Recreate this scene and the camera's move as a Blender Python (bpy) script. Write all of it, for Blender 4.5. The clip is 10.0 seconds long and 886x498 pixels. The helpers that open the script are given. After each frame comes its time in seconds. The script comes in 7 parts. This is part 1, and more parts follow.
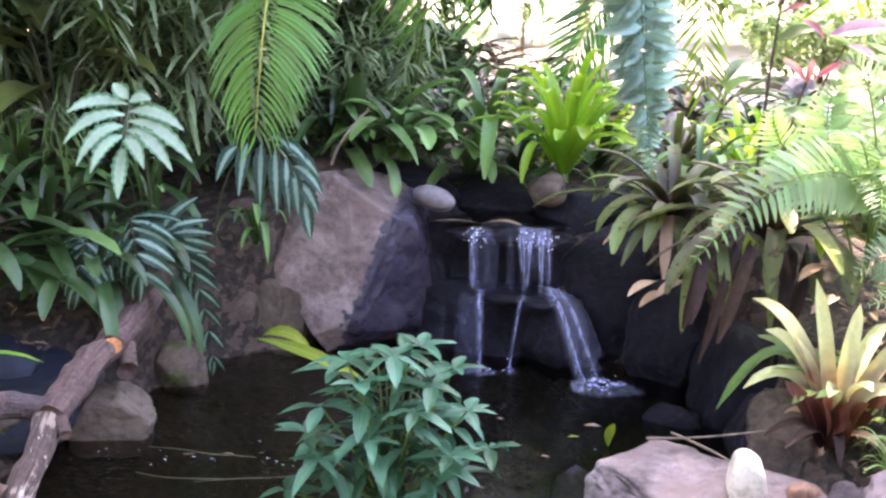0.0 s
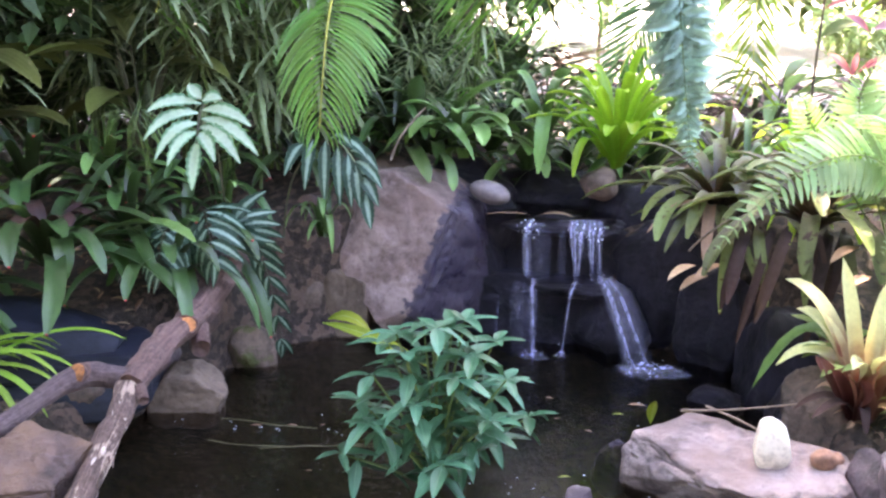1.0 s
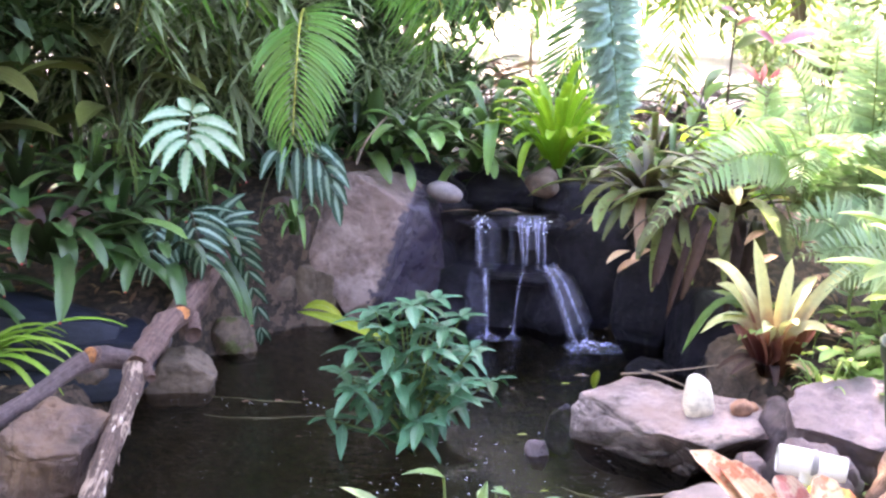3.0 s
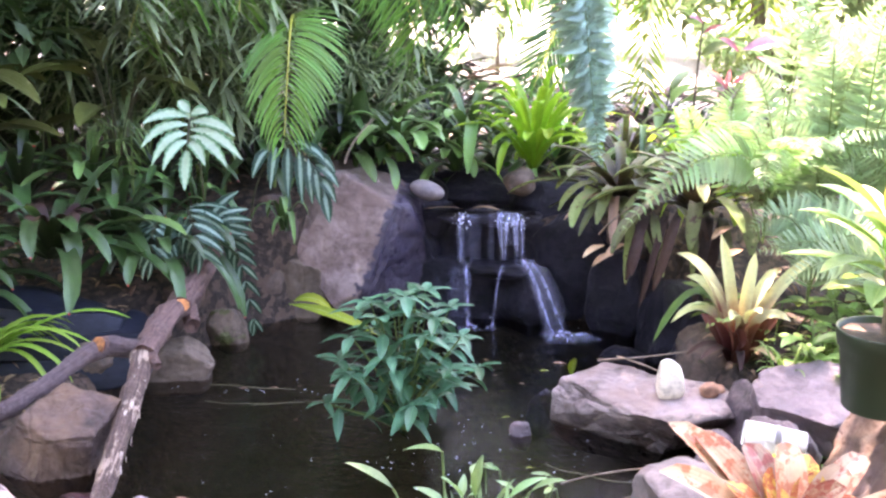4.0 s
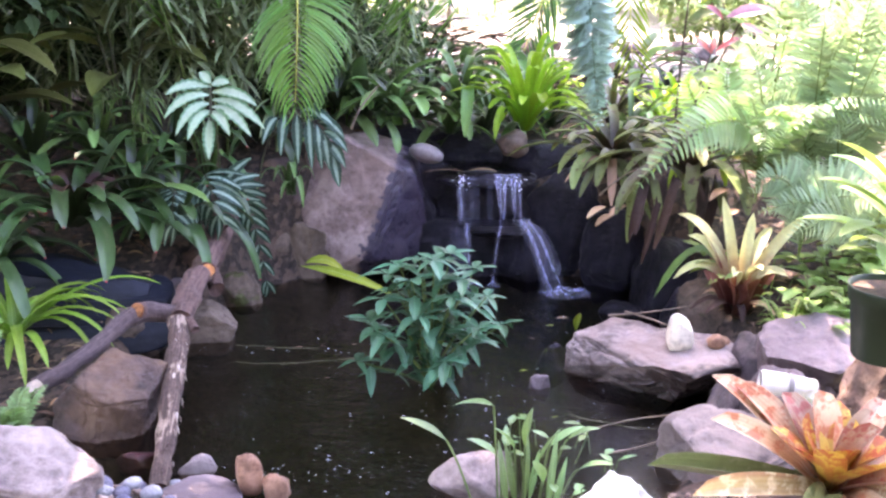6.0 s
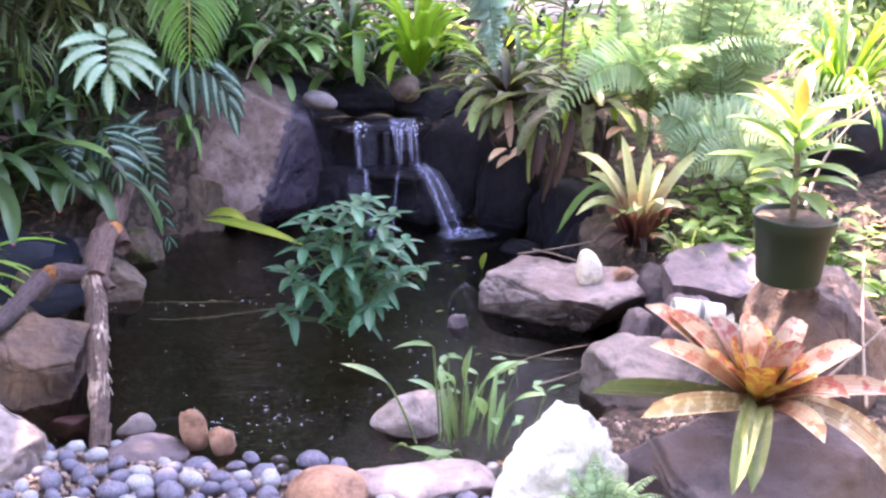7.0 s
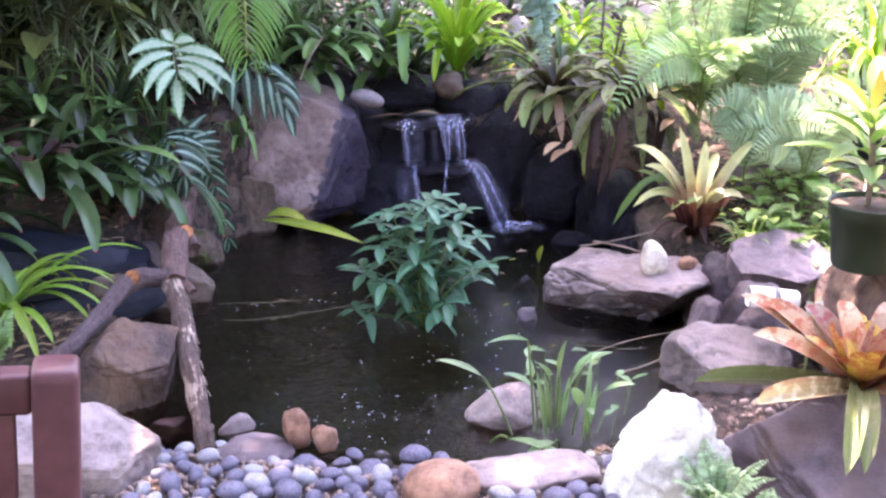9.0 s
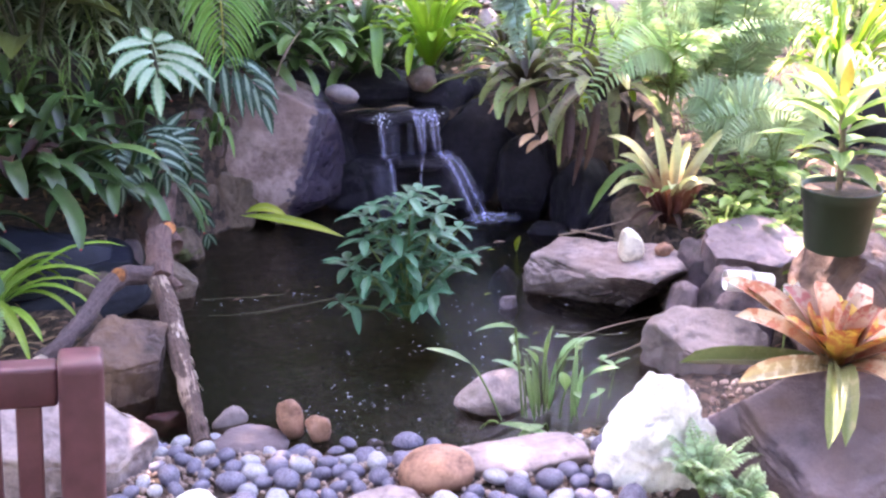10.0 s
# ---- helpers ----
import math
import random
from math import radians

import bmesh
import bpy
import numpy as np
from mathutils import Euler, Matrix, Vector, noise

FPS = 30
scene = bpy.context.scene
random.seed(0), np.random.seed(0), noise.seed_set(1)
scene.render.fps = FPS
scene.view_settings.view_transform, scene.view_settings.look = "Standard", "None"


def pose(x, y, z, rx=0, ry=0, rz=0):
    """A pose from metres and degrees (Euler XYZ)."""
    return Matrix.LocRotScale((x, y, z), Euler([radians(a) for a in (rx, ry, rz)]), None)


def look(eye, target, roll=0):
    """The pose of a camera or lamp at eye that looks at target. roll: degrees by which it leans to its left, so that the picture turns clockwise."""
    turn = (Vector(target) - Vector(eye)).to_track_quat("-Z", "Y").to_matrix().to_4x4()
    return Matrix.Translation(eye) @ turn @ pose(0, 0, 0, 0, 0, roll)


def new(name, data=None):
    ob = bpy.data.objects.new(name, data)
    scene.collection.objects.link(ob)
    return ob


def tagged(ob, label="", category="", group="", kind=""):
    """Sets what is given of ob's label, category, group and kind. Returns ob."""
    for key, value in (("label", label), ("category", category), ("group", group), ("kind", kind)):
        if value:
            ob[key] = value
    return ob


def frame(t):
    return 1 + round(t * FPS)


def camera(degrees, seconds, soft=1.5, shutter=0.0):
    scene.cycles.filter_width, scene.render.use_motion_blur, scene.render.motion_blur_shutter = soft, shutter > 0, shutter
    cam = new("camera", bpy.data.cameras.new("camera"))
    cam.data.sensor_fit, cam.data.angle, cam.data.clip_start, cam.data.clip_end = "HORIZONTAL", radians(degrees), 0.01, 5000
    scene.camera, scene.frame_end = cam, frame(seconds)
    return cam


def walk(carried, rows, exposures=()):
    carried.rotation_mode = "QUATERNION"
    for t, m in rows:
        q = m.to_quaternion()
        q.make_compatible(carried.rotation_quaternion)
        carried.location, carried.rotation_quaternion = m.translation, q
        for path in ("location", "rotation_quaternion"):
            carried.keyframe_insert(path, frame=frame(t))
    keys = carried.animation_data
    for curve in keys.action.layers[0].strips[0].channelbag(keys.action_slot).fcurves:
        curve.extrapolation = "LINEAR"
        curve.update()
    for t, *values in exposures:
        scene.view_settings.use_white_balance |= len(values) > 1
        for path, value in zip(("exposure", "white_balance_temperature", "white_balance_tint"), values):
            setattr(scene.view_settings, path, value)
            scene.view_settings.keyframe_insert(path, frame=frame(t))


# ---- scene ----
cam = camera(46.0, 10.0, soft=2.5)
PATH = [
    (0, (0.201, -2.836, 1.358), (-0.01, -0.909, 0.866), 2.2),
    (0.5, (0.28, -2.938, 1.332), (-0.04, -1.023, 0.855), 1.4),
    (1, (0.347, -3.037, 1.326), (-0.028, -1.13, 0.856), 0.8),
    (1.5, (0.38, -3.133, 1.329), (0.012, -1.223, 0.864), 0.6),
    (2, (0.386, -3.253, 1.324), (0.044, -1.336, 0.871), 0.4),
    (2.5, (0.347, -3.37, 1.342), (0.055, -1.443, 0.892), 0.4),
    (4, (0.251, -3.717, 1.403), (0.073, -1.778, 0.949), 0.9),
    (4.5, (0.169, -3.814, 1.435), (0.04, -1.874, 0.966), 1.2),
    (5, (0.077, -3.869, 1.462), (-0.006, -1.931, 0.975), 1.3),
    (6.5, (-0.156, -3.94, 1.514), (-0.139, -2.031, 0.919), 0.6),
    (7, (-0.301, -3.968, 1.528), (-0.058, -2.092, 0.88), 1.1),
    (7.5, (-0.428, -3.962, 1.537), (-0.153, -2.1, 0.86), 0.2),
    (8, (-0.55, -3.968, 1.559), (-0.293, -2.105, 0.878), -0.3),
    (8.5, (-0.605, -3.976, 1.567), (-0.342, -2.112, 0.892), -0.2),
    (9, (-0.628, -3.986, 1.571), (-0.353, -2.121, 0.904), -0.1),
    (9.5, (-0.674, -4.005, 1.583), (-0.377, -2.144, 0.914), -0.3),
    (10, (-0.716, -4.035, 1.583), (-0.368, -2.186, 0.905), -0.5),
]
walk(cam, [(t, look(eye, target, roll)) for t, eye, target, roll in PATH], [(0, 4.30, 7600, 29), (1.5, 4.51, 7650, 27), (4.5, 4.53, 7550, 32), (7, 4.24, 7350, 36), (10, 4.20, 7250, 38)])

# ---- light ----
SUN_UP, SUN_TURN = radians(58), radians(-27)     # height; turn from north towards east
world = bpy.data.worlds.new("sky")
scene.world = world
world.use_nodes = True
wn = world.node_tree
sky = wn.nodes.new("ShaderNodeTexSky")
sky.sky_type = "NISHITA"
sky.sun_disc = False
sky.sun_elevation, sky.sun_rotation = SUN_UP, SUN_TURN
sky.air_density, sky.dust_density = 1.0, 2.0
wn.links.new(sky.outputs[0], wn.nodes["Background"].inputs[0])
wn.nodes["Background"].inputs[1].default_value = 0.15
sun_data = bpy.data.lights.new("sun", "SUN")
sun_data.energy, sun_data.angle, sun_data.color = 2.6, radians(0.6), (1.0, 0.95, 0.86)
sun = new("sun", sun_data)
sun_dir = Vector((math.sin(SUN_TURN) * math.cos(SUN_UP), math.cos(SUN_TURN) * math.cos(SUN_UP), math.sin(SUN_UP)))
sun.matrix_world = look(sun_dir * 30, (0, 0, 0))

# ---- materials ----


def material(name):
    m = bpy.data.materials.new(name)
    m.use_nodes = True
    return m, m.node_tree, m.node_tree.nodes["Principled BSDF"]


def node(tree, kind, **values):
    n = tree.nodes.new("ShaderNode" + kind)
    for key, value in values.items():
        if key in n.inputs:
            n.inputs[key].default_value = value
        elif key == "operation":
            n.operation = value
        elif key == "blend_type":
            n.blend_type = value
        elif key == "data_type":
            n.data_type = value
    return n


def noise_tex(tree, coord, scale, detail=4.0, rough=0.55):
    n = node(tree, "TexNoise", Scale=scale, Detail=detail, Roughness=rough)
    if coord is not None:
        tree.links.new(coord, n.inputs["Vector"])
    return n.outputs["Fac"]


def ramp(tree, fac, stops):
    r = tree.nodes.new("ShaderNodeValToRGB")
    els = r.color_ramp.elements
    while len(els) < len(stops):
        els.new(0.5)
    for e, (at, c) in zip(els, stops):
        e.position = at
        e.color = (*c, 1) if len(c) == 3 else c
    tree.links.new(fac, r.inputs[0])
    return r.outputs[0]


def mix(tree, fac, a, b, blend="MIX"):
    n = tree.nodes.new("ShaderNodeMix")
    n.data_type, n.blend_type = "RGBA", blend
    for sock, v in ((n.inputs["Factor"], fac), (n.inputs[6], a), (n.inputs[7], b)):
        if isinstance(v, bpy.types.NodeSocket):
            tree.links.new(v, sock)
        else:
            sock.default_value = (*v, 1) if isinstance(v, tuple) and len(v) == 3 else v
    return n.outputs[2]


def maths(tree, op, a, b=0.0):
    n = tree.nodes.new("ShaderNodeMath")
    n.operation = op
    for sock, v in zip(n.inputs, (a, b)):
        if isinstance(v, bpy.types.NodeSocket):
            tree.links.new(v, sock)
        else:
            sock.default_value = v
    return n.outputs[0]


def bump(tree, shader, height, strength=0.4, distance=0.01):
    b = node(tree, "Bump", Strength=strength, Distance=distance)
    tree.links.new(height, b.inputs["Height"])
    tree.links.new(b.outputs[0], shader.inputs["Normal"])


def object_coord(tree):
    return tree.nodes.new("ShaderNodeTexCoord").outputs["Object"]


def leaf_material(name, base, tip, rib=None, rough=0.38, through_light=0.3, spots=None, edge=None, var=0.25, veins=0.5, stripe=None, stripe_w=0.2, turn_at=(0.08, 0.55, 0.9), spot_size=38.0, spot_at=0.56):
    """Leaf colours run along V from base to tip; U crosses the blade (0.5 is the midrib)."""
    m, t, p = material(name)
    uv = t.nodes.new("ShaderNodeUVMap").outputs[0]
    sep = t.nodes.new("ShaderNodeSeparateXYZ")
    t.links.new(uv, sep.inputs[0])
    u, v = sep.outputs[0], sep.outputs[1]
    co = object_coord(t)
    big = noise_tex(t, co, 9.0, 3)
    shifted = maths(t, "ADD", v, maths(t, "MULTIPLY", maths(t, "SUBTRACT", big, 0.5), 0.5))
    col = ramp(t, shifted, [(turn_at[0], base), (turn_at[1], tuple((a + b) / 2 for a, b in zip(base, tip))), (turn_at[2], tip)])
    mid = maths(t, "ABSOLUTE", maths(t, "SUBTRACT", u, 0.5))
    if stripe:
        band = ramp(t, maths(t, "ADD", mid, maths(t, "MULTIPLY", maths(t, "SUBTRACT", noise_tex(t, co, 60, 2), 0.5), 0.12)),
                    [(0.0, (1, 1, 1)), (stripe_w, (1, 1, 1)), (stripe_w + 0.12, (0, 0, 0)), (0.5, (0, 0, 0))])
        col = mix(t, band, col, stripe)
    if rib:
        col = mix(t, ramp(t, mid, [(0.0, (1, 1, 1)), (0.045, (0, 0, 0))]), col, rib)
    if edge:
        col = mix(t, ramp(t, mid, [(0.34, (0, 0, 0)), (0.46, (1, 1, 1))]), col, edge)
    if spots:
        col = mix(t, ramp(t, noise_tex(t, co, spot_size, 4, 0.65), [(spot_at, (0, 0, 0)), (spot_at + 0.08, (1, 1, 1))]), col, spots)
    rnd = maths(t, "FRACT", maths(t, "ADD", t.nodes.new("ShaderNodeObjectInfo").outputs["Random"],
                                  t.nodes.new("ShaderNodeNewGeometry").outputs["Random Per Island"]))
    hsv = node(t, "HueSaturation")
    t.links.new(col, hsv.inputs["Color"])
    t.links.new(maths(t, "ADD", maths(t, "MULTIPLY", rnd, 2 * var), 1 - var), hsv.inputs["Value"])
    t.links.new(maths(t, "ADD", maths(t, "MULTIPLY", rnd, 0.03), 0.485), hsv.inputs["Hue"])
    fine = noise_tex(t, co, 70, 3)
    col = mix(t, maths(t, "MULTIPLY", fine, 0.35), hsv.outputs[0], (0.0, 0.0, 0.0), "MIX")
    t.links.new(col, p.inputs["Base Color"])
    p.inputs["Roughness"].default_value = rough
    t.links.new(maths(t, "ADD", maths(t, "MULTIPLY", fine, 0.3), rough - 0.12), p.inputs["Roughness"])
    wave = maths(t, "SINE", maths(t, "MULTIPLY", u, 55.0))
    bump(t, p, maths(t, "ADD", maths(t, "MULTIPLY", wave, 0.4), big), veins * 0.35, 0.004)
    tr = t.nodes.new("ShaderNodeBsdfTranslucent")
    t.links.new(mix(t, 0.35, col, (0.9, 1.0, 0.25), "MULTIPLY"), tr.inputs["Color"])
    ms = t.nodes.new("ShaderNodeMixShader")
    ms.inputs[0].default_value = through_light
    t.links.new(p.outputs[0], ms.inputs[1])
    t.links.new(tr.outputs[0], ms.inputs[2])
    t.links.new(ms.outputs[0], t.nodes["Material Output"].inputs["Surface"])
    return m


def rock_material(name, dark, light, scale=7.0, rough=0.75, moss=0.0, wet=None, depth=0.02, patch=None, gloss=0.5, cracks=0.35, speckle=0.7, wet_shade_colour=(0.026, 0.023, 0.055)):
    m, t, p = material(name)
    co = object_coord(t)
    shift = node(t, "VectorMath", operation="ADD")
    rnd = t.nodes.new("ShaderNodeObjectInfo").outputs["Random"]
    off = t.nodes.new("ShaderNodeCombineXYZ")
    for i in range(3):
        t.links.new(maths(t, "MULTIPLY", rnd, 7.0 + 5 * i), off.inputs[i])
    t.links.new(co, shift.inputs[0])
    t.links.new(off.outputs[0], shift.inputs[1])
    vec = shift.outputs[0]
    a, b, c = noise_tex(t, vec, scale, 6), noise_tex(t, vec, scale * 5, 5, 0.65), noise_tex(t, vec, scale * 22, 3, 0.7)
    mixed = maths(t, "ADD", maths(t, "MULTIPLY", a, 0.6), maths(t, "MULTIPLY", b, 0.4))
    col = ramp(t, mixed, [(0.38, tuple(x * 0.7 for x in dark)), (0.5, tuple((x + y) / 2 for x, y in zip(dark, light))), (0.60, light)])
    if patch:
        col = mix(t, ramp(t, noise_tex(t, vec, scale * 0.8, 3), [(0.44, (0, 0, 0)), (0.66, (1, 1, 1))]), col, patch)
    col = mix(t, ramp(t, c, [(0.60, (0, 0, 0)), (0.72, (speckle, speckle, speckle))]), col, tuple(x * 0.35 for x in dark))
    crack = node(t, "TexVoronoi", Scale=scale * 0.55)
    crack.feature = "DISTANCE_TO_EDGE"
    bent = node(t, "VectorMath", operation="ADD")
    warp = node(t, "TexNoise", Scale=scale * 1.5, Detail=4.0)
    t.links.new(vec, warp.inputs["Vector"])
    sc = node(t, "VectorMath", operation="SCALE")
    sc.inputs["Scale"].default_value = 0.12
    t.links.new(warp.outputs["Color"], sc.inputs[0])
    t.links.new(vec, bent.inputs[0])
    t.links.new(sc.outputs[0], bent.inputs[1])
    t.links.new(bent.outputs[0], crack.inputs["Vector"])
    line = ramp(t, crack.outputs["Distance"], [(0.0, (0, 0, 0)), (0.035, (1, 1, 1))])
    col = mix(t, maths(t, "MULTIPLY", maths(t, "SUBTRACT", 1.0, line), cracks), col, tuple(x * 0.3 for x in dark))
    if moss:
        col = mix(t, ramp(t, noise_tex(t, vec, scale * 1.6, 5), [(0.62 - moss, (0, 0, 0)), (0.72 - moss, (0.85, 0.85, 0.85))]), col, (0.07, 0.085, 0.02))
    rsock = maths(t, "ADD", maths(t, "MULTIPLY", b, 0.3), rough - 0.15)
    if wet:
        axis, level, width = wet                       # wetness with painted shade and sheen, along a direction of the object's own space
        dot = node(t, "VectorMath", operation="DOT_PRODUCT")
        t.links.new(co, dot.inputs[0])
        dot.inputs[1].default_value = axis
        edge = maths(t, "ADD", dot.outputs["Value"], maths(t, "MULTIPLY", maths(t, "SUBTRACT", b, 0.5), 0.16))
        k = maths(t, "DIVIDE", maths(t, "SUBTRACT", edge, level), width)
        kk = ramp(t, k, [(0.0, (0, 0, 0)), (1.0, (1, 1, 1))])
        col = mix(t, kk, col, mix(t, 0.87, col, wet_shade_colour))
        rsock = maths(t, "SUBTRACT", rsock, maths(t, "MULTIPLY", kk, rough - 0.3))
    t.links.new(col, p.inputs["Base Color"])
    t.links.new(rsock, p.inputs["Roughness"])
    p.inputs["Specular IOR Level"].default_value = gloss
    bump(t, p, maths(t, "ADD", maths(t, "MULTIPLY", a, 0.5), maths(t, "ADD", maths(t, "MULTIPLY", b, 0.35), maths(t, "ADD", maths(t, "MULTIPLY", c, 0.15), maths(t, "MULTIPLY", line, cracks * 0.5)))), 0.8, depth)
    return m


def plain_material(name, colour, rough=0.5, grain=40.0, vary=0.25, depth=0.003, metal=0.0):
    m, t, p = material(name)
    co = object_coord(t)
    n1, n2 = noise_tex(t, co, grain, 4), noise_tex(t, co, grain / 8, 3)
    both = maths(t, "ADD", maths(t, "MULTIPLY", n1, 0.5), maths(t, "MULTIPLY", n2, 0.5))
    col = ramp(t, both, [(0.35, tuple(c * (1 - vary) for c in colour)), (0.65, tuple(min(1, c * (1 + vary)) for c in colour))])
    rnd = t.nodes.new("ShaderNodeObjectInfo").outputs["Random"]
    hsv = node(t, "HueSaturation")
    t.links.new(col, hsv.inputs["Color"])
    t.links.new(maths(t, "ADD", maths(t, "MULTIPLY", rnd, vary), 1 - vary / 2), hsv.inputs["Value"])
    t.links.new(hsv.outputs[0], p.inputs["Base Color"])
    t.links.new(maths(t, "ADD", maths(t, "MULTIPLY", n1, 0.25), rough - 0.12), p.inputs["Roughness"])
    p.inputs["Metallic"].default_value = metal
    bump(t, p, both, 0.4, depth)
    return m


M = {}
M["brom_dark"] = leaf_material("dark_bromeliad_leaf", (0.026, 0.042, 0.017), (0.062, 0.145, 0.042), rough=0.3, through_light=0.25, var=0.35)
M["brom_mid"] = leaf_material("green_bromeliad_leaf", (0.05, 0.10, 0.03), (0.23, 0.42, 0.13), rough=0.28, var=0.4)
M["brom_lime"] = leaf_material("lime_bromeliad_leaf", (0.22, 0.44, 0.03), (0.42, 0.66, 0.07), rough=0.35, through_light=0.5, var=0.15)
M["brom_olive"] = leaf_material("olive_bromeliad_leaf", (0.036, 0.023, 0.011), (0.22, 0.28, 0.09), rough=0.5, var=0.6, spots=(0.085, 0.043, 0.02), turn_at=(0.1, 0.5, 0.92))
M["brom_yellow"] = leaf_material("yellow_bromeliad_leaf", (0.17, 0.045, 0.028), (0.74, 0.74, 0.36), rough=0.35, through_light=0.25, var=0.35, turn_at=(0.26, 0.46, 0.70))
M["new_leaf"] = leaf_material("yellow_orange_new_leaf", (0.42, 0.36, 0.09), (0.46, 0.26, 0.06), rough=0.4, through_light=0.3, var=0.15)
M["brom_wine"] = leaf_material("dark_wine_red_leaf", (0.035, 0.010, 0.010), (0.065, 0.024, 0.016), rough=0.6, through_light=0.15, var=0.3)
M["brom_sheath"] = leaf_material("red_brown_sheath_leaf", (0.075, 0.022, 0.02), (0.20, 0.065, 0.04), rough=0.45, through_light=0.15, var=0.4)
M["brom_red"] = leaf_material("mottled_red_bromeliad_leaf", (0.42, 0.12, 0.055), (0.55, 0.41, 0.28), rough=0.34, through_light=0.06, spots=(0.42, 0.13, 0.075), edge=(0.50, 0.34, 0.23), var=0.35, turn_at=(0.05, 0.42, 0.85), spot_size=26.0, spot_at=0.495)
M["brom_red_green"] = leaf_material("mottled_cream_brown_leaf", (0.30, 0.19, 0.09), (0.38, 0.31, 0.17), rough=0.36, through_light=0.10, spots=(0.52, 0.42, 0.28), edge=(0.32, 0.16, 0.09), var=0.25, spot_size=30.0, spot_at=0.50)
M["brom_under"] = leaf_material("dull_green_under_leaf", (0.13, 0.13, 0.05), (0.17, 0.21, 0.075), rough=0.36, through_light=0.10, spots=(0.22, 0.22, 0.11), var=0.3, spot_size=30.0, spot_at=0.54)
M["brom_heart"] = leaf_material("orange_heart_leaf", (0.50, 0.20, 0.05), (0.40, 0.075, 0.035), rough=0.36, through_light=0.06, spots=(0.56, 0.36, 0.08), var=0.35, spot_size=34.0, spot_at=0.47)
M["dead_leaf"] = leaf_material("dry_brown_leaf", (0.022, 0.009, 0.007), (0.050, 0.020, 0.014), rough=0.8, through_light=0.08, var=0.5)
M["pale_dead"] = leaf_material("pale_dry_leaf", (0.30, 0.17, 0.10), (0.45, 0.28, 0.18), rough=0.7, through_light=0.15, var=0.35)
M["silver_fern"] = leaf_material("silver_striped_fern_leaf", (0.02, 0.065, 0.04), (0.03, 0.10, 0.06), rough=0.45, stripe=(0.34, 0.52, 0.42), stripe_w=0.10, var=0.2)
M["pale_fern"] = leaf_material("pale_striped_fern_leaf", (0.13, 0.32, 0.16), (0.17, 0.40, 0.20), rough=0.45, stripe=(0.52, 0.70, 0.50), stripe_w=0.26, var=0.12)
M["fern"] = leaf_material("sword_fern_leaf", (0.22, 0.40, 0.15), (0.38, 0.58, 0.28), rough=0.42, through_light=0.45, var=0.25)
# paler copy of the sword fern leaf; sunlight is put into the colour
M["mint_fern"] = leaf_material("pale_mint_fern_leaf", (0.27, 0.41, 0.23), (0.44, 0.60, 0.38), rough=0.42, through_light=0.4, var=0.3)
M["potted"] = leaf_material("pale_potted_shrub_leaf", (0.16, 0.31, 0.06), (0.32, 0.48, 0.16), rib=(0.44, 0.56, 0.2), rough=0.38, through_light=0.35, var=0.3)
M["grey_fern"] = leaf_material("pale_green_curly_fern_leaf", (0.27, 0.44, 0.22), (0.48, 0.65, 0.40), rough=0.55, through_light=0.3, var=0.4)
M["blue_fern"] = leaf_material("blue_green_fern_leaf", (0.34, 0.56, 0.46), (0.58, 0.79, 0.70), rough=0.5, through_light=0.4, var=0.35)
M["palm"] = leaf_material("palm_leaflet", (0.17, 0.40, 0.06), (0.23, 0.50, 0.15), rib=(0.36, 0.52, 0.12), rough=0.35, through_light=0.4, var=0.2)
M["palm_dark"] = leaf_material("dark_green_palm_leaflet", (0.07, 0.17, 0.05), (0.13, 0.27, 0.10), rough=0.4, through_light=0.3, var=0.3)
# sunlit copy of the palm leaflet, the sun put into its yellower colour
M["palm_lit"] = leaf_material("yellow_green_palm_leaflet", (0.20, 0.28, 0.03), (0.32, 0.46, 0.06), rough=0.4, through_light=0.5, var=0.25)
M["broad_olive"] = leaf_material("olive_broad_leaf", (0.10, 0.105, 0.028), (0.17, 0.195, 0.05), rib=(0.2, 0.23, 0.08), rough=0.4, through_light=0.35, var=0.4)
M["bamboo"] = leaf_material("grey_green_bamboo_leaf", (0.19, 0.25, 0.11), (0.36, 0.44, 0.25), rough=0.40, var=0.45)
M["shrub"] = leaf_material("water_shrub_leaf", (0.045, 0.145, 0.075), (0.075, 0.235, 0.125), rib=(0.12, 0.30, 0.16), rough=0.33, through_light=0.25, var=0.35)
M["weed"] = leaf_material("bright_weed_leaf", (0.17, 0.29, 0.07), (0.30, 0.44, 0.14), rough=0.45, through_light=0.4, var=0.35)
M["strap"] = leaf_material("bright_strap_leaf", (0.14, 0.30, 0.03), (0.30, 0.50, 0.06), rib=(0.4, 0.55, 0.12), rough=0.4, through_light=0.4)
M["yellow_leaf"] = leaf_material("yellowing_leaf", (0.28, 0.40, 0.04), (0.50, 0.56, 0.06), rib=(0.55, 0.65, 0.25), rough=0.4, through_light=0.35)
M["red_leaf"] = leaf_material("crimson_cordyline_leaf", (0.45, 0.12, 0.15), (0.6, 0.24, 0.29), rib=(0.6, 0.15, 0.25), rough=0.35, through_light=0.4)
M["pink_leaf"] = leaf_material("pink_cordyline_leaf", (0.60, 0.30, 0.42), (0.7, 0.42, 0.55), rib=(0.65, 0.3, 0.45), rough=0.35, through_light=0.4)
# shaded and sunlit copies of one tree leaf; the light is in the colour
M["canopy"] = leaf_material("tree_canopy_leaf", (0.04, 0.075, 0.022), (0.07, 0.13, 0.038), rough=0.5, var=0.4)
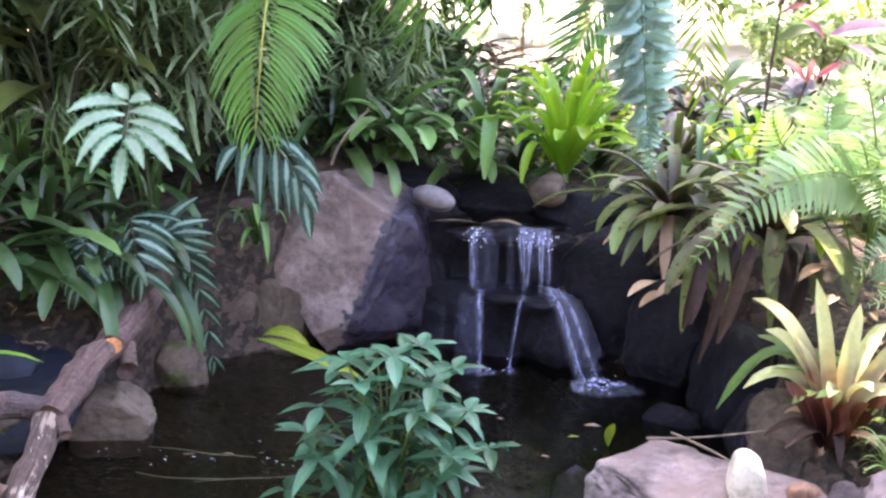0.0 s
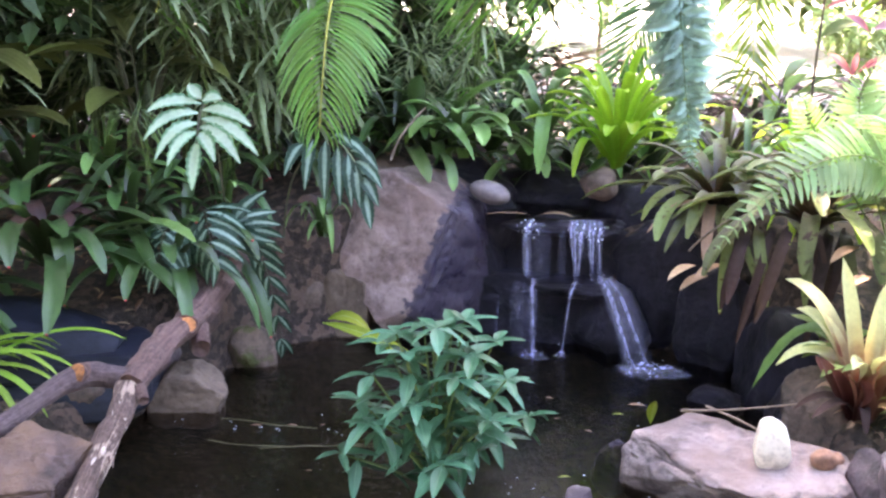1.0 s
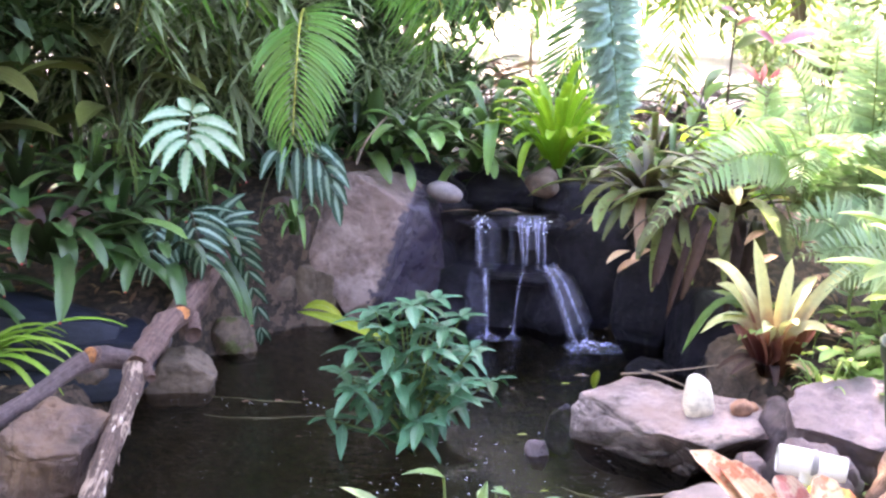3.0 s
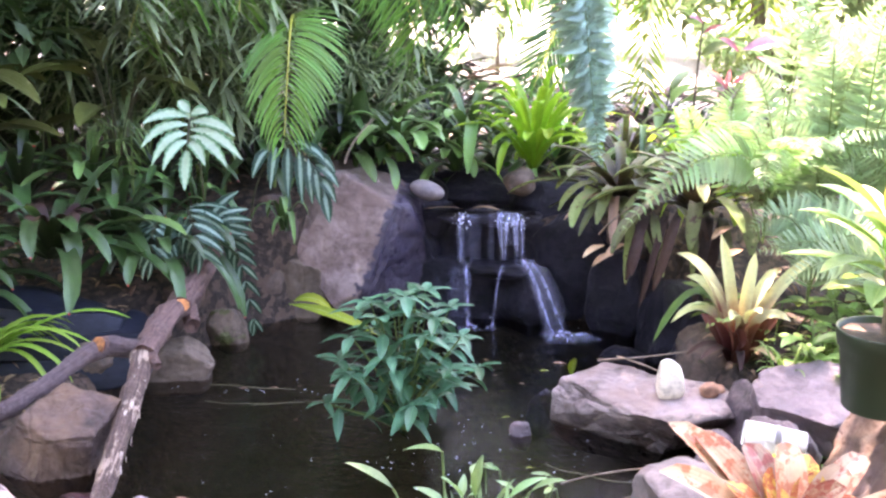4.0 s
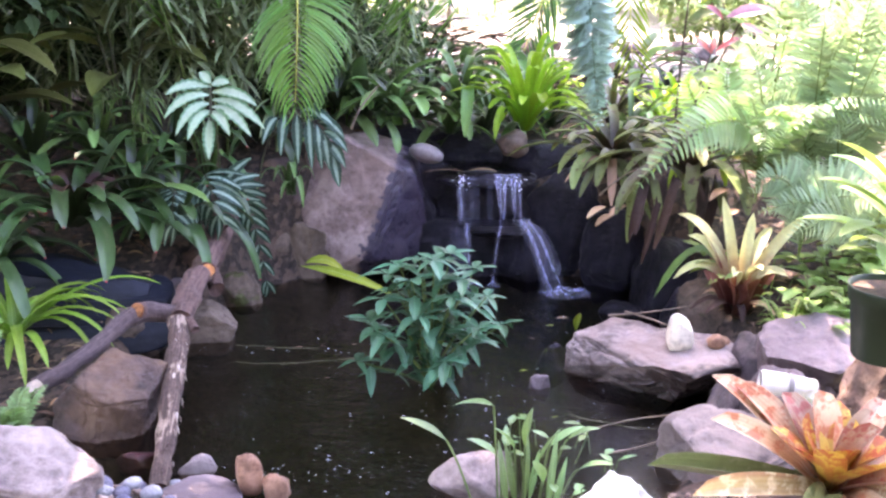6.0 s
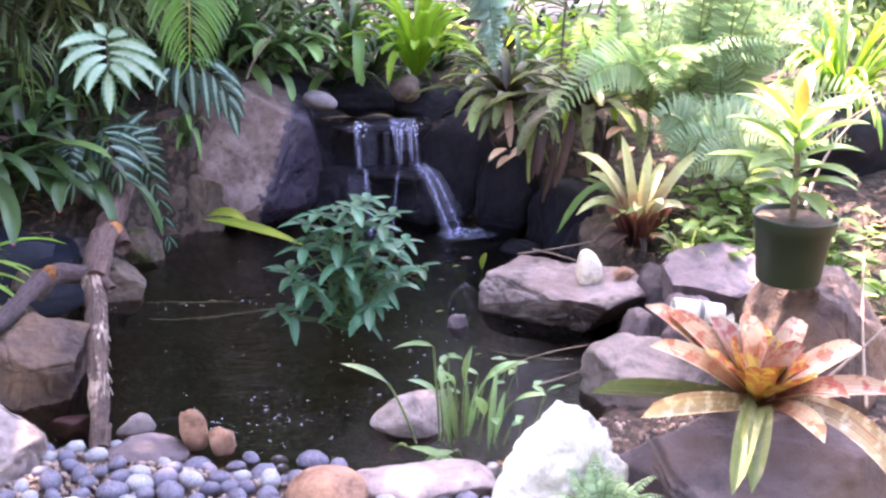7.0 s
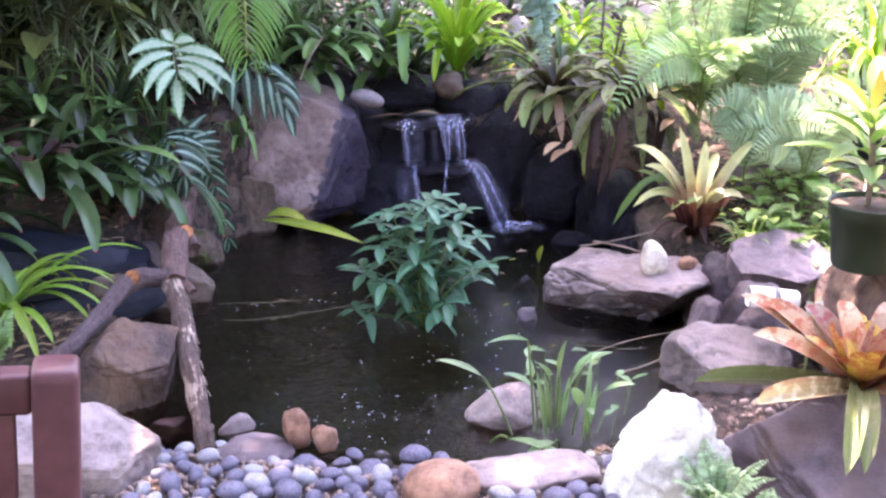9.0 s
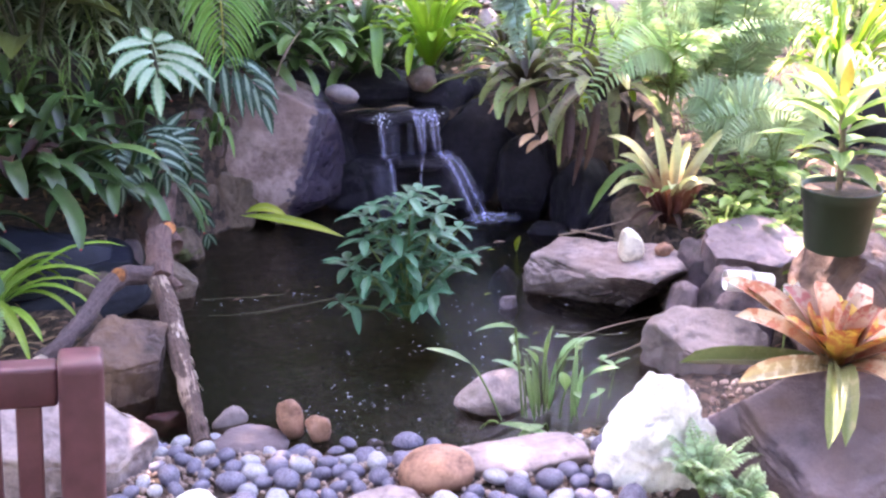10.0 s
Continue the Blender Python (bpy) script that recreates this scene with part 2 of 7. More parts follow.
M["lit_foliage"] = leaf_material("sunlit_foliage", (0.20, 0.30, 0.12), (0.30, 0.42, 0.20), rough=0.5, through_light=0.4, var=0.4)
M["water_leaf"] = leaf_material("pale_water_plant_leaf", (0.20, 0.36, 0.12), (0.32, 0.52, 0.26), rib=(0.4, 0.55, 0.3), rough=0.35, through_light=0.35, var=0.25)
M["stem"] = plain_material("green_stem", (0.10, 0.16, 0.04), 0.5, 60)
M["pond_stem"] = plain_material("olive_water_weed", (0.12, 0.11, 0.045), 0.4, 60, 0.3)
M["rachis"] = plain_material("yellow_green_rachis", (0.42, 0.40, 0.06), 0.45, 60, 0.15)
M["dark_stem"] = plain_material("dark_fern_stem", (0.05, 0.05, 0.02), 0.6, 60)
M["twig"] = plain_material("grey_brown_twig", (0.20, 0.15, 0.11), 0.8, 50, 0.4)
# wet side really dark; the sky's blue sheen is put into its colour
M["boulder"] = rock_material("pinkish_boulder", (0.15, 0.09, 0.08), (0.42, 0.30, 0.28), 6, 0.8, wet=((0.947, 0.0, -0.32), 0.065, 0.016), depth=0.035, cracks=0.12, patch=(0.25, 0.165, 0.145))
M["brown_rock"] = rock_material("brown_rock", (0.06, 0.036, 0.028), (0.115, 0.073, 0.070), 7, 0.7, patch=(0.175, 0.10, 0.064), cracks=0.22, depth=0.04)
M["olive_rock"] = rock_material("olive_brown_rock", (0.085, 0.058, 0.042), (0.165, 0.115, 0.085), 6, 0.75, cracks=0.08, depth=0.02, speckle=0.3)
M["mossy_rock"] = rock_material("mossy_brown_rock", (0.06, 0.042, 0.032), (0.17, 0.115, 0.085), 8, 0.8, moss=0.05)
M["grey_rock"] = rock_material("purplish_grey_rock", (0.08, 0.058, 0.065), (0.235, 0.18, 0.19), 4, 0.62, depth=0.035, cracks=0.12, speckle=0.35, patch=(0.13, 0.095, 0.10))
M["taupe_rock"] = rock_material("taupe_rock", (0.11, 0.083, 0.078), (0.24, 0.19, 0.175), 4, 0.7, depth=0.03, cracks=0.2, speckle=0.3)
M["plum_rock"] = rock_material("smooth_plum_grey_rock", (0.075, 0.055, 0.066), (0.165, 0.125, 0.142), 3.5, 0.55, depth=0.022, cracks=0.05, speckle=0.25, patch=(0.115, 0.072, 0.062))
# darker copy of the grey rock; shade between the bank rocks put into its colour
M["dark_rock"] = rock_material("dark_purplish_rock", (0.026, 0.018, 0.023), (0.12, 0.085, 0.095), 7, 0.55, depth=0.03, cracks=0.12)
M["smooth_grey"] = rock_material("smooth_grey_stone", (0.125, 0.10, 0.105), (0.245, 0.20, 0.205), 6, 0.6, depth=0.004, cracks=0.0)
M["smooth_brown"] = rock_material("smooth_brown_stone", (0.09, 0.055, 0.045), (0.20, 0.135, 0.11), 8, 0.7, depth=0.006, cracks=0.0)
M["pale_rock"] = rock_material("pale_pink_rock", (0.19, 0.14, 0.135), (0.39, 0.31, 0.29), 6, 0.75, cracks=0.15, speckle=0.35)
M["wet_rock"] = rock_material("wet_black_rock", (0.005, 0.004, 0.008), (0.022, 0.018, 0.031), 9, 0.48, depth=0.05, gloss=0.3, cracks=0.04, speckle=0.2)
# lower front: wet, with the undercut's shade put into its colour
M["slab"] = rock_material("flat_slab_rock", (0.15, 0.11, 0.105), (0.36, 0.29, 0.285), 5, 0.65, wet=((0.15, -0.45, -0.88), 0.0, 0.03), patch=(0.21, 0.145, 0.125), depth=0.035, cracks=0.12, wet_shade_colour=(0.040, 0.026, 0.023))
M["slate"] = rock_material("blue_black_slate", (0.004, 0.006, 0.013), (0.015, 0.018, 0.031), 5, 0.6, cracks=0.08, depth=0.01, gloss=0.3)
M["coral"] = rock_material("white_coral_rock", (0.80, 0.78, 0.70), (0.90, 0.89, 0.83), 14, 0.85, depth=0.03, cracks=0.1)
M["cream_stone"] = rock_material("cream_stone", (0.66, 0.58, 0.47), (0.80, 0.74, 0.62), 12, 0.7, depth=0.006, cracks=0.05, speckle=0.12)
M["tan_stone"] = rock_material("tan_stone", (0.22, 0.105, 0.065), (0.40, 0.215, 0.14), 14, 0.7, depth=0.008, cracks=0.1)
M["pebble"] = rock_material("blue_grey_pebble", (0.095, 0.09, 0.13), (0.20, 0.185, 0.245), 7, 0.5, depth=0.003, cracks=0.0, speckle=0.10)
M["pebble_light"] = rock_material("light_grey_pebble", (0.27, 0.265, 0.29), (0.40, 0.395, 0.425), 7, 0.5, depth=0.003, cracks=0.0, speckle=0.12)
M["gravel"] = rock_material("mixed_gravel", (0.24, 0.15, 0.12), (0.52, 0.40, 0.33), 12, 0.8, depth=0.004)


def bark_material(name, dark, light, peel=None):
    m, t, p = material(name)
    uv = t.nodes.new("ShaderNodeUVMap").outputs[0]
    mp = node(t, "Mapping")
    mp.inputs["Scale"].default_value = (9, 2.2, 1)
    t.links.new(uv, mp.inputs[0])
    co = object_coord(t)
    a, b = noise_tex(t, mp.outputs[0], 3.0, 6, 0.6), noise_tex(t, co, 55, 4, 0.65)
    big = noise_tex(t, co, 11, 4)
    col = ramp(t, maths(t, "ADD", maths(t, "MULTIPLY", a, 0.6), maths(t, "MULTIPLY", b, 0.4)), [(0.36, dark), (0.66, light)])
    if peel:
        col = mix(t, ramp(t, maths(t, "ADD", maths(t, "MULTIPLY", big, 0.6), maths(t, "MULTIPLY", a, 0.4)), [(0.52, (0, 0, 0)), (0.57, (1, 1, 1))]), col, peel)
    t.links.new(col, p.inputs["Base Color"])
    p.inputs["Roughness"].default_value = 0.8
    bump(t, p, maths(t, "ADD", a, b), 1.0, 0.014)
    return m


M["log"] = bark_material("weathered_driftwood_bark", (0.06, 0.033, 0.03), (0.25, 0.142, 0.122))
M["log_bare"] = bark_material("smooth_grey_bare_wood", (0.065, 0.042, 0.044), (0.17, 0.115, 0.118))
M["pale_wood"] = plain_material("pale_broken_wood", (0.52, 0.42, 0.36), 0.8, 60, 0.3)
M["log_peel"] = bark_material("peeling_driftwood_bark", (0.055, 0.032, 0.027), (0.20, 0.125, 0.10), (0.46, 0.33, 0.26))
M["cut"] = plain_material("orange_cut_wood", (0.40, 0.15, 0.05), 0.75, 90, 0.6)
M["trunk"] = bark_material("tree_bark", (0.05, 0.035, 0.025), (0.16, 0.12, 0.09))
M["chair"] = plain_material("maroon_painted_wood", (0.118, 0.046, 0.052), 0.45, 25, 0.3, 0.002)
M["pot"] = plain_material("dark_green_plastic", (0.018, 0.034, 0.014), 0.55, 30, 0.15, 0.001)
M["soil"] = plain_material("potting_soil", (0.16, 0.10, 0.07), 0.9, 60, 0.5, 0.01)
M["pvc"] = plain_material("white_pvc_plastic", (0.78, 0.77, 0.74), 0.35, 30, 0.08, 0.0005)
M["pvc_grey"] = plain_material("grey_plastic_collar", (0.22, 0.22, 0.23), 0.4, 30, 0.1, 0.0005)
M["petal"] = plain_material("white_petal", (0.82, 0.82, 0.76), 0.6, 40, 0.08, 0.001)
M["petal_heart"] = plain_material("yellow_flower_heart", (0.75, 0.55, 0.03), 0.6, 60, 0.2)
M["red_bud"] = plain_material("red_leaf_tip", (0.45, 0.03, 0.03), 0.5, 60, 0.3)
M["maroon_stone"] = rock_material("dark_maroon_stone", (0.03, 0.008, 0.010), (0.075, 0.018, 0.02), 10, 0.45)


def ground_material():
    m, t, p = material("garden_soil_and_litter")
    co = object_coord(t)
    a, b, c = noise_tex(t, co, 2.5, 5), noise_tex(t, co, 30, 6, 0.65), noise_tex(t, co, 120, 3)
    vor = node(t, "TexVoronoi", Scale=38.0)
    t.links.new(co, vor.inputs["Vector"])
    soil = ramp(t, b, [(0.35, (0.018, 0.012, 0.009)), (0.55, (0.045, 0.030, 0.022)), (0.7, (0.11, 0.072, 0.055))])
    litter = mix(t, ramp(t, vor.outputs["Color"], [(0.55, (0, 0, 0)), (0.7, (0.8, 0.8, 0.8))]), soil, (0.12, 0.075, 0.055))
    sep = t.nodes.new("ShaderNodeSeparateXYZ")
    t.links.new(co, sep.inputs[0])
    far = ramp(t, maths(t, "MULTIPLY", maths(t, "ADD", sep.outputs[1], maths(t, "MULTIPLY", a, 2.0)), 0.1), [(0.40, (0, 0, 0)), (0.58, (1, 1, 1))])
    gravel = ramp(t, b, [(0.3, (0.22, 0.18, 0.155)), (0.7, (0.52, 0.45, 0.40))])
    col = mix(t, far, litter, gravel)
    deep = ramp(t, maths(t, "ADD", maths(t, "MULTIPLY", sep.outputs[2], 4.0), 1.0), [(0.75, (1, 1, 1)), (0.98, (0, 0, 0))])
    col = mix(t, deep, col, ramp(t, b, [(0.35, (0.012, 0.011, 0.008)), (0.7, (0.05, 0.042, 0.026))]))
    t.links.new(col, p.inputs["Base Color"])
    p.inputs["Roughness"].default_value = 0.9
    bump(t, p, maths(t, "ADD", b, maths(t, "MULTIPLY", c, 0.5)), 0.8, 0.02)
    return m


def water_material():
    m, t, p = material("dark_pond_water")
    t.nodes.remove(p)
    co = object_coord(t)
    mp = node(t, "Mapping")
    mp.inputs["Scale"].default_value = (1.0, 1.7, 1.0)
    t.links.new(co, mp.inputs[0])
    h = maths(t, "ADD", maths(t, "MULTIPLY", noise_tex(t, mp.outputs[0], 5, 2), 0.35), maths(t, "ADD", maths(t, "MULTIPLY", noise_tex(t, mp.outputs[0], 22, 2), 0.34), maths(t, "MULTIPLY", noise_tex(t, mp.outputs[0], 60, 2), 0.09)))
    spray = node(t, "TexVoronoi", Scale=34.0)
    t.links.new(mp.outputs[0], spray.inputs["Vector"])
    ring = maths(t, "SUBTRACT", 1.0, maths(t, "MINIMUM", maths(t, "MULTIPLY", spray.outputs["Distance"], 3.2), 1.0))
    where = ramp(t, noise_tex(t, co, 3.2, 3), [(0.43, (0, 0, 0)), (0.56, (1, 1, 1))])
    h = maths(t, "ADD", h, maths(t, "MULTIPLY", maths(t, "MULTIPLY", ring, where), 0.40))
    b = node(t, "Bump", Strength=0.8, Distance=0.02)
    t.links.new(h, b.inputs["Height"])
    fr = node(t, "Fresnel", IOR=1.33)
    t.links.new(b.outputs[0], fr.inputs["Normal"])
    gl = node(t, "BsdfGlossy", Roughness=0.01)
    gl.inputs["Color"].default_value = (0.95, 0.97, 1.0, 1)
    t.links.new(b.outputs[0], gl.inputs["Normal"])
    tr = node(t, "BsdfTransparent")
    tr.inputs["Color"].default_value = (0.55, 0.50, 0.40, 1)
    ms = t.nodes.new("ShaderNodeMixShader")
    t.links.new(fr.outputs[0], ms.inputs[0])
    t.links.new(tr.outputs[0], ms.inputs[1])
    t.links.new(gl.outputs[0], ms.inputs[2])
    t.links.new(ms.outputs[0], t.nodes["Material Output"].inputs["Surface"])
    return m


def fall_material(name, cover, soft_edge=1.0):
    """Falling water: white threads of foam over clear water; U crosses the stream, V runs down it."""
    m, t, p = material(name)
    uv = t.nodes.new("ShaderNodeUVMap").outputs[0]
    mp = node(t, "Mapping")
    mp.inputs["Scale"].default_value = (4.0, 0.8, 1)
    t.links.new(uv, mp.inputs[0])
    co = object_coord(t)
    mq = node(t, "Mapping")
    mq.inputs["Scale"].default_value = (1.0, 1.0, 0.22)
    t.links.new(co, mq.inputs[0])
    a, b = noise_tex(t, mp.outputs[0], 2.0, 4, 0.6), noise_tex(t, mq.outputs[0], 60, 3, 0.6)
    f = maths(t, "ADD", maths(t, "MULTIPLY", a, 0.66), maths(t, "MULTIPLY", b, 0.34))
    sepu = t.nodes.new("ShaderNodeSeparateXYZ")
    t.links.new(uv, sepu.inputs[0])
    off = maths(t, "MULTIPLY", maths(t, "ABSOLUTE", maths(t, "SUBTRACT", sepu.outputs[0], 0.5)), 0.30)
    f = maths(t, "SUBTRACT", f, maths(t, "MULTIPLY", off, soft_edge))
    alpha = ramp(t, f, [(0.62 - cover, (0.04, 0.04, 0.04)), (0.88 - cover, (0.66, 0.66, 0.66))])
    p.inputs["Base Color"].default_value = (0.56, 0.57, 0.84, 1)
    p.inputs["Roughness"].default_value = 0.25
    p.inputs["IOR"].default_value = 1.33
    t.links.new(alpha, p.inputs["Alpha"])
    bump(t, p, f, 0.6, 0.01)
    return m


# white for the spray droplets and for the flecks that imitate glints
M["droplet"] = plain_material("water_droplet", (0.75, 0.78, 0.88), 0.15, 40, 0.05, 0.0005)
M["ground"], M["water"] = ground_material(), water_material()
M["fall"], M["fall_thin"], M["foam"] = fall_material("falling_water", 0.25), fall_material("thin_falling_water", 0.11), fall_material("splashing_foam", 0.26, 1.0)

# ---- building helpers ----
R = random.Random(11)
V = Vector


def mesh_of(bm, name, mat, smooth=True):
    me = bpy.data.meshes.new(name)
    bm.to_mesh(me)
    bm.free()
    me.materials.append(mat)
    if smooth:
        me.polygons.foreach_set("use_smooth", [True] * len(me.polygons))
    return me


def thing(name, at, label, category, group="", kind=""):
    ob = new(name)
    ob.location = at
    ob.empty_display_size = 0.05
    return tagged(ob, label, category, group, kind)


def part(name, data, mat, parent, label="", m=None, smooth=True):
    """One mesh object under a thing or part; data is a bmesh or a shared mesh."""
    me = data if isinstance(data, bpy.types.Mesh) else mesh_of(data, name, mat, smooth)
    ob = new(name, me)
    ob.parent = parent
    if m is not None:
        ob.matrix_local = m
    if label:
        ob["label"] = label
    return ob


def solid(name, bm, mat, at, label, category, group="", kind="", smooth=True):
    ob = new(name, mesh_of(bm, name, mat, smooth))
    ob.matrix_world = at if isinstance(at, Matrix) else Matrix.Translation(at)
    return tagged(ob, label, category, group, kind)


def bez(p0, p1, p2, p3, n):
    p0, p1, p2, p3 = V(p0), V(p1), V(p2), V(p3)
    return [p0 * (1 - t) ** 3 + p1 * 3 * t * (1 - t) ** 2 + p2 * 3 * t * t * (1 - t) + p3 * t ** 3 for t in [i / n for i in range(n + 1)]]


def arc(p0, p1, p2, n):
    p0, p1, p2 = V(p0), V(p1), V(p2)
    return [p0 * (1 - t) ** 2 + p1 * 2 * t * (1 - t) + p2 * t * t for t in [i / n for i in range(n + 1)]]


def ribbon(bm, pts, widths, up=(0, 0, 1), fold=0.18, wavy=0.0, seed=0.0):
    """A leaf blade along pts: channelled, with a midrib; UV runs across and along."""
    uvl = bm.loops.layers.uv.verify()
    n, rows = len(pts), []
    up = V(up)
    for i, (q, w) in enumerate(zip(pts, widths)):
        tan = (pts[min(i + 1, n - 1)] - pts[max(i - 1, 0)]).normalized()
        side = tan.cross(up)
        side = side.normalized() if side.length > 1e-4 else V((1, 0, 0))
        nor = side.cross(tan)
        row = []
        for s in (-1, -0.5, 0, 0.5, 1):
            lift = fold * w * abs(s) + wavy * w * math.sin(i * 1.9 + seed + s * 2)
            row.append(bm.verts.new(q + side * (s * w / 2) + nor * lift))
        rows.append(row)
    for i in range(n - 1):
        for j in range(4):
            f = bm.faces.new((rows[i][j], rows[i][j + 1], rows[i + 1][j + 1], rows[i + 1][j]))
            for loop, (a, b) in zip(f.loops, ((j, i), (j + 1, i), (j + 1, i + 1), (j, i + 1))):
                loop[uvl].uv = (a / 4, b / (n - 1))
    return bm


def strap_widths(w, n, tip=0.75, base=0.75, blunt=0.0):
    out = []
    for i in range(n + 1):
        t = i / n
        k = base + (1 - base) * min(1, t / 0.4)
        if t > tip:
            k *= max(blunt, math.sqrt(max(0.0, 1 - ((t - tip) / (1 - tip)) ** 2)))
        out.append(max(w * k, 0.0012))
    return out


def lance_widths(w, n, peak=0.35):
    out = []
    for i in range(n + 1):
        t = i / n
        k = math.sin(math.pi / 2 * t / peak) if t < peak else math.cos(math.pi / 2 * (t - peak) / (1 - peak)) ** 0.8
        out.append(max(w * k, 0.001))
    return out


def tube(bm, pts, radii, sides=8, rough=0.0, seed=0, cap=True):
    uvl = bm.loops.layers.uv.verify()
    rings, n = [], len(pts)
    ref = V((0, 0, 1))
    for i, (q, r) in enumerate(zip(pts, radii)):
        tan = (pts[min(i + 1, n - 1)] - pts[max(i - 1, 0)]).normalized()
        if abs(tan.dot(ref)) > 0.97:
            ref = V((1, 0, 0))
        a = tan.cross(ref).normalized()
        b = tan.cross(a)
        ring = []
        for j in range(sides):
            th = 2 * math.pi * j / sides
            d = a * math.cos(th) + b * math.sin(th)
            k = 1 + rough * noise.noise((q + d * r * 1.5) * 14 + V((seed, 0, 0))) * 1.6
            ring.append(bm.verts.new(q + d * r * k))
        rings.append(ring)
    for i in range(n - 1):
        for j in range(sides):
            f = bm.faces.new((rings[i][j], rings[i][(j + 1) % sides], rings[i + 1][(j + 1) % sides], rings[i + 1][j]))
            for loop, (a, b) in zip(f.loops, ((j, i), (j + 1, i), (j + 1, i + 1), (j, i + 1))):
                loop[uvl].uv = (a / sides, b / (n - 1))
    if cap:
        bm.faces.new(rings[0])
        bm.faces.new(list(reversed(rings[-1])))
    return bm


def rock_bm(size, seed, cuts=(), sub=4, lumps=0.16, fine=0.035, flat=0.0, square=2.6, chip=0.07, extra=10):
    """A stone: a rounded block, knocked flat along cuts (normal, distance in units of its own size), then roughened."""
    bm = bmesh.new()
    bmesh.ops.create_icosphere(bm, subdivisions=sub, radius=1.0)
    rr = random.Random(seed)
    planes = [(V(n).normalized(), d) for n, d in cuts]
    for _ in range(extra if square > 2.2 else 4):
        n = V((rr.uniform(-1, 1), rr.uniform(-1, 1), rr.uniform(-0.6, 1))).normalized()
        planes.append((n, rr.uniform(0.70, 0.95) if square > 2.2 else rr.uniform(0.85, 1.0)))
    o = V((rr.uniform(0, 50), rr.uniform(0, 50), rr.uniform(0, 50)))
    for v in bm.verts:
        d = v.co.normalized()
        k = 1 / (abs(d.x) ** square + abs(d.y) ** square + abs(d.z) ** square) ** (1 / square)
        q = d * k * (1 + lumps * noise.noise(d * 1.4 + o))
        for n, dist in planes:
            over = q.dot(n) - dist
            if over > 0:
                q -= n * over * 0.97
        if square > 2.2 and fine > 0.02:
            ds, ps = noise.voronoi(d * 2.3 + o)
            q += d * (chip * (noise.cell_vector(ps[0] * 3.7).x - 0.5) - chip * 0.9 * max(0.0, 1 - (ds[1] - ds[0]) / 0.10))
        q += d * fine * (noise.fractal(d * 3.2 + o, 0.9, 2.1, 5) - 0.7 * abs(noise.noise(d * 5.0 + o)))
        v.co = V((q.x * size[0], q.y * size[1], q.z * size[2]))
    return bm


def rock(name, at, size, mat, label, seed, cuts=(), turn=0.0, sub=4, lumps=0.16, fine=0.035, group="", category="rock", tilt=(0, 0), square=2.6, chip=0.07, extra=10):
    return solid(name, rock_bm(size, seed, cuts, sub, lumps, fine, square=square, chip=chip, extra=extra), M[mat], pose(*at, tilt[0], tilt[1], turn), label, category, group)


# ---- the ground, one sheet to the horizon ----
SHORE = [(-1.10, -1.16), (-0.62, -1.32), (-0.2, -1.46), (0.2, -1.44), (0.5, -1.12), (0.66, -0.85), (0.80, -0.30), (0.86, 0.45), (0.62, 0.90),
         (-0.28, 1.0), (-0.66, 0.9), (-0.98, 0.62), (-1.14, 0.1), (-1.22, -0.4), (-1.26, -0.9)]


def shore_distance(x, y):
    """Distance to the water's edge, negative over the water."""
    best, inside = 1e9, False
    for (ax, ay), (bx, by) in zip(SHORE, SHORE[1:] + SHORE[:1]):
        dx, dy = bx - ax, by - ay
        t = max(0, min(1, ((x - ax) * dx + (y - ay) * dy) / (dx * dx + dy * dy)))
        best = min(best, math.hypot(x - ax - t * dx, y - ay - t * dy))
        if (ay > y) != (by > y) and x < ax + (y - ay) / (by - ay) * dx:
            inside = not inside
    return -best if inside else best


def smooth(a, b, x):
    t = max(0.0, min(1.0, (x - a) / (b - a)))
    return t * t * (3 - 2 * t)


def bank(x, y):
    """Height of the dry ground."""
    z = 0.03 + 0.16 * smooth(-0.8, 0.1, y) * smooth(0.3, 0.9, abs(x + 0.1)) + 0.16 * smooth(-0.4, 0.4, y) + 0.24 * smooth(0.4, 1.15, y)
    z += 0.04 * noise.noise(V((x * 1.3, y * 1.3, 4.0)))
    brook = smooth(0.30, 0.2, abs(x + 0.03)) * smooth(0.86, 0.95, y) * smooth(2.0, 1.6, y)
    return z - 0.16 * brook


def ground_height(x, y):
    d = shore_distance(x, y) if abs(x) < 4 and abs(y) < 4 else 3.0
    if d < 0:
        return -0.05 - 0.36 * smooth(0, 0.45, -d) + 0.02 * noise.noise(V((x * 6, y * 6, 0)))
    g = bank(x, y)
    return -0.05 + (g + 0.05) * smooth(0.0, 0.13, d) + 0.012 * noise.noise(V((x * 9, y * 9, 1)))


def spread(lo, hi, fine_lo, fine_hi, step):
    xs = [fine_lo + i * step for i in range(int((fine_hi - fine_lo) / step) + 1)]
    s, x = step, xs[-1]
    while x < hi:
        s *= 1.35
        x += s
        xs.append(x)
    s, x = step, fine_lo
    while x > lo:
        s *= 1.35
        x -= s
        xs.insert(0, x)
    return xs


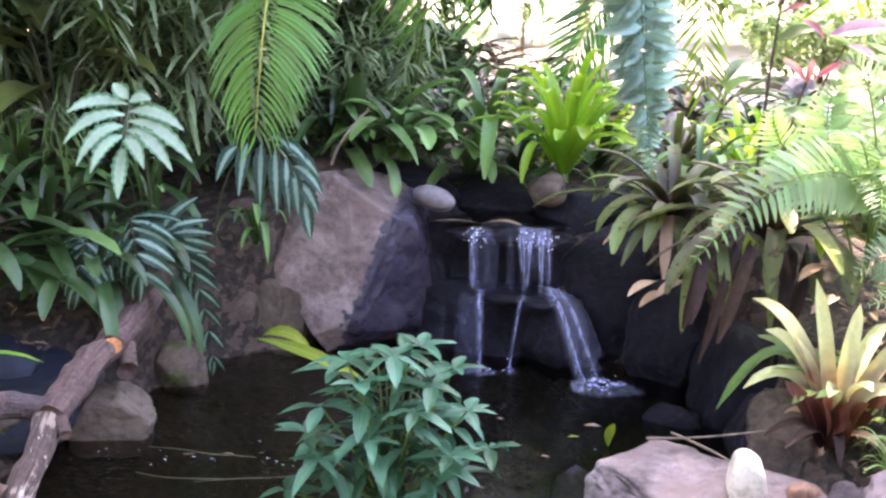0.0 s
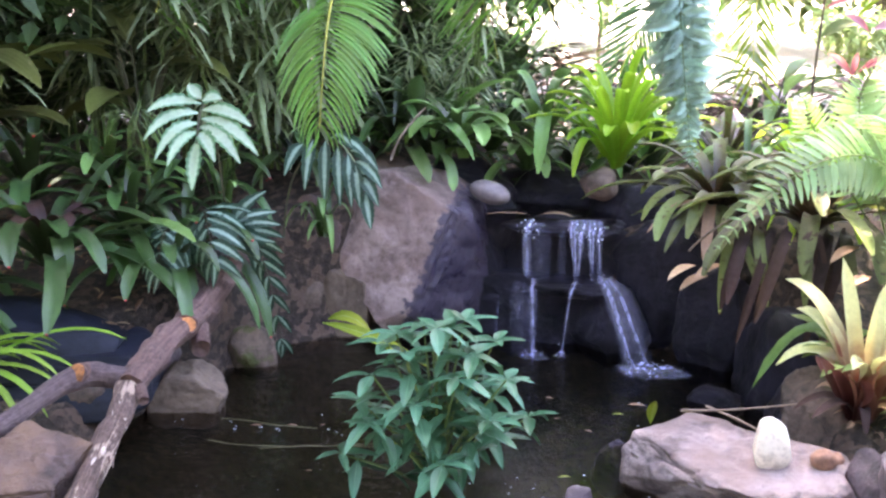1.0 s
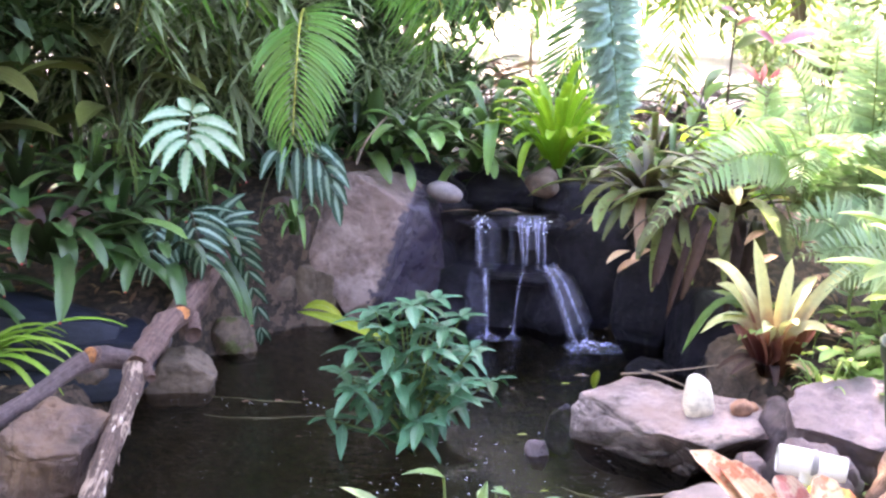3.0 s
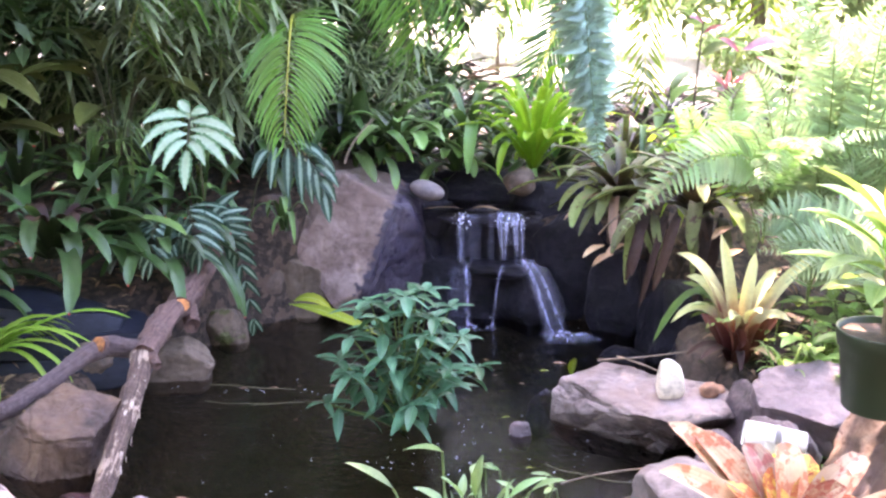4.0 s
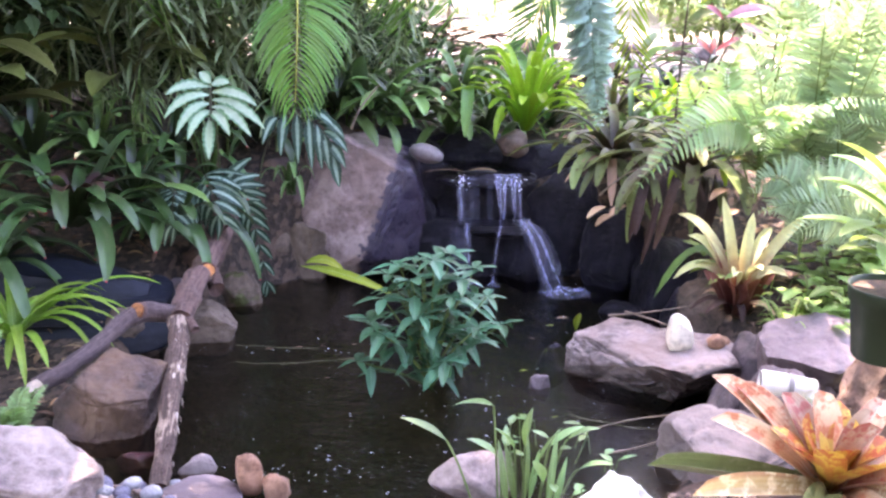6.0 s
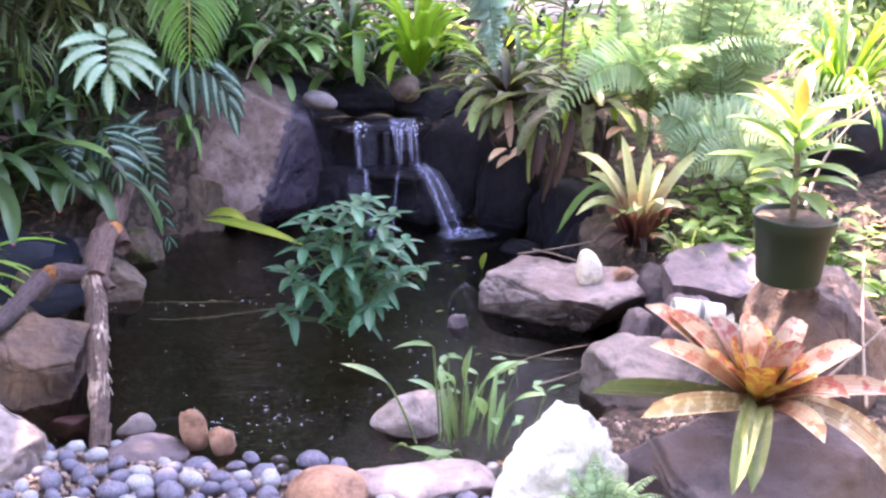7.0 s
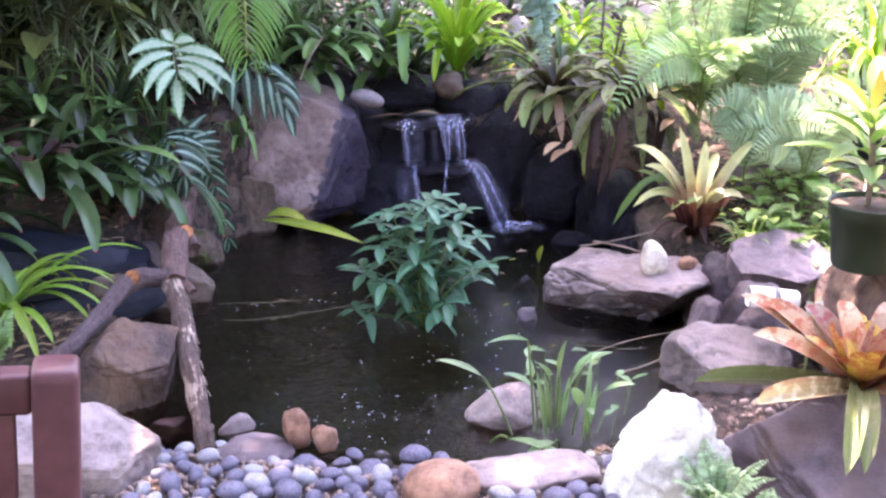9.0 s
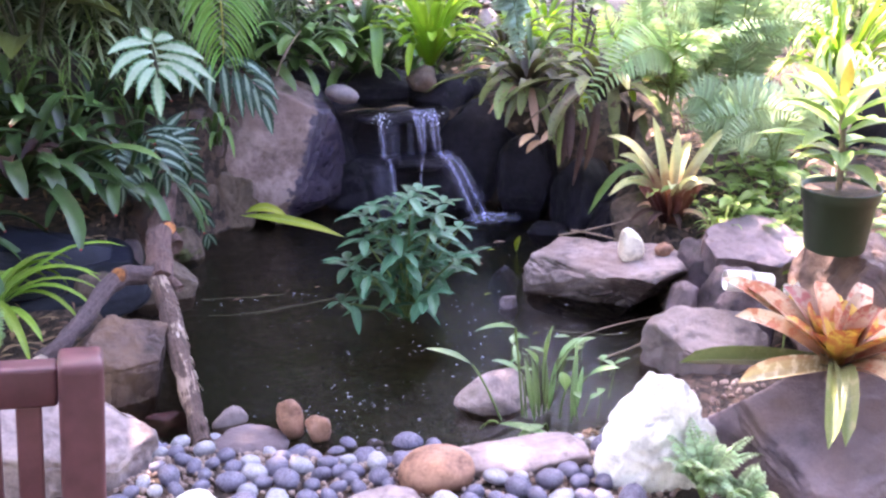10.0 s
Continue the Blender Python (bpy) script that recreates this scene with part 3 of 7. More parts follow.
def build_ground():
    xs, ys = spread(-400, 400, -2.4, 2.4, 0.05), spread(-400, 600, -2.6, 2.4, 0.05)
    verts = [(x, y, ground_height(x, y)) for y in ys for x in xs]
    nx = len(xs)
    faces = [(j * nx + i, j * nx + i + 1, (j + 1) * nx + i + 1, (j + 1) * nx + i) for j in range(len(ys) - 1) for i in range(nx - 1)]
    me = bpy.data.meshes.new("ground")
    me.from_pydata(verts, [], faces)
    me.materials.append(M["ground"])
    me.polygons.foreach_set("use_smooth", [True] * len(me.polygons))
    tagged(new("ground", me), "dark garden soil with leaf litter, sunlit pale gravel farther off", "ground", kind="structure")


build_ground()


def sheet(name, x0, x1, y0, y1, z, step, mat, label):
    bm = bmesh.new()
    nx, ny = int((x1 - x0) / step), int((y1 - y0) / step)
    grid = [[bm.verts.new((x0 + (x1 - x0) * i / nx, y0 + (y1 - y0) * j / ny, z)) for i in range(nx + 1)] for j in range(ny + 1)]
    for row in grid:
        for v in row:
            r = math.hypot(v.co.x - 0.3, v.co.y - 0.6)
            v.co.z += 0.0035 * math.sin(r * 42) * math.exp(-r * 2.2) + 0.002 * noise.noise(v.co * 7)
    for j in range(ny):
        for i in range(nx):
            bm.faces.new((grid[j][i], grid[j][i + 1], grid[j + 1][i + 1], grid[j + 1][i]))
    ob = new(name, mesh_of(bm, name, mat))
    return tagged(ob, label, "water", kind="structure")


sheet("water", -1.4, 1.0, -1.55, 1.1, 0.0, 0.025, M["water"], "dark still pond water with ripples and reflections")
sheet("water_upper_brook", -0.27, 0.24, 0.95, 1.75, 0.482, 0.03, M["water"], "dark shallow brook feeding the waterfall")

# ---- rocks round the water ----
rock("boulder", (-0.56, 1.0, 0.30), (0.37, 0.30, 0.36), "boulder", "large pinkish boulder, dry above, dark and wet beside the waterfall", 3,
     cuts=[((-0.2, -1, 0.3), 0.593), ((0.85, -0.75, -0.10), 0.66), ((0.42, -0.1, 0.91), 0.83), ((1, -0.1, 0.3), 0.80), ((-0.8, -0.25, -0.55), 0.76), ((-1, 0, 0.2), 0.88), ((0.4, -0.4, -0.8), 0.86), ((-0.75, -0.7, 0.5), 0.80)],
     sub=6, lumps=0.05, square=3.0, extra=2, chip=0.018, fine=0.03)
rock("boulder", (-0.805, 0.86, 0.12), (0.092, 0.10, 0.155), "olive_rock", "olive brown block wedged below the large boulder", 21, [((0, -1, 0.1), 0.7), ((0.2, 0, 1), 0.8)], turn=6, square=4.0, extra=2, sub=5)
rock("boulder", (-0.97, 0.84, 0.17), (0.10, 0.12, 0.20), "mossy_rock", "shaded brown stone under silver ferns", 22, turn=-20)
rock("boulder", (-0.935, 0.95, 0.43), (0.11, 0.13, 0.12), "brown_rock", "brown shaded stone against the large boulder", 23, [((0, -1, 0.3), 0.7)], square=3.5, extra=3)
rock("boulder", (-0.72, 1.14, 0.58), (0.2, 0.14, 0.10), "brown_rock", "brown stone behind the large boulder", 29)
rock("stone", (-0.262, 1.01, 0.572), (0.084, 0.062, 0.045), "smooth_grey", "smooth oval grey stone on top of the boulder", 24, tilt=(0, 14), turn=-8, lumps=0.06, fine=0.01, square=2.0)
rock("stone", (0.16, 1.16, 0.60), (0.075, 0.06, 0.065), "smooth_brown", "small rounded brown stone beside the brook", 25, lumps=0.2, fine=0.02, square=2.15)
rock("stone", (-0.06, 1.50, 0.56), (0.06, 0.05, 0.05), "mossy_rock", "mossy stone in the brook bed", 26, square=2.0)

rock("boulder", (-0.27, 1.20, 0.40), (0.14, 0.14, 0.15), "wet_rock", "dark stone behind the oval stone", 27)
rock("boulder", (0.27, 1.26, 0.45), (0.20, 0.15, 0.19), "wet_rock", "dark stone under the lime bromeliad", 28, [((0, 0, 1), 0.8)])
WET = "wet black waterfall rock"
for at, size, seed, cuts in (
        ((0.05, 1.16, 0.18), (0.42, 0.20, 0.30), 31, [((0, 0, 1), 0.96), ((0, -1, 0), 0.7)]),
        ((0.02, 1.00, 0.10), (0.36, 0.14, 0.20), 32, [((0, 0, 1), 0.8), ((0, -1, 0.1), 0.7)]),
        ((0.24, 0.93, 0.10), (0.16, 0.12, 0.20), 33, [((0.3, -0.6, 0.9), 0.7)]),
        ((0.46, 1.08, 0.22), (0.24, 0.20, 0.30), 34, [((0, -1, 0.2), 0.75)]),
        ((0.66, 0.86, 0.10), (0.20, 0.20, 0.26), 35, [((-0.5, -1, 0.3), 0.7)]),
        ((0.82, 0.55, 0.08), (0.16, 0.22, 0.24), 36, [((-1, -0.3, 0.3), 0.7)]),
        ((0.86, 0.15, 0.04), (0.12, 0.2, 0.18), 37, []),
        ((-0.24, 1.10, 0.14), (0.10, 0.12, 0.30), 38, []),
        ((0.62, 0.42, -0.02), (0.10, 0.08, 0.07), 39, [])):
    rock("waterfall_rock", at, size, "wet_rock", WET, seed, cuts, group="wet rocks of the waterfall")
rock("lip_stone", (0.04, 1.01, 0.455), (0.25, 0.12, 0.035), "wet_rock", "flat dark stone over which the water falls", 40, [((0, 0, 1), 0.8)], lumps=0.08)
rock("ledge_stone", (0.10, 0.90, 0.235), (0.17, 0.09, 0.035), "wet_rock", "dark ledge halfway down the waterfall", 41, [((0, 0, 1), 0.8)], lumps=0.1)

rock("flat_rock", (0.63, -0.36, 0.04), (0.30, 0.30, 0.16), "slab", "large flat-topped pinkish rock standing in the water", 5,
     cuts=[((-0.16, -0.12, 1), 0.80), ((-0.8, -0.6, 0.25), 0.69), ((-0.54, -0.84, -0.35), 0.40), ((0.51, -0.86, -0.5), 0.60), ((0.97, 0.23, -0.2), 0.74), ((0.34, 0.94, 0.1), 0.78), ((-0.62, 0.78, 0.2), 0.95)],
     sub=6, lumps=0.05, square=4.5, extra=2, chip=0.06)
rock("standing_stone", (0.705, -0.43, 0.222), (0.050, 0.042, 0.066), "cream_stone", "upright cream stone standing on the flat rock", 51, [((0.5, -0.1, 0.85), 0.72), ((1, 0, 0.25), 0.78), ((-1, 0, 0.2), 0.85)], lumps=0.08, fine=0.012, square=3.0, extra=0)
rock("small_stone", (0.83, -0.45, 0.20), (0.035, 0.03, 0.028), "tan_stone", "small tan stone on the flat rock", 52, sub=3, square=2.0)
rock("small_stone", (0.86, -0.42, 0.19), (0.024, 0.024, 0.02), "tan_stone", "small tan stone on the flat rock", 53, sub=3, square=2.0)
rock("bank_rock", (1.13, -0.62, 0.17), (0.19, 0.18, 0.19), "grey_rock", "purplish grey flat-topped rock at the pond's edge", 54, [((-0.05, -0.28, 1), 0.50), ((-0.6, -0.9, -0.5), 0.58), ((0.4, -1, -0.45), 0.62)], turn=8, square=4.5, extra=0, sub=5)
rock("bank_rock", (0.97, -0.48, 0.12), (0.10, 0.13, 0.15), "dark_rock", "dark grey rock wedged beside the flat rock", 55)
rock("bank_rock", (0.98, -0.80, 0.10), (0.13, 0.11, 0.15), "dark_rock", "dark grey angular rock at the pond's edge", 115, chip=0.1)
rock("bank_rock", (0.86, -0.84, 0.03), (0.08, 0.07, 0.08), "dark_rock", "small grey rock at the waterline", 116)
rock("bank_rock", (0.82, -0.70, 0.06), (0.07, 0.08, 0.10), "grey_rock", "small grey rock at the waterline", 56)
rock("bank_rock", (1.23, -1.10, 0.17), (0.25, 0.20, 0.262), "brown_rock", "broad purplish brown rock under the plant pot", 57, [((0, 0, 1), 0.92), ((-0.6, -0.8, 0.45), 0.62), ((-1, -0.1, 0.7), 0.52)], square=3.2, sub=5, extra=4)
rock("bank_rock", (0.74, -1.06, 0.06), (0.185, 0.16, 0.15), "taupe_rock", "brownish grey angular rock at the waterline", 58, [((-0.15, -0.45, 1), 0.58), ((-0.8, -0.7, 0.0), 0.75)], turn=20, square=4, extra=3, sub=5)
rock("bank_rock", (0.80, -1.72, 0.06), (0.38, 0.30, 0.28), "plum_rock", "large smooth plum-grey rock under the red bromeliad", 59,
     [((-0.25, -0.75, 0.9), 0.62), ((-1, -0.45, 0.15), 0.70), ((0.35, -1, 0.35), 0.80), ((-0.35, 0.3, 1), 0.86)], sub=6, lumps=0.07, chip=0.025, square=3.6, extra=2, fine=0.035)
rock("pond_rock", (-0.02, -1.165, 0.025), (0.125, 0.085, 0.085), "pale_rock", "rounded pinkish grey rock rising from the water", 60, [((0.3, -0.5, 1), 0.72)], turn=12)
rock("pond_rock", (0.22, -0.42, 0.0), (0.04, 0.03, 0.055), "grey_rock", "small dark stone breaking the water", 61, sub=3)
rock("pond_rock", (0.30, -0.02, -0.08), (0.07, 0.06, 0.09), "wet_rock", "dark stone just under the water", 62, sub=3)
rock("flat_stone", (-0.03, -1.55, 0.03), (0.20, 0.11, 0.05), "pale_rock", "long pale flat stone at the water's edge", 63, [((0, 0, 1), 0.8)], turn=-10, lumps=0.08)
rock("round_stone", (-0.285, -1.62, 0.06), (0.105, 0.085, 0.068), "tan_stone", "rounded orange-brown stone among the pebbles", 64, lumps=0.05, fine=0.01, square=2.1)
rock("upright_stone", (-0.66, -1.25, 0.06), (0.042, 0.04, 0.068), "tan_stone", "small upright tan stone at the water's edge", 65, sub=3, tilt=(8, -12))
rock("upright_stone", (-0.575, -1.275, 0.035), (0.045, 0.036, 0.045), "tan_stone", "small rounded tan stone at the water's edge", 66, sub=3)
rock("flat_stone", (-0.80, -1.30, 0.02), (0.13, 0.085, 0.035), "grey_rock", "flat grey stone among the pebbles", 67, [((0, 0, 1), 0.75)], turn=8)
rock("flat_stone", (-0.845, -1.13, 0.018), (0.060, 0.016, 0.045), "pale_rock", "thin pale wedge of stone leaning at the water's edge", 68, [((-0.6, 0, 0.8), 0.45)], sub=3, tilt=(-14, -8), turn=12)
rock("flat_stone", (-0.47, -1.74, 0.03), (0.13, 0.08, 0.055), "pale_rock", "pinkish flat stone among the pebbles", 69, lumps=0.08)
rock("flat_stone", (-0.93, -1.66, 0.045), (0.075, 0.06, 0.05), "cream_stone", "cream white stone among the pebbles", 70, sub=3)
rock("bank_rock", (-1.30, -1.43, 0.07), (0.27, 0.17, 0.17), "pale_rock", "large pale pink rock on the pebble shore", 71, [((0.42, -0.30, 1), 0.66), ((0.15, -1, 0.0), 0.62), ((0.9, -0.5, 0.1), 0.82)], lumps=0.06, sub=5, square=3.8, extra=2, chip=0.05)
rock("bank_rock", (-1.19, -0.82, 0.04), (0.18, 0.18, 0.215), "brown_rock", "big angular brown rock under the driftwood", 72, [((0.15, -0.35, 1), 0.66), ((0.35, -1, -0.05), 0.72), ((1, -0.2, -0.25), 0.68), ((-0.5, -1, 0.25), 0.78)], sub=6, turn=8, square=3.5, extra=3, chip=0.03, fine=0.045)
rock("bank_rock", (-1.10, -0.02, 0.04), (0.125, 0.085, 0.105), "olive_rock", "tan brown block at the waterline behind the driftwood", 73, [((0.1, -0.2, 1), 0.8), ((0, -1, 0.1), 0.8)], square=5, turn=14, extra=2, sub=5)
rock("bank_rock", (-1.26, 0.32, 0.17), (0.15, 0.14, 0.16), "brown_rock", "brown rock under the bromeliad leaves", 74)
rock("bank_rock", (-1.05, 0.42, 0.04), (0.10, 0.10, 0.10), "mossy_rock", "dark brown rock under the silver ferns", 75)
rock("bank_rock", (-1.24, 0.07, 0.13), (0.07, 0.07, 0.09), "grey_rock", "small grey rock behind the driftwood", 76, sub=3)
rock("bank_rock", (-1.33, -0.22, 0.10), (0.10, 0.10, 0.10), "mossy_rock", "low brown rock behind the driftwood", 77)
slate = thing("slate", (-1.52, -0.20, 0.10), "stack of smooth blue-black slate slabs on the bank", "slate")
for k, (at, size, turn, tilt) in enumerate((((0.02, 0.0, 0.0), (0.36, 0.20, 0.07), 10, (4, -4)), ((0.0, 0.03, 0.10), (0.34, 0.17, 0.055), 16, (8, 2)), ((-0.05, 0.05, 0.175), (0.30, 0.15, 0.05), 6, (10, 7)))):
    part("slab", rock_bm(size, 780 + k, [((0, 0, 1), 0.75), ((0.1, -1, 0.2), 0.8)], 5, 0.06, 0.02, square=4.0, chip=0.03, extra=4), M["slate"], slate, m=pose(*at, *tilt, turn))
rock("maroon_stone", (-1.03, -1.05, -0.042), (0.085, 0.06, 0.05), "maroon_stone", "dark maroon stone below the driftwood", 79, sub=3)
rock("background_stone", (0.70, 2.1, 0.67), (0.11, 0.09, 0.16), "pale_rock", "pale upright stone behind the bromeliads", 80, sub=3)
rock("dark_boulder", (2.10, 0.44, 0.50), (0.34, 0.22, 0.22), "slate", "dark blue-grey boulder among the grasses", 81, lumps=0.08)


def coral():
    bm = rock_bm((0.185, 0.11, 0.215), 90, [((0.75, 0, 0.75), 0.66), ((-0.8, 0, 0.75), 0.74), ((0, 0, 1), 0.9)], 5, 0.22, 0.04)
    for v in bm.verts:
        v.co += v.co.normalized() * (0.007 * noise.fractal(v.co * 34, 0.8, 2.0, 3) + 0.034 * noise.noise(v.co * 9))
    solid("coral_rock", bm, M["coral"], pose(0.345, -1.70, 0.12, 0, 0, 10), "white knobbly coral rock at the pond's edge", "coral rock")


coral()


# ---- pebbles ----
def pebble_meshes(mat, count, seed):
    out = []
    for k in range(count):
        bm = rock_bm((1, 0.82, 0.62), seed + k, (), 2, 0.1, 0.0, square=2.05)
        out.append(mesh_of(bm, "pebble", M[mat]))
    return out


def pebbles():
    rr = random.Random(5)
    dark, light, grit = pebble_meshes("pebble", 6, 300), pebble_meshes("pebble_light", 3, 320), pebble_meshes("gravel", 4, 340)
    placed = []
    taken = [(-0.285, -1.62, 0.10), (-0.03, -1.55, 0.10), (0.1, -1.57, 0.07), (-0.15, -1.53, 0.07), (-0.66, -1.25, 0.05), (-0.575, -1.275, 0.05), (-0.80, -1.30, 0.08),
             (-0.47, -1.74, 0.09), (-0.93, -1.66, 0.07), (-1.27, -1.44, 0.2), (0.33, -1.70, 0.12), (-1.0, -1.14, 0.06), (-0.915, -1.265, 0.035)]
    tries = 0
    while len(placed) < 270 and tries < 30000:
        tries += 1
        x = rr.uniform(-1.25, 0.24)
        edge = -1.20 - 0.24 * max(0.0, x + 0.95) if x < -0.2 else -1.44
        y = edge - abs(rr.gauss(0, 0.20)) + 0.02
        if y < -2.0:
            continue
        r = rr.uniform(0.026, 0.050)
        if any(math.hypot(x - a, y - b) < r + c for a, b, c in taken) or any(math.hypot(x - a, y - b) < (r + c) * 0.80 for a, b, c in placed):
            continue
        placed.append((x, y, r))
        mesh = rr.choice(light) if rr.random() < 0.18 else rr.choice(dark)
        ob = new("pebble", mesh)
        ob.matrix_world = Matrix.LocRotScale((x, y, max(ground_height(x, y), -0.03) + r * 0.5), Euler((rr.uniform(-0.4, 0.4), rr.uniform(-0.4, 0.4), rr.uniform(0, 6.3))), (r, r * rr.uniform(0.85, 1.05), r * rr.uniform(0.9, 1.2)))
        tagged(ob, "smooth blue-grey river pebble on the shore" if mesh in dark else "smooth light grey river pebble on the shore", "pebble", "river pebbles on the shore")
    bm = bmesh.new()
    for k in range(2600):
        x, y = (rr.uniform(-1.5, 0.9), -1.25 - abs(rr.gauss(0, 0.4))) if k % 3 == 0 else (rr.uniform(-1.2, 0.3), -1.28 - abs(rr.gauss(0, 0.3)))
        g = ground_height(x, y)
        r = rr.uniform(0.006, 0.014)
        m = Matrix.LocRotScale((x, y, g + r * 0.3), Euler((rr.uniform(0, 6), rr.uniform(0, 6), 0)), (r, r * 0.8, r * 0.6))
        bmesh.ops.create_icosphere(bm, subdivisions=1, radius=1.0, matrix=m)
    tagged(new("gravel", mesh_of(bm, "gravel", M["gravel"])), "pinkish tan gravel between the pebbles", "gravel", kind="stuff")


pebbles()


# ---- the waterfall ----
def stream(pts, widths, mat, parent, label, bulge=0.25):
    bm = bmesh.new()
    n = 22
    path = []
    for i in range(n + 1):
        f = i / n * (len(pts) - 1)
        k = min(int(f), len(pts) - 2)
        path.append(V(pts[k]).lerp(V(pts[k + 1]), f - k))
    for _ in range(2):
        path = [path[0]] + [(a + b * 2 + c) / 4 for a, b, c in zip(path, path[1:], path[2:])] + [path[-1]]
    ws = []
    for i in range(n + 1):
        f = i / n * (len(widths) - 1)
        k = min(int(f), len(widths) - 2)
        ws.append(widths[k] + (widths[k + 1] - widths[k]) * (f - k))
    ribbon(bm, path, ws, up=(0, -1, 0.3), fold=-bulge, wavy=0.08)
    part("stream", bm, M[mat], parent, label)


def waterfall():
    w = thing("waterfall", (0.05, 0.9, 0.0), "small garden waterfall in white threads over black rocks", "waterfall")
    o = V((0.05, 0.9, 0.0))

    def s(pts, widths, mat, label=""):
        stream([V(p) - o for p in pts], widths, mat, w, label)

    s([(-0.09, 0.93, 0.487), (-0.095, 0.855, 0.46), (-0.085, 0.83, 0.28)], (0.030, 0.036, 0.034), "fall", "white upper stream")
    s([(-0.06, 0.83, 0.28), (-0.055, 0.79, 0.25), (-0.04, 0.72, -0.005)], (0.030, 0.032, 0.022), "fall", "white lower stream")
    s([(0.03, 0.94, 0.49), (0.045, 0.855, 0.45), (0.05, 0.83, 0.29)], (0.03, 0.025, 0.03), "fall_thin", "thin trickle")
    for x, dx, wd, low in ((0.070, 0.02, 0.020, 0.36), (0.088, 0.012, 0.030, 0.285), (0.118, -0.006, 0.040, 0.30), (0.142, 0.016, 0.024, 0.34), (0.160, 0.004, 0.034, 0.28)):
        s([(x, 0.95, 0.495), (x + dx * 0.3, 0.862 - wd * 0.3, 0.46), (x + dx, 0.83 - wd * 0.2, low)], (wd * 1.2, wd * 0.9, wd * 0.35), "fall", "white upper stream")
    s([(0.18, 0.94, 0.495), (0.185, 0.86, 0.45), (0.19, 0.83, 0.30)], (0.022, 0.024, 0.02), "fall", "white upper stream")
    s([(0.105, 0.83, 0.275), (0.09, 0.78, 0.24), (0.065, 0.74, -0.005)], (0.02, 0.014, 0.012), "fall", "single thin jet")
    s([(0.19, 0.84, 0.30), (0.245, 0.77, 0.24), (0.315, 0.70, 0.05), (0.335, 0.69, -0.005)], (0.045, 0.045, 0.04, 0.045), "fall", "broad sliding stream")
    s([(0.225, 0.84, 0.30), (0.285, 0.775, 0.235), (0.365, 0.715, 0.06), (0.38, 0.70, -0.005)], (0.02, 0.034, 0.034, 0.04), "fall", "narrow sliding stream")
    s([(0.22, 0.85, 0.30), (0.30, 0.80, 0.24), (0.39, 0.74, 0.08)], (0.03, 0.05, 0.04), "fall_thin", "thin veil of water")
    s([(-0.19, 0.83, 0.20), (-0.19, 0.79, 0.12), (-0.19, 0.76, 0.03)], (0.010, 0.012, 0.008), "fall_thin", "thin trickle")
    s([(-0.05, 0.93, 0.487), (-0.05, 0.865, 0.46), (-0.035, 0.845, 0.27)], (0.10, 0.10, 0.07), "fall_thin", "thin veil of water")
    s([(0.13, 0.95, 0.495), (0.135, 0.868, 0.465), (0.14, 0.842, 0.36)], (0.13, 0.13, 0.10), "fall_thin", "thin veil of water")
    s([(-0.10, 0.84, 0.26), (-0.10, 0.775, 0.16), (-0.09, 0.735, -0.005)], (0.08, 0.09, 0.08), "fall_thin", "thin veil of water")
    s([(0.20, 0.84, 0.29), (0.265, 0.775, 0.235), (0.34, 0.705, 0.05), (0.36, 0.695, -0.005)], (0.07, 0.10, 0.11, 0.12), "fall_thin", "thin veil of water")
    # white droplets along the lip, added to imitate its sparkle
    rr = random.Random(18)
    for _ in range(60):
        x = rr.choice((rr.uniform(0.06, 0.22), rr.uniform(-0.13, -0.04)))
        drop = bmesh.new()
        bmesh.ops.create_icosphere(drop, subdivisions=1, radius=rr.uniform(0.0015, 0.004), matrix=Matrix.Translation(V((x, rr.uniform(0.83, 0.90), rr.uniform(0.43, 0.505))) - o))
        part("droplet", drop, M["droplet"], w)
    rr = random.Random(8)
    for cx, cy, rad, count in ((0.39, 0.64, 0.10, 7), (0.46, 0.62, 0.075, 4), (0.37, 0.59, 0.06, 3), (-0.03, 0.69, 0.05, 3), (0.07, 0.71, 0.03, 2)):
        bm = bmesh.new()
        uvl = bm.loops.layers.uv.verify()
        rings, n = [], 30
        for k in range(11):
            f = k / 10
            ring = []
            for j in range(n):
                th = 6.28318 * j / n
                d = V((math.cos(th) * 1.25, math.sin(th) * 0.8, 0)) * rad * f
                lump = noise.fractal((d + V((cx, cy, 0))) * 26, 0.9, 2.0, 4)
                ring.append(bm.verts.new(V((cx, cy, 0.008 + (0.034 + 0.012 * lump) * (1 - f) ** 1.2 + 0.003 * abs(lump))) - o + d))
            rings.append(ring)
        for k in range(10):
            for j in range(n):
                f = bm.faces.new((rings[k][j], rings[k][(j + 1) % n], rings[k + 1][(j + 1) % n], rings[k + 1][j]))
                for loop, (jj, kk) in zip(f.loops, ((j, k), (j + 1, k), (j + 1, k + 1), (j, k + 1))):
                    loop[uvl].uv = (0.5 + kk / 20, jj / n * 3)
        foam = part("splash", bm, M["foam"], w, "white splashing foam")
        for _ in range(count):
            a, r = rr.uniform(0, 6.3), rad * (0.3 + 0.9 * rr.random())
            k = rr.uniform(0.001, 0.0028)
            b2 = bmesh.new()
            bmesh.ops.create_icosphere(b2, subdivisions=1, radius=k, matrix=Matrix.Translation(V((cx + r * math.cos(a), cy + 0.7 * r * math.sin(a), 0.01 + 0.07 * rr.random() * (1.2 - r / rad))) - o))
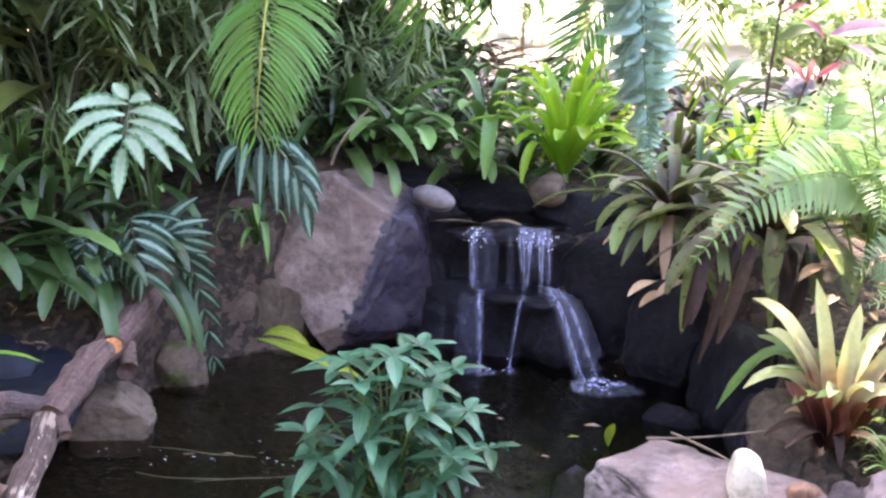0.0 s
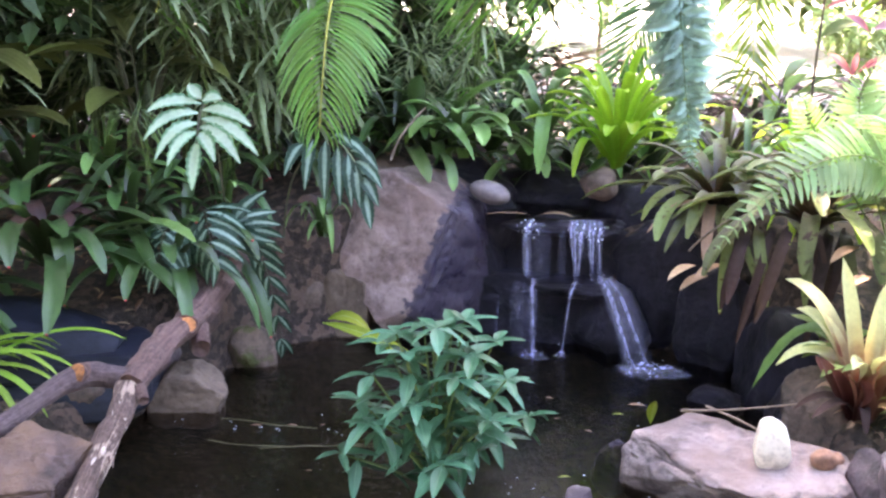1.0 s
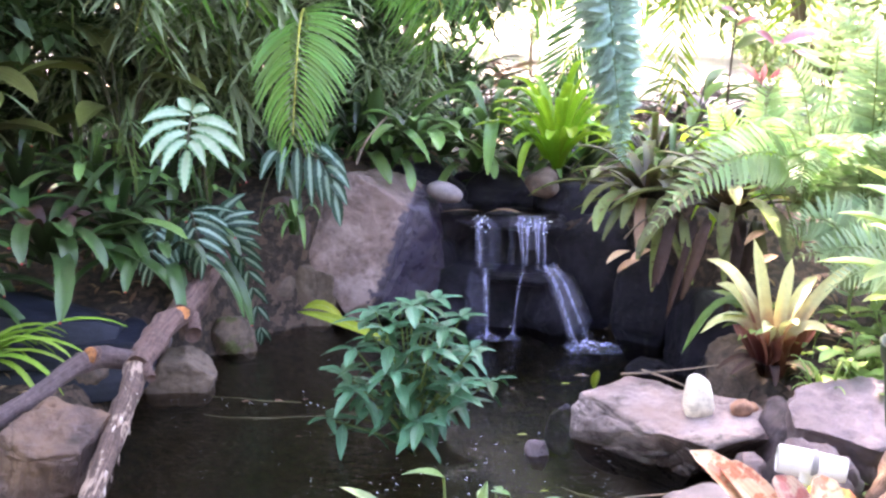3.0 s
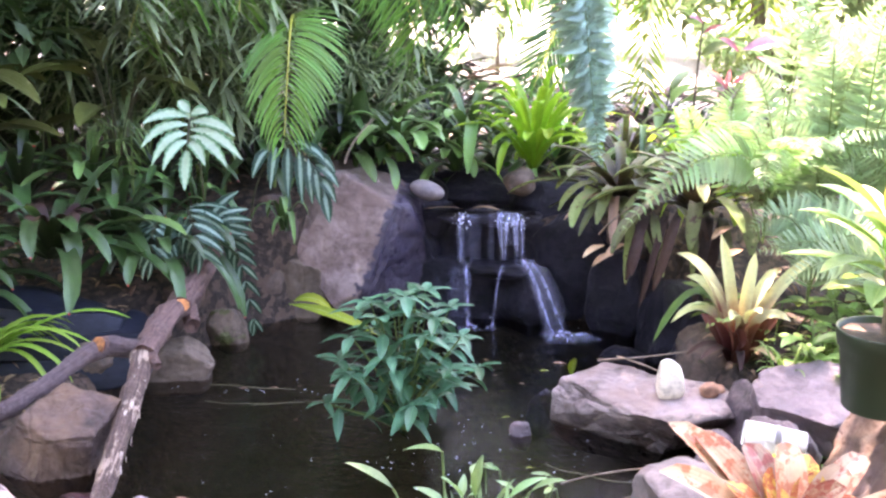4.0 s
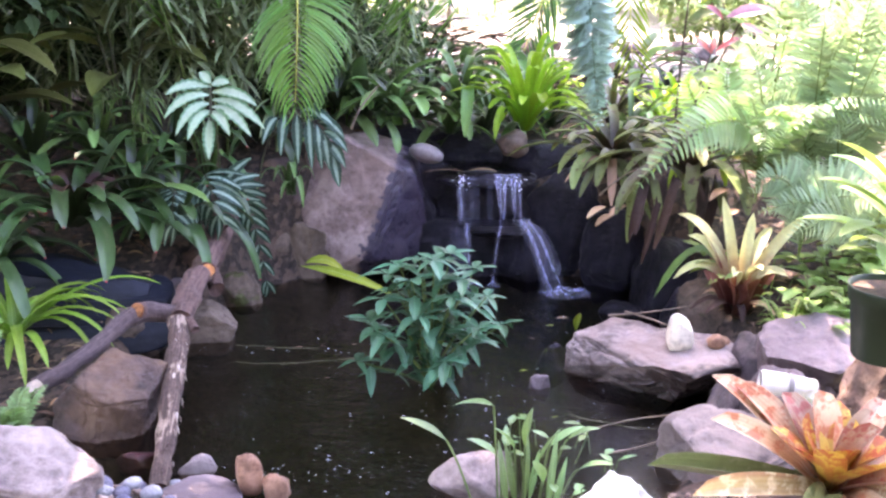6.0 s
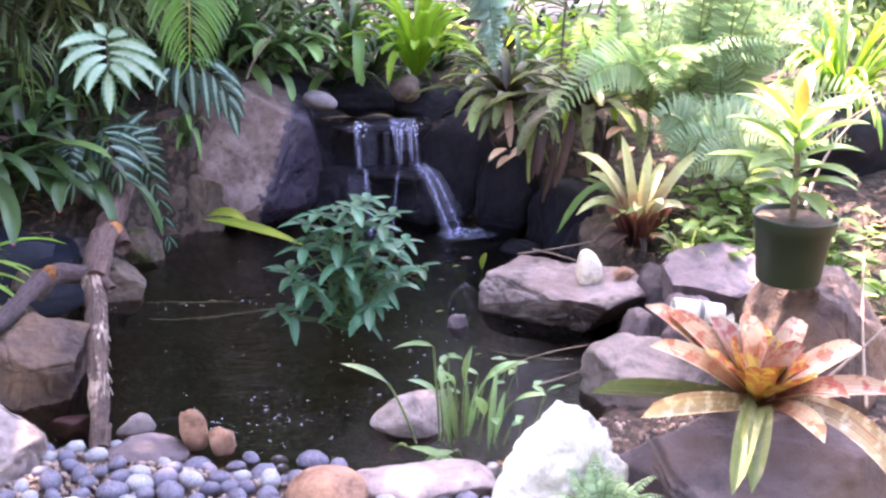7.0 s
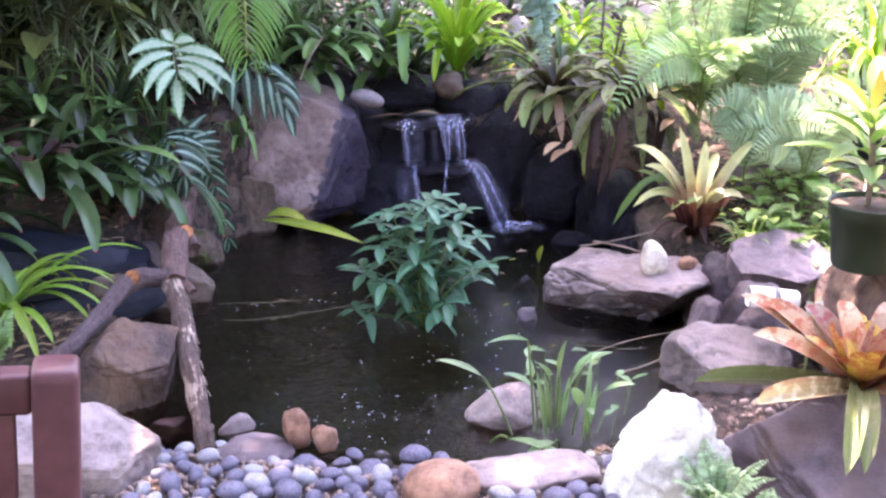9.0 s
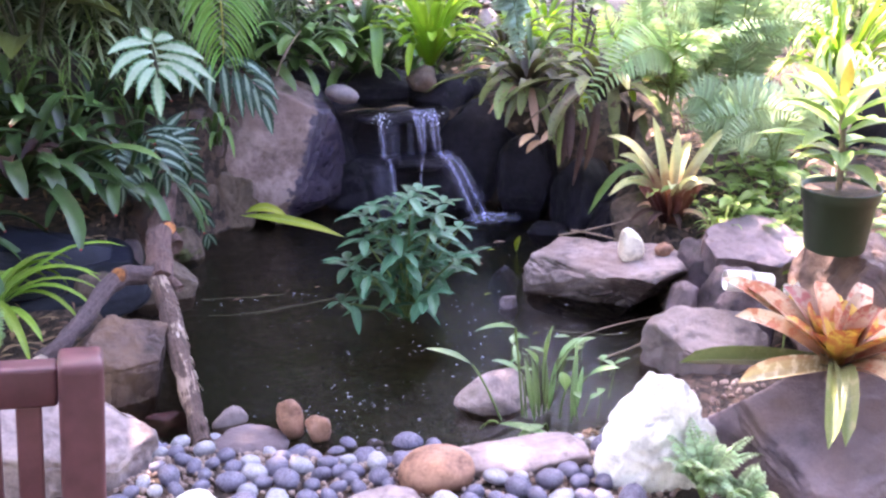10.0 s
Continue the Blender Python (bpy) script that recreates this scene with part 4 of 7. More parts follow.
            part("droplet", b2, M["droplet"], foam)


waterfall()


# ---- driftwood ----
def driftwood():
    at = V((-1.06, -0.45, 0.235))
    w = thing("driftwood", at, "forked weathered driftwood branch leaning across the pond's edge", "driftwood")

    def limb(pts, radii, mat, name, label="", seed=0, parent=w):
        n = 44
        path, rad = [], []
        for i in range(n + 1):
            f = i / n * (len(pts) - 1)
            k = min(int(f), len(pts) - 2)
            path.append(V(pts[k]).lerp(V(pts[k + 1]), f - k) - at)
            rad.append(radii[k] + (radii[k + 1] - radii[k]) * (f - k))
        for _ in range(3):
            path = [path[0]] + [(a + b * 2 + c) / 4 for a, b, c in zip(path, path[1:], path[2:])] + [path[-1]]
        path = [q + V((noise.noise(q * 6 + V((seed, 0, 0))), noise.noise(q * 6 + V((0, seed, 3))), noise.noise(q * 6 + V((0, 5, seed))))) * 0.0035 for q in path]
        return part(name, tube(bmesh.new(), path, rad, 20, 0.22, seed), M[mat], parent, label)

    limb([(-1.06, 0.32, 0.40), (-1.085, 0.10, 0.305), (-1.085, -0.2, 0.275), (-1.06, -0.47, 0.235)], (0.034, 0.047, 0.045, 0.044), "log", "trunk", "thick dark weathered trunk", 1)
    peeling = limb([(-1.08, -0.40, 0.245), (-1.035, -0.60, 0.185), (-0.985, -0.90, 0.10), (-0.915, -1.27, 0.01)], (0.038, 0.034, 0.034, 0.026), "log_peel", "limb", "pale limb with peeling bark", 4)
    rb = random.Random(44)
    for k in range(34):
        u = rb.uniform(0.15, 0.97)
        q = V((-1.08, -0.40, 0.245)).lerp(V((-0.915, -1.27, 0.01)), u) + V((0.012, 0, -0.008)) * math.sin(3.1416 * u) - at
        a = rb.uniform(-0.6, 2.0)
        out = V((math.cos(a), -0.15, math.sin(a)))
        along = V((0.18, -0.95, -0.26))
        L = rb.uniform(0.015, 0.05)
        foot = q + out * (0.031 - 0.006 * u)
        bm = ribbon(bmesh.new(), arc(foot, foot + along * L * 0.6 + out * 0.001, foot + along * L + out * rb.uniform(0.003, 0.014), 4), [0.004, 0.009, 0.010, 0.007, 0.002], out, 0.3)
        part("bark_flake", bm, M["pale_wood" if k % 3 else "log"], peeling, "curled pale flake of bark" if k % 3 else "")
    bare = limb([(-1.07, -0.43, 0.245), (-1.19, -0.47, 0.262), (-1.24, -0.54, 0.245), (-1.30, -0.66, 0.200), (-1.362, -0.80, 0.165), (-1.42, -0.87, 0.145)], (0.032, 0.033, 0.030, 0.028, 0.028, 0.027), "log_bare", "limb", "smooth grey bare limb with a pale broken end", 7)
    part("broken_end", tube(bmesh.new(), [V((-1.415, -0.863, 0.148)) - at, V((-1.428, -0.882, 0.140)) - at, V((-1.436, -0.893, 0.134)) - at], (0.030, 0.025, 0.012), 12, 0.5, 3), M["pale_wood"], bare, "pale broken wood")
    for a, b, r in (((-1.08, -0.06, 0.285), (-1.043, -0.110, 0.310), 0.031), ((-1.07, 0.03, 0.25), (-1.03, -0.05, 0.21), 0.032),
                    ((-1.18, -0.44, 0.25), (-1.197, -0.508, 0.278), 0.030), ((-1.03, -0.47, 0.235), (-0.998, -0.515, 0.215), 0.014), ((-1.07, 0.28, 0.39), (-1.05, 0.2, 0.42), 0.02)):
        stub = limb([a, b], (r * 1.1, r), "log", "stub", "", 9)
        if r not in (0.031, 0.030):      # only two of the stubs are freshly cut
            continue
        bm = bmesh.new()
        d = (V(b) - V(a)).normalized()
        path = [V(b) - at - d * 0.004, V(b) - at + d * 0.006]
        tube(bm, path, (r * 0.97, r * 0.85), 14, 0.3, 2)
        part("cut_face", bm, M["cut"], stub, "fresh orange cut face", smooth=False)


driftwood()


# ---- plants ----
def straps(bm, base, azimuth, rise, reach, width, droop, n=9, tip=0.72, blunt=0.0, fold=0.2, twist=0.0, start=0.02):
    """One arching strap leaf from base: rise and reach in metres, droop pulls the tip down."""
    d = V((math.cos(azimuth), math.sin(azimuth), 0))
    p0 = V(base) + d * start
    p1 = p0 + d * reach * 0.35 + V((0, 0, rise))
    p2 = p0 + d * reach * 0.8 + V((0, 0, rise * 0.95 - droop * 0.25))
    p3 = p0 + d * reach + V((twist * reach * -d.y, twist * reach * d.x, rise - droop))
    pts = bez(p0, p1, p2, p3, n)
    ribbon(bm, pts, strap_widths(width, n, tip, 0.7, blunt), up=(0, 0, 1), fold=fold, seed=azimuth)
    return bm


def bromeliad(at, label, mat, leaves, reach, width, rise, droop, seed, group="bromeliads", heart=None, heart_leaves=0, tips=None, blunt=0.25, name="bromeliad", spread_of=(0.0, 6.283), jitter=0.25, inner=0.6):
    rr = random.Random(seed)
    plant = thing(name, at, label, "bromeliad", group)
    for i in range(leaves):
        k = i / max(1, leaves - 1)                 # outer leaves first
        az = spread_of[0] + (spread_of[1] - spread_of[0]) * ((i * 0.618034) % 1.0) + rr.uniform(-0.2, 0.2)
        s = 1 + rr.uniform(-jitter, jitter)
        re = reach * s * (1 - (1 - inner) * k)
        ri = rise * (0.5 + 0.5 * k) * (1 + rr.uniform(-0.2, 0.2))
        dr = droop * (1 - 0.9 * k) * (1 + rr.uniform(-0.3, 0.3))
        bm = straps(bmesh.new(), (0, 0, 0.01 + 0.03 * k), az, ri, re, width * (1 - 0.25 * k) * rr.uniform(0.85, 1.1), dr, blunt=blunt, twist=rr.uniform(-0.15, 0.15))
        leaf = part("leaf", bm, M[mat], plant)
        if tips and rr.random() < 0.35:
            end = leaf.data.vertices[len(leaf.data.vertices) - 3].co
            b2 = bmesh.new()
            bmesh.ops.create_icosphere(b2, subdivisions=1, radius=1.0, matrix=Matrix.LocRotScale(end, None, (0.005, 0.005, 0.004)))
            part("leaf_tip", b2, M[tips], leaf, "red leaf tip")
    for i in range(heart_leaves):
        az = i * 2.4
        bm = straps(bmesh.new(), (0, 0, 0.03), az, rise * 0.8, reach * 0.35, width * 0.8, droop * 0.2, blunt=blunt)
        part("heart_leaf", bm, M[heart], plant, "dark red inner leaf")
    return plant


def leaf_to(plant, base, ctrl, tip, width, mat, up=(0, 0, 1), blunt=0.2, tip_at=0.72, fold=0.2, n=9, label="", name="leaf", shape="strap"):
    """A leaf of a plant between given places of the world."""
    o = plant.location
    pts = arc(V(base) - o, V(ctrl) - o, V(tip) - o, n)
    ws = strap_widths(width, n, tip_at, 0.7, blunt) if shape == "strap" else lance_widths(width, n)
    return part(name, ribbon(bmesh.new(), pts, ws, up, fold), M[mat], plant, label)


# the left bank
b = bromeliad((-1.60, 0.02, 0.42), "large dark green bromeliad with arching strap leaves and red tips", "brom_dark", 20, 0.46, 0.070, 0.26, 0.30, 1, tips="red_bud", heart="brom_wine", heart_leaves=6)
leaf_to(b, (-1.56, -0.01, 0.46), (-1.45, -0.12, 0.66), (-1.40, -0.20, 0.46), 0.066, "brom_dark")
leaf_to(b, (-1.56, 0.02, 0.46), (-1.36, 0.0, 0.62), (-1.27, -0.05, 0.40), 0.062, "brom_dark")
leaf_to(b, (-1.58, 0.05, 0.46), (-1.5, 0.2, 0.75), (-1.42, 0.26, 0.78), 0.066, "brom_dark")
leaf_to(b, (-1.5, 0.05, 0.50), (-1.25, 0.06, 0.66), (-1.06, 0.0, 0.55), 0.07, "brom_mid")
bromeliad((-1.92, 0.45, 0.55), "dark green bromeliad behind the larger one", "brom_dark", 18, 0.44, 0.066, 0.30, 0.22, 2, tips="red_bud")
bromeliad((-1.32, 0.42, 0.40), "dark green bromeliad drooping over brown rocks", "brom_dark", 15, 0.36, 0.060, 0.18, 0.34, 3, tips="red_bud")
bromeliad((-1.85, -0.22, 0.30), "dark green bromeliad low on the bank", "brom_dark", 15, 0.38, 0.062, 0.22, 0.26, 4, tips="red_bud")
# behind the boulder
b = bromeliad((-0.42, 1.14, 0.74), "glossy green bromeliad hanging over the boulder", "brom_mid", 13, 0.30, 0.066, 0.17, 0.15, 5)
leaf_to(b, (-0.62, 1.12, 0.72), (-0.58, 1.0, 0.76), (-0.49, 0.92, 0.615), 0.070, "brom_mid")
leaf_to(b, (-0.50, 1.10, 0.80), (-0.43, 0.95, 0.90), (-0.32, 0.95, 0.705), 0.064, "brom_mid")
leaf_to(b, (-0.42, 1.14, 0.86), (-0.30, 1.02, 0.93), (-0.18, 0.98, 0.80), 0.064, "brom_mid")
leaf_to(b, (-0.45, 1.16, 0.84), (-0.33, 1.10, 1.0), (-0.19, 1.06, 1.01), 0.075, "brom_mid")
leaf_to(b, (-0.58, 1.16, 0.76), (-0.60, 1.12, 0.92), (-0.57, 1.10, 1.02), 0.075, "brom_dark")
leaf_to(b, (-0.46, 1.0, 0.72), (-0.40, 0.93, 0.70), (-0.39, 0.90, 0.59), 0.045, "brom_mid")
b = bromeliad((-0.10, 1.42, 0.72), "glossy green bromeliad beside the brook", "brom_mid", 13, 0.30, 0.062, 0.24, 0.10, 6)
leaf_to(b, (-0.08, 1.34, 0.78), (-0.06, 1.10, 1.02), (-0.078, 1.07, 0.645), 0.06, "brom_mid")
bromeliad((-0.72, 1.30, 0.72), "dark bromeliad in the shade of the palm", "brom_dark", 18, 0.34, 0.05, 0.24, 0.22, 7)
bromeliad((-0.30, 1.75, 0.72), "dark narrow-leaved bromeliad at the back", "brom_dark", 22, 0.40, 0.035, 0.30, 0.16, 8, blunt=0.05)
b = bromeliad((0.22, 1.26, 0.64), "bright lime green bromeliad beside the brook", "brom_lime", 40, 0.34, 0.054, 0.42, 0.08, 9, blunt=0.3, inner=0.55)
leaf_to(b, (0.17, 1.22, 0.70), (0.09, 1.05, 0.90), (0.065, 1.0, 0.65), 0.04, "brom_lime")
leaf_to(b, (0.17, 1.24, 0.70), (0.0, 1.15, 0.98), (-0.06, 1.1, 0.92), 0.035, "brom_lime")
for k, (x, y, z, re) in enumerate(((-0.16, 1.34, 0.60, 0.26), (0.02, 1.55, 0.56, 0.30), (0.36, 1.46, 0.62, 0.28), (-0.32, 1.42, 0.66, 0.30), (-0.58, 1.28, 0.66, 0.30))):
    bromeliad((x, y, z), "glossy green bromeliad overhanging the brook", "brom_mid" if k in (0, 3) else "brom_dark", 12, re, 0.058, 0.17, 0.14, 430 + k)
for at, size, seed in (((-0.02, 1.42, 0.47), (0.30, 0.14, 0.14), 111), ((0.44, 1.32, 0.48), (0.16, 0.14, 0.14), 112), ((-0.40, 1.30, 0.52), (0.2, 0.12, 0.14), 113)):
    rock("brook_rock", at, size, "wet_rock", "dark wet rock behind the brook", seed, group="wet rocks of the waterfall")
rock("bank_rock", (0.90, -0.02, 0.12), (0.14, 0.16, 0.17), "mossy_rock", "dark brown rock under the yellow bromeliad", 114)
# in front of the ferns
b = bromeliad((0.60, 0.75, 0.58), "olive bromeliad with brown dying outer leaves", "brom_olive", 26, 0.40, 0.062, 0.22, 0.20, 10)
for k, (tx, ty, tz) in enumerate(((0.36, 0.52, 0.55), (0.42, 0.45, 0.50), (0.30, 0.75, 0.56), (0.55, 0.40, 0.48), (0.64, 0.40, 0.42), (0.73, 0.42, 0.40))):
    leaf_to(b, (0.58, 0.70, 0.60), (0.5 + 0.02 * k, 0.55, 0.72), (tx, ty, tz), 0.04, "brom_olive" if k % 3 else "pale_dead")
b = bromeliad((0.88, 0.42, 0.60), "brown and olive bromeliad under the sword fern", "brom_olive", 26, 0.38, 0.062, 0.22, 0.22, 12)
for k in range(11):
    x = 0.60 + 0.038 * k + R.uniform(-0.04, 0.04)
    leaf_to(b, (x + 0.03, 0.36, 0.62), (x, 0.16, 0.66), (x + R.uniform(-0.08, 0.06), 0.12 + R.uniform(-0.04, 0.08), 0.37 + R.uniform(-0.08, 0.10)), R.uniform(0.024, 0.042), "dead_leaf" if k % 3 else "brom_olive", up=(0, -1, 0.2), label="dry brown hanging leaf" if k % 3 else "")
bromeliad((0.66, 1.42, 0.62), "olive bromeliad behind the lime one", "brom_olive", 20, 0.34, 0.04, 0.28, 0.18, 13)


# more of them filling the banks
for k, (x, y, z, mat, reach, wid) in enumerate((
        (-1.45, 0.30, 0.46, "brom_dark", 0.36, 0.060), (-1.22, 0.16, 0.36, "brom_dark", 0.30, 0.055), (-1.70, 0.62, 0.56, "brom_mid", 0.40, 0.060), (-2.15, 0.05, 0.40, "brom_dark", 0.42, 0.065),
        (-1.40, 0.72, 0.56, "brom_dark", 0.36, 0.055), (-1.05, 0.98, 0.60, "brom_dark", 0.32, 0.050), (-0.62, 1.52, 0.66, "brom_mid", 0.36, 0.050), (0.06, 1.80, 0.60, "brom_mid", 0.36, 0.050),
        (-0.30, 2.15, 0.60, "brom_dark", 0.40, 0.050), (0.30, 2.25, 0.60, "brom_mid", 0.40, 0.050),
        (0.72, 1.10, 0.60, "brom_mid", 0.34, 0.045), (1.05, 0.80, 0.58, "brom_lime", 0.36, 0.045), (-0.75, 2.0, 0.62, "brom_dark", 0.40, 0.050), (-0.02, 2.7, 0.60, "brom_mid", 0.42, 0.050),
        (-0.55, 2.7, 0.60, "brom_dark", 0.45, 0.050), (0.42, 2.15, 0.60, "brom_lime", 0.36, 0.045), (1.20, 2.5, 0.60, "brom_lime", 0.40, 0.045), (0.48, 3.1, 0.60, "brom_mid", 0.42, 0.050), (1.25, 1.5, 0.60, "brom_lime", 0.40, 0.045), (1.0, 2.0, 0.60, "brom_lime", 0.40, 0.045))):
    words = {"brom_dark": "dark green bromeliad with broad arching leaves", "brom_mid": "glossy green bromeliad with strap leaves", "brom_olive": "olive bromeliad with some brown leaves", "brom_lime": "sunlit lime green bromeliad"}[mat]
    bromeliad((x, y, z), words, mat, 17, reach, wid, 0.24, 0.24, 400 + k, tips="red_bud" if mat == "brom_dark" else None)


def yellow_bromeliad():
    c = V((0.955, -0.19, 0.25))
    b = thing("bromeliad", c, "yellow-green bromeliad with an orange-red base on the bank", "bromeliad", "bromeliads")
    spec = [((0.763, 0.06, 0.535), 0.30), ((0.745, -0.04, 0.30), 0.24), ((0.88, -0.14, 0.655), 0.2), ((1.01, -0.10, 0.585), 0.18), ((1.22, -0.12, 0.59), 0.24), ((0.79, -0.02, 0.47), 0.24),
            ((0.99, -0.36, 0.44), 0.20), ((1.10, -0.30, 0.40), 0.20), ((1.12, 0.02, 0.50), 0.22), ((0.90, -0.32, 0.40), 0.2), ((0.70, 0.08, 0.185), 0.40)]
    for i, (tip, lift) in enumerate(spec):
        mid = V((c.x + 0.36 * (tip[0] - c.x), c.y + 0.36 * (tip[1] - c.y), c.z + lift))
        leaf_to(b, c + V((0, 0, -0.03)), mid, tip, 0.042, "brom_yellow" if i < 10 else "brom_mid", blunt=0.03, up=(0, -0.6, 0.8), tip_at=0.6, fold=0.3)
    for i in range(17):
        a = i * 2.4
        d = V((math.cos(a), math.sin(a), 0)) * (1.0 + 0.05 * (i % 5))
        leaf_to(b, c + V((0, 0, -0.03)) + d * 0.02, c + d * 0.05 + V((0, 0, 0.06)), c + d * (0.10 + 0.01 * (i % 4)) + V((0, 0, 0.12 + 0.015 * (i % 3))), 0.048, "brom_sheath", up=(0, -0.6, 0.8), name="sheath_leaf", label="red-brown lower leaf", tip_at=0.5, blunt=0.05)

    for i in range(7):
        a = 2.4 + i * 0.75
        d = V((math.cos(a), math.sin(a), 0))
        leaf_to(b, c + V((0, 0, -0.02)) + d * 0.02, c + d * 0.08 + V((0, 0, 0.07)), c + d * (0.14 + 0.03 * (i % 3)) + V((0, 0, 0.01 - 0.03 * (i % 2))), 0.03, "dead_leaf" if i % 4 else "pale_dead", up=(0, -0.4, 1), name="dry_leaf", label="withered brown lower leaf", tip_at=0.4)


yellow_bromeliad()


def red_bromeliad():
    shift = V((0.04, 0.0, -0.015))
    c = V((0.75, -1.74, 0.30)) + shift
    b = thing("bromeliad", c, "mottled cream and orange-red bromeliad on a grey rock", "bromeliad", "bromeliads")
    spec = [(0.533, -1.50, 0.515), (0.585, -1.52, 0.505), (0.427, -1.85, 0.373), (0.369, -1.62, 0.325), (0.88, -1.66, 0.50), (0.764, -1.60, 0.525), (0.604, -2.0, 0.248), (0.650, -2.0, 0.250),
            (0.90, -1.92, 0.44), (1.05, -1.98, 0.24), (1.12, -1.76, 0.36), (1.10, -1.60, 0.42), (0.95, -1.55, 0.48), (0.98, -2.10, 0.26), (0.69, -1.56, 0.50), (0.84, -1.80, 0.52), (0.82, -1.98, 0.36), (0.50, -1.66, 0.47)]
    for i, tip in enumerate(spec):
        tip = V(tip) + shift * 0.6
        low = tip[2] < 0.3
        mid = c.lerp(V(tip), 0.55) + V((0, 0, 0.17 if low else 0.02 if i in (2, 3) else 0.06))
        leaf_to(b, c + V((0, 0, 0.03)), mid, tip, 0.050 if i == 3 else 0.066 if not low else 0.056, "brom_under" if i in (3, 6, 7) else "brom_red_green" if i == 2 or low else "brom_red", blunt=0.03, up=(0, -0.45, 1), tip_at=0.55, fold=1.0 if i == 3 else 0.6 if i == 2 else 0.42)
    for i in range(12):
        a = i * 2.4
        r = 0.05 + 0.008 * i
        leaf_to(b, c + V((0, 0, 0.05)), c + V((r * 0.6 * math.cos(a), r * 0.6 * math.sin(a), 0.12)), c + V((r * 1.2 * math.cos(a), r * 1.2 * math.sin(a), 0.155 + 0.014 * (i % 4))), 0.072, "brom_heart", name="heart_leaf", label="orange-red inner leaf")


red_bromeliad()


# ---- ferns and palms ----
def unit_leaflet(mat, width, curl, name="leaflet", n=6, wavy=0.0, peak=0.3, fold=0.12, sweep=0.0, scallop=0.0):
    """A leaflet of length 1; with a sweep, a pair that bends to either side."""
    out = []
    for s in (-sweep, sweep) if sweep else (0.0,):
        pts = [V((t, s * t * t, -curl * t * t)) for t in [i / n for i in range(n + 1)]]
        ws = [w * (1 + (scallop if i % 2 else -scallop)) for i, w in enumerate(lance_widths(width, n, peak))]
        out.append(mesh_of(ribbon(bmesh.new(), pts, ws, (0, 0, 1), fold, wavy), name, M[mat]))
    return out if sweep else out[0]


def frond(plant, pts, pairs, length, mesh, stem_mat, up=(0, 0, 1), lean=(0.3, 0.7), droop=0.25, profile=None, bare=0.1, radius=0.004, split=True, rr=R, terminal=0.0, name="frond", jitter=0.08, label=""):
    """A pinnate leaf: a rachis along pts (world) and leaflets on both sides, each a piece of the frond."""
    o = plant.location
    pts = [V(q) - o for q in pts]
    n = len(pts)
    rachis = part(name, tube(bmesh.new(), pts, [radius * (1 - 0.75 * i / (n - 1)) for i in range(n)], 6), M[stem_mat], plant, label)
    up = V(up)
    joined = [] if not split else None
    for k in range(pairs):
        t = bare + (1 - bare) * k / max(1, pairs - 1) * 0.985
        f = t * (n - 1)
        i = min(int(f), n - 2)
        q = pts[i].lerp(pts[i + 1], f - i)
        tan = (pts[i + 1] - pts[i]).normalized()
        side = tan.cross(up).normalized()
        nor = side.cross(tan)
        u = (t - bare) / (1 - bare)
        size = length * (profile(u) if profile else 1)
        for sgn in (-1, 1):
            d = (side * sgn + tan * (lean[0] + (lean[1] - lean[0]) * u) - nor * droop + V((rr.uniform(-1, 1), rr.uniform(-1, 1), rr.uniform(-1, 1))) * jitter).normalized()
            z = (nor - d * nor.dot(d)).normalized()
            y = z.cross(d)
            s = size * rr.uniform(0.92, 1.06)
            leaf = mesh[1 if y.dot(tan) > 0 else 0] if isinstance(mesh, list) else mesh
            m = Matrix((d, y, z)).transposed().to_4x4()
            m = Matrix.Translation(q) @ m @ Matrix.Diagonal((s, s, s, 1))
            if split:
                part("leaflet", leaf, None, rachis, m=m)
            else:
                joined.append((leaf, m))
    if terminal:
        mesh = mesh[0] if isinstance(mesh, list) else mesh
        tan = (pts[-1] - pts[-2]).normalized()
        side = tan.cross(up).normalized()
        z = side.cross(tan)
        m = Matrix.Translation(pts[-1]) @ Matrix((tan, z.cross(tan), z)).transposed().to_4x4() @ Matrix.Diagonal((terminal, terminal, terminal, 1))
        if split:
            part("leaflet", mesh, None, rachis, m=m)
        else:
            joined.append((mesh, m))
    if not split:
        bm = bmesh.new()
        for leaf, m in joined:
            k = len(bm.verts)
            bm.from_mesh(leaf)
            bm.verts.ensure_lookup_table()
            for v in bm.verts[k:]:
                v.co = m @ v.co
        me = mesh_of(bm, "foliage", joined[0][0].materials[0])
        ob = part("foliage", me, None, rachis)
        ob["kind"] = "stuff"
    return rachis


def full(u):
    return (0.55 + 0.45 * min(1, u / 0.2)) * (1 - max(0, u - 0.35) / 0.65) ** 0.8 + 0.04


def broad(u):
    return math.sin(math.pi * (0.12 + 0.80 * u)) ** 0.6


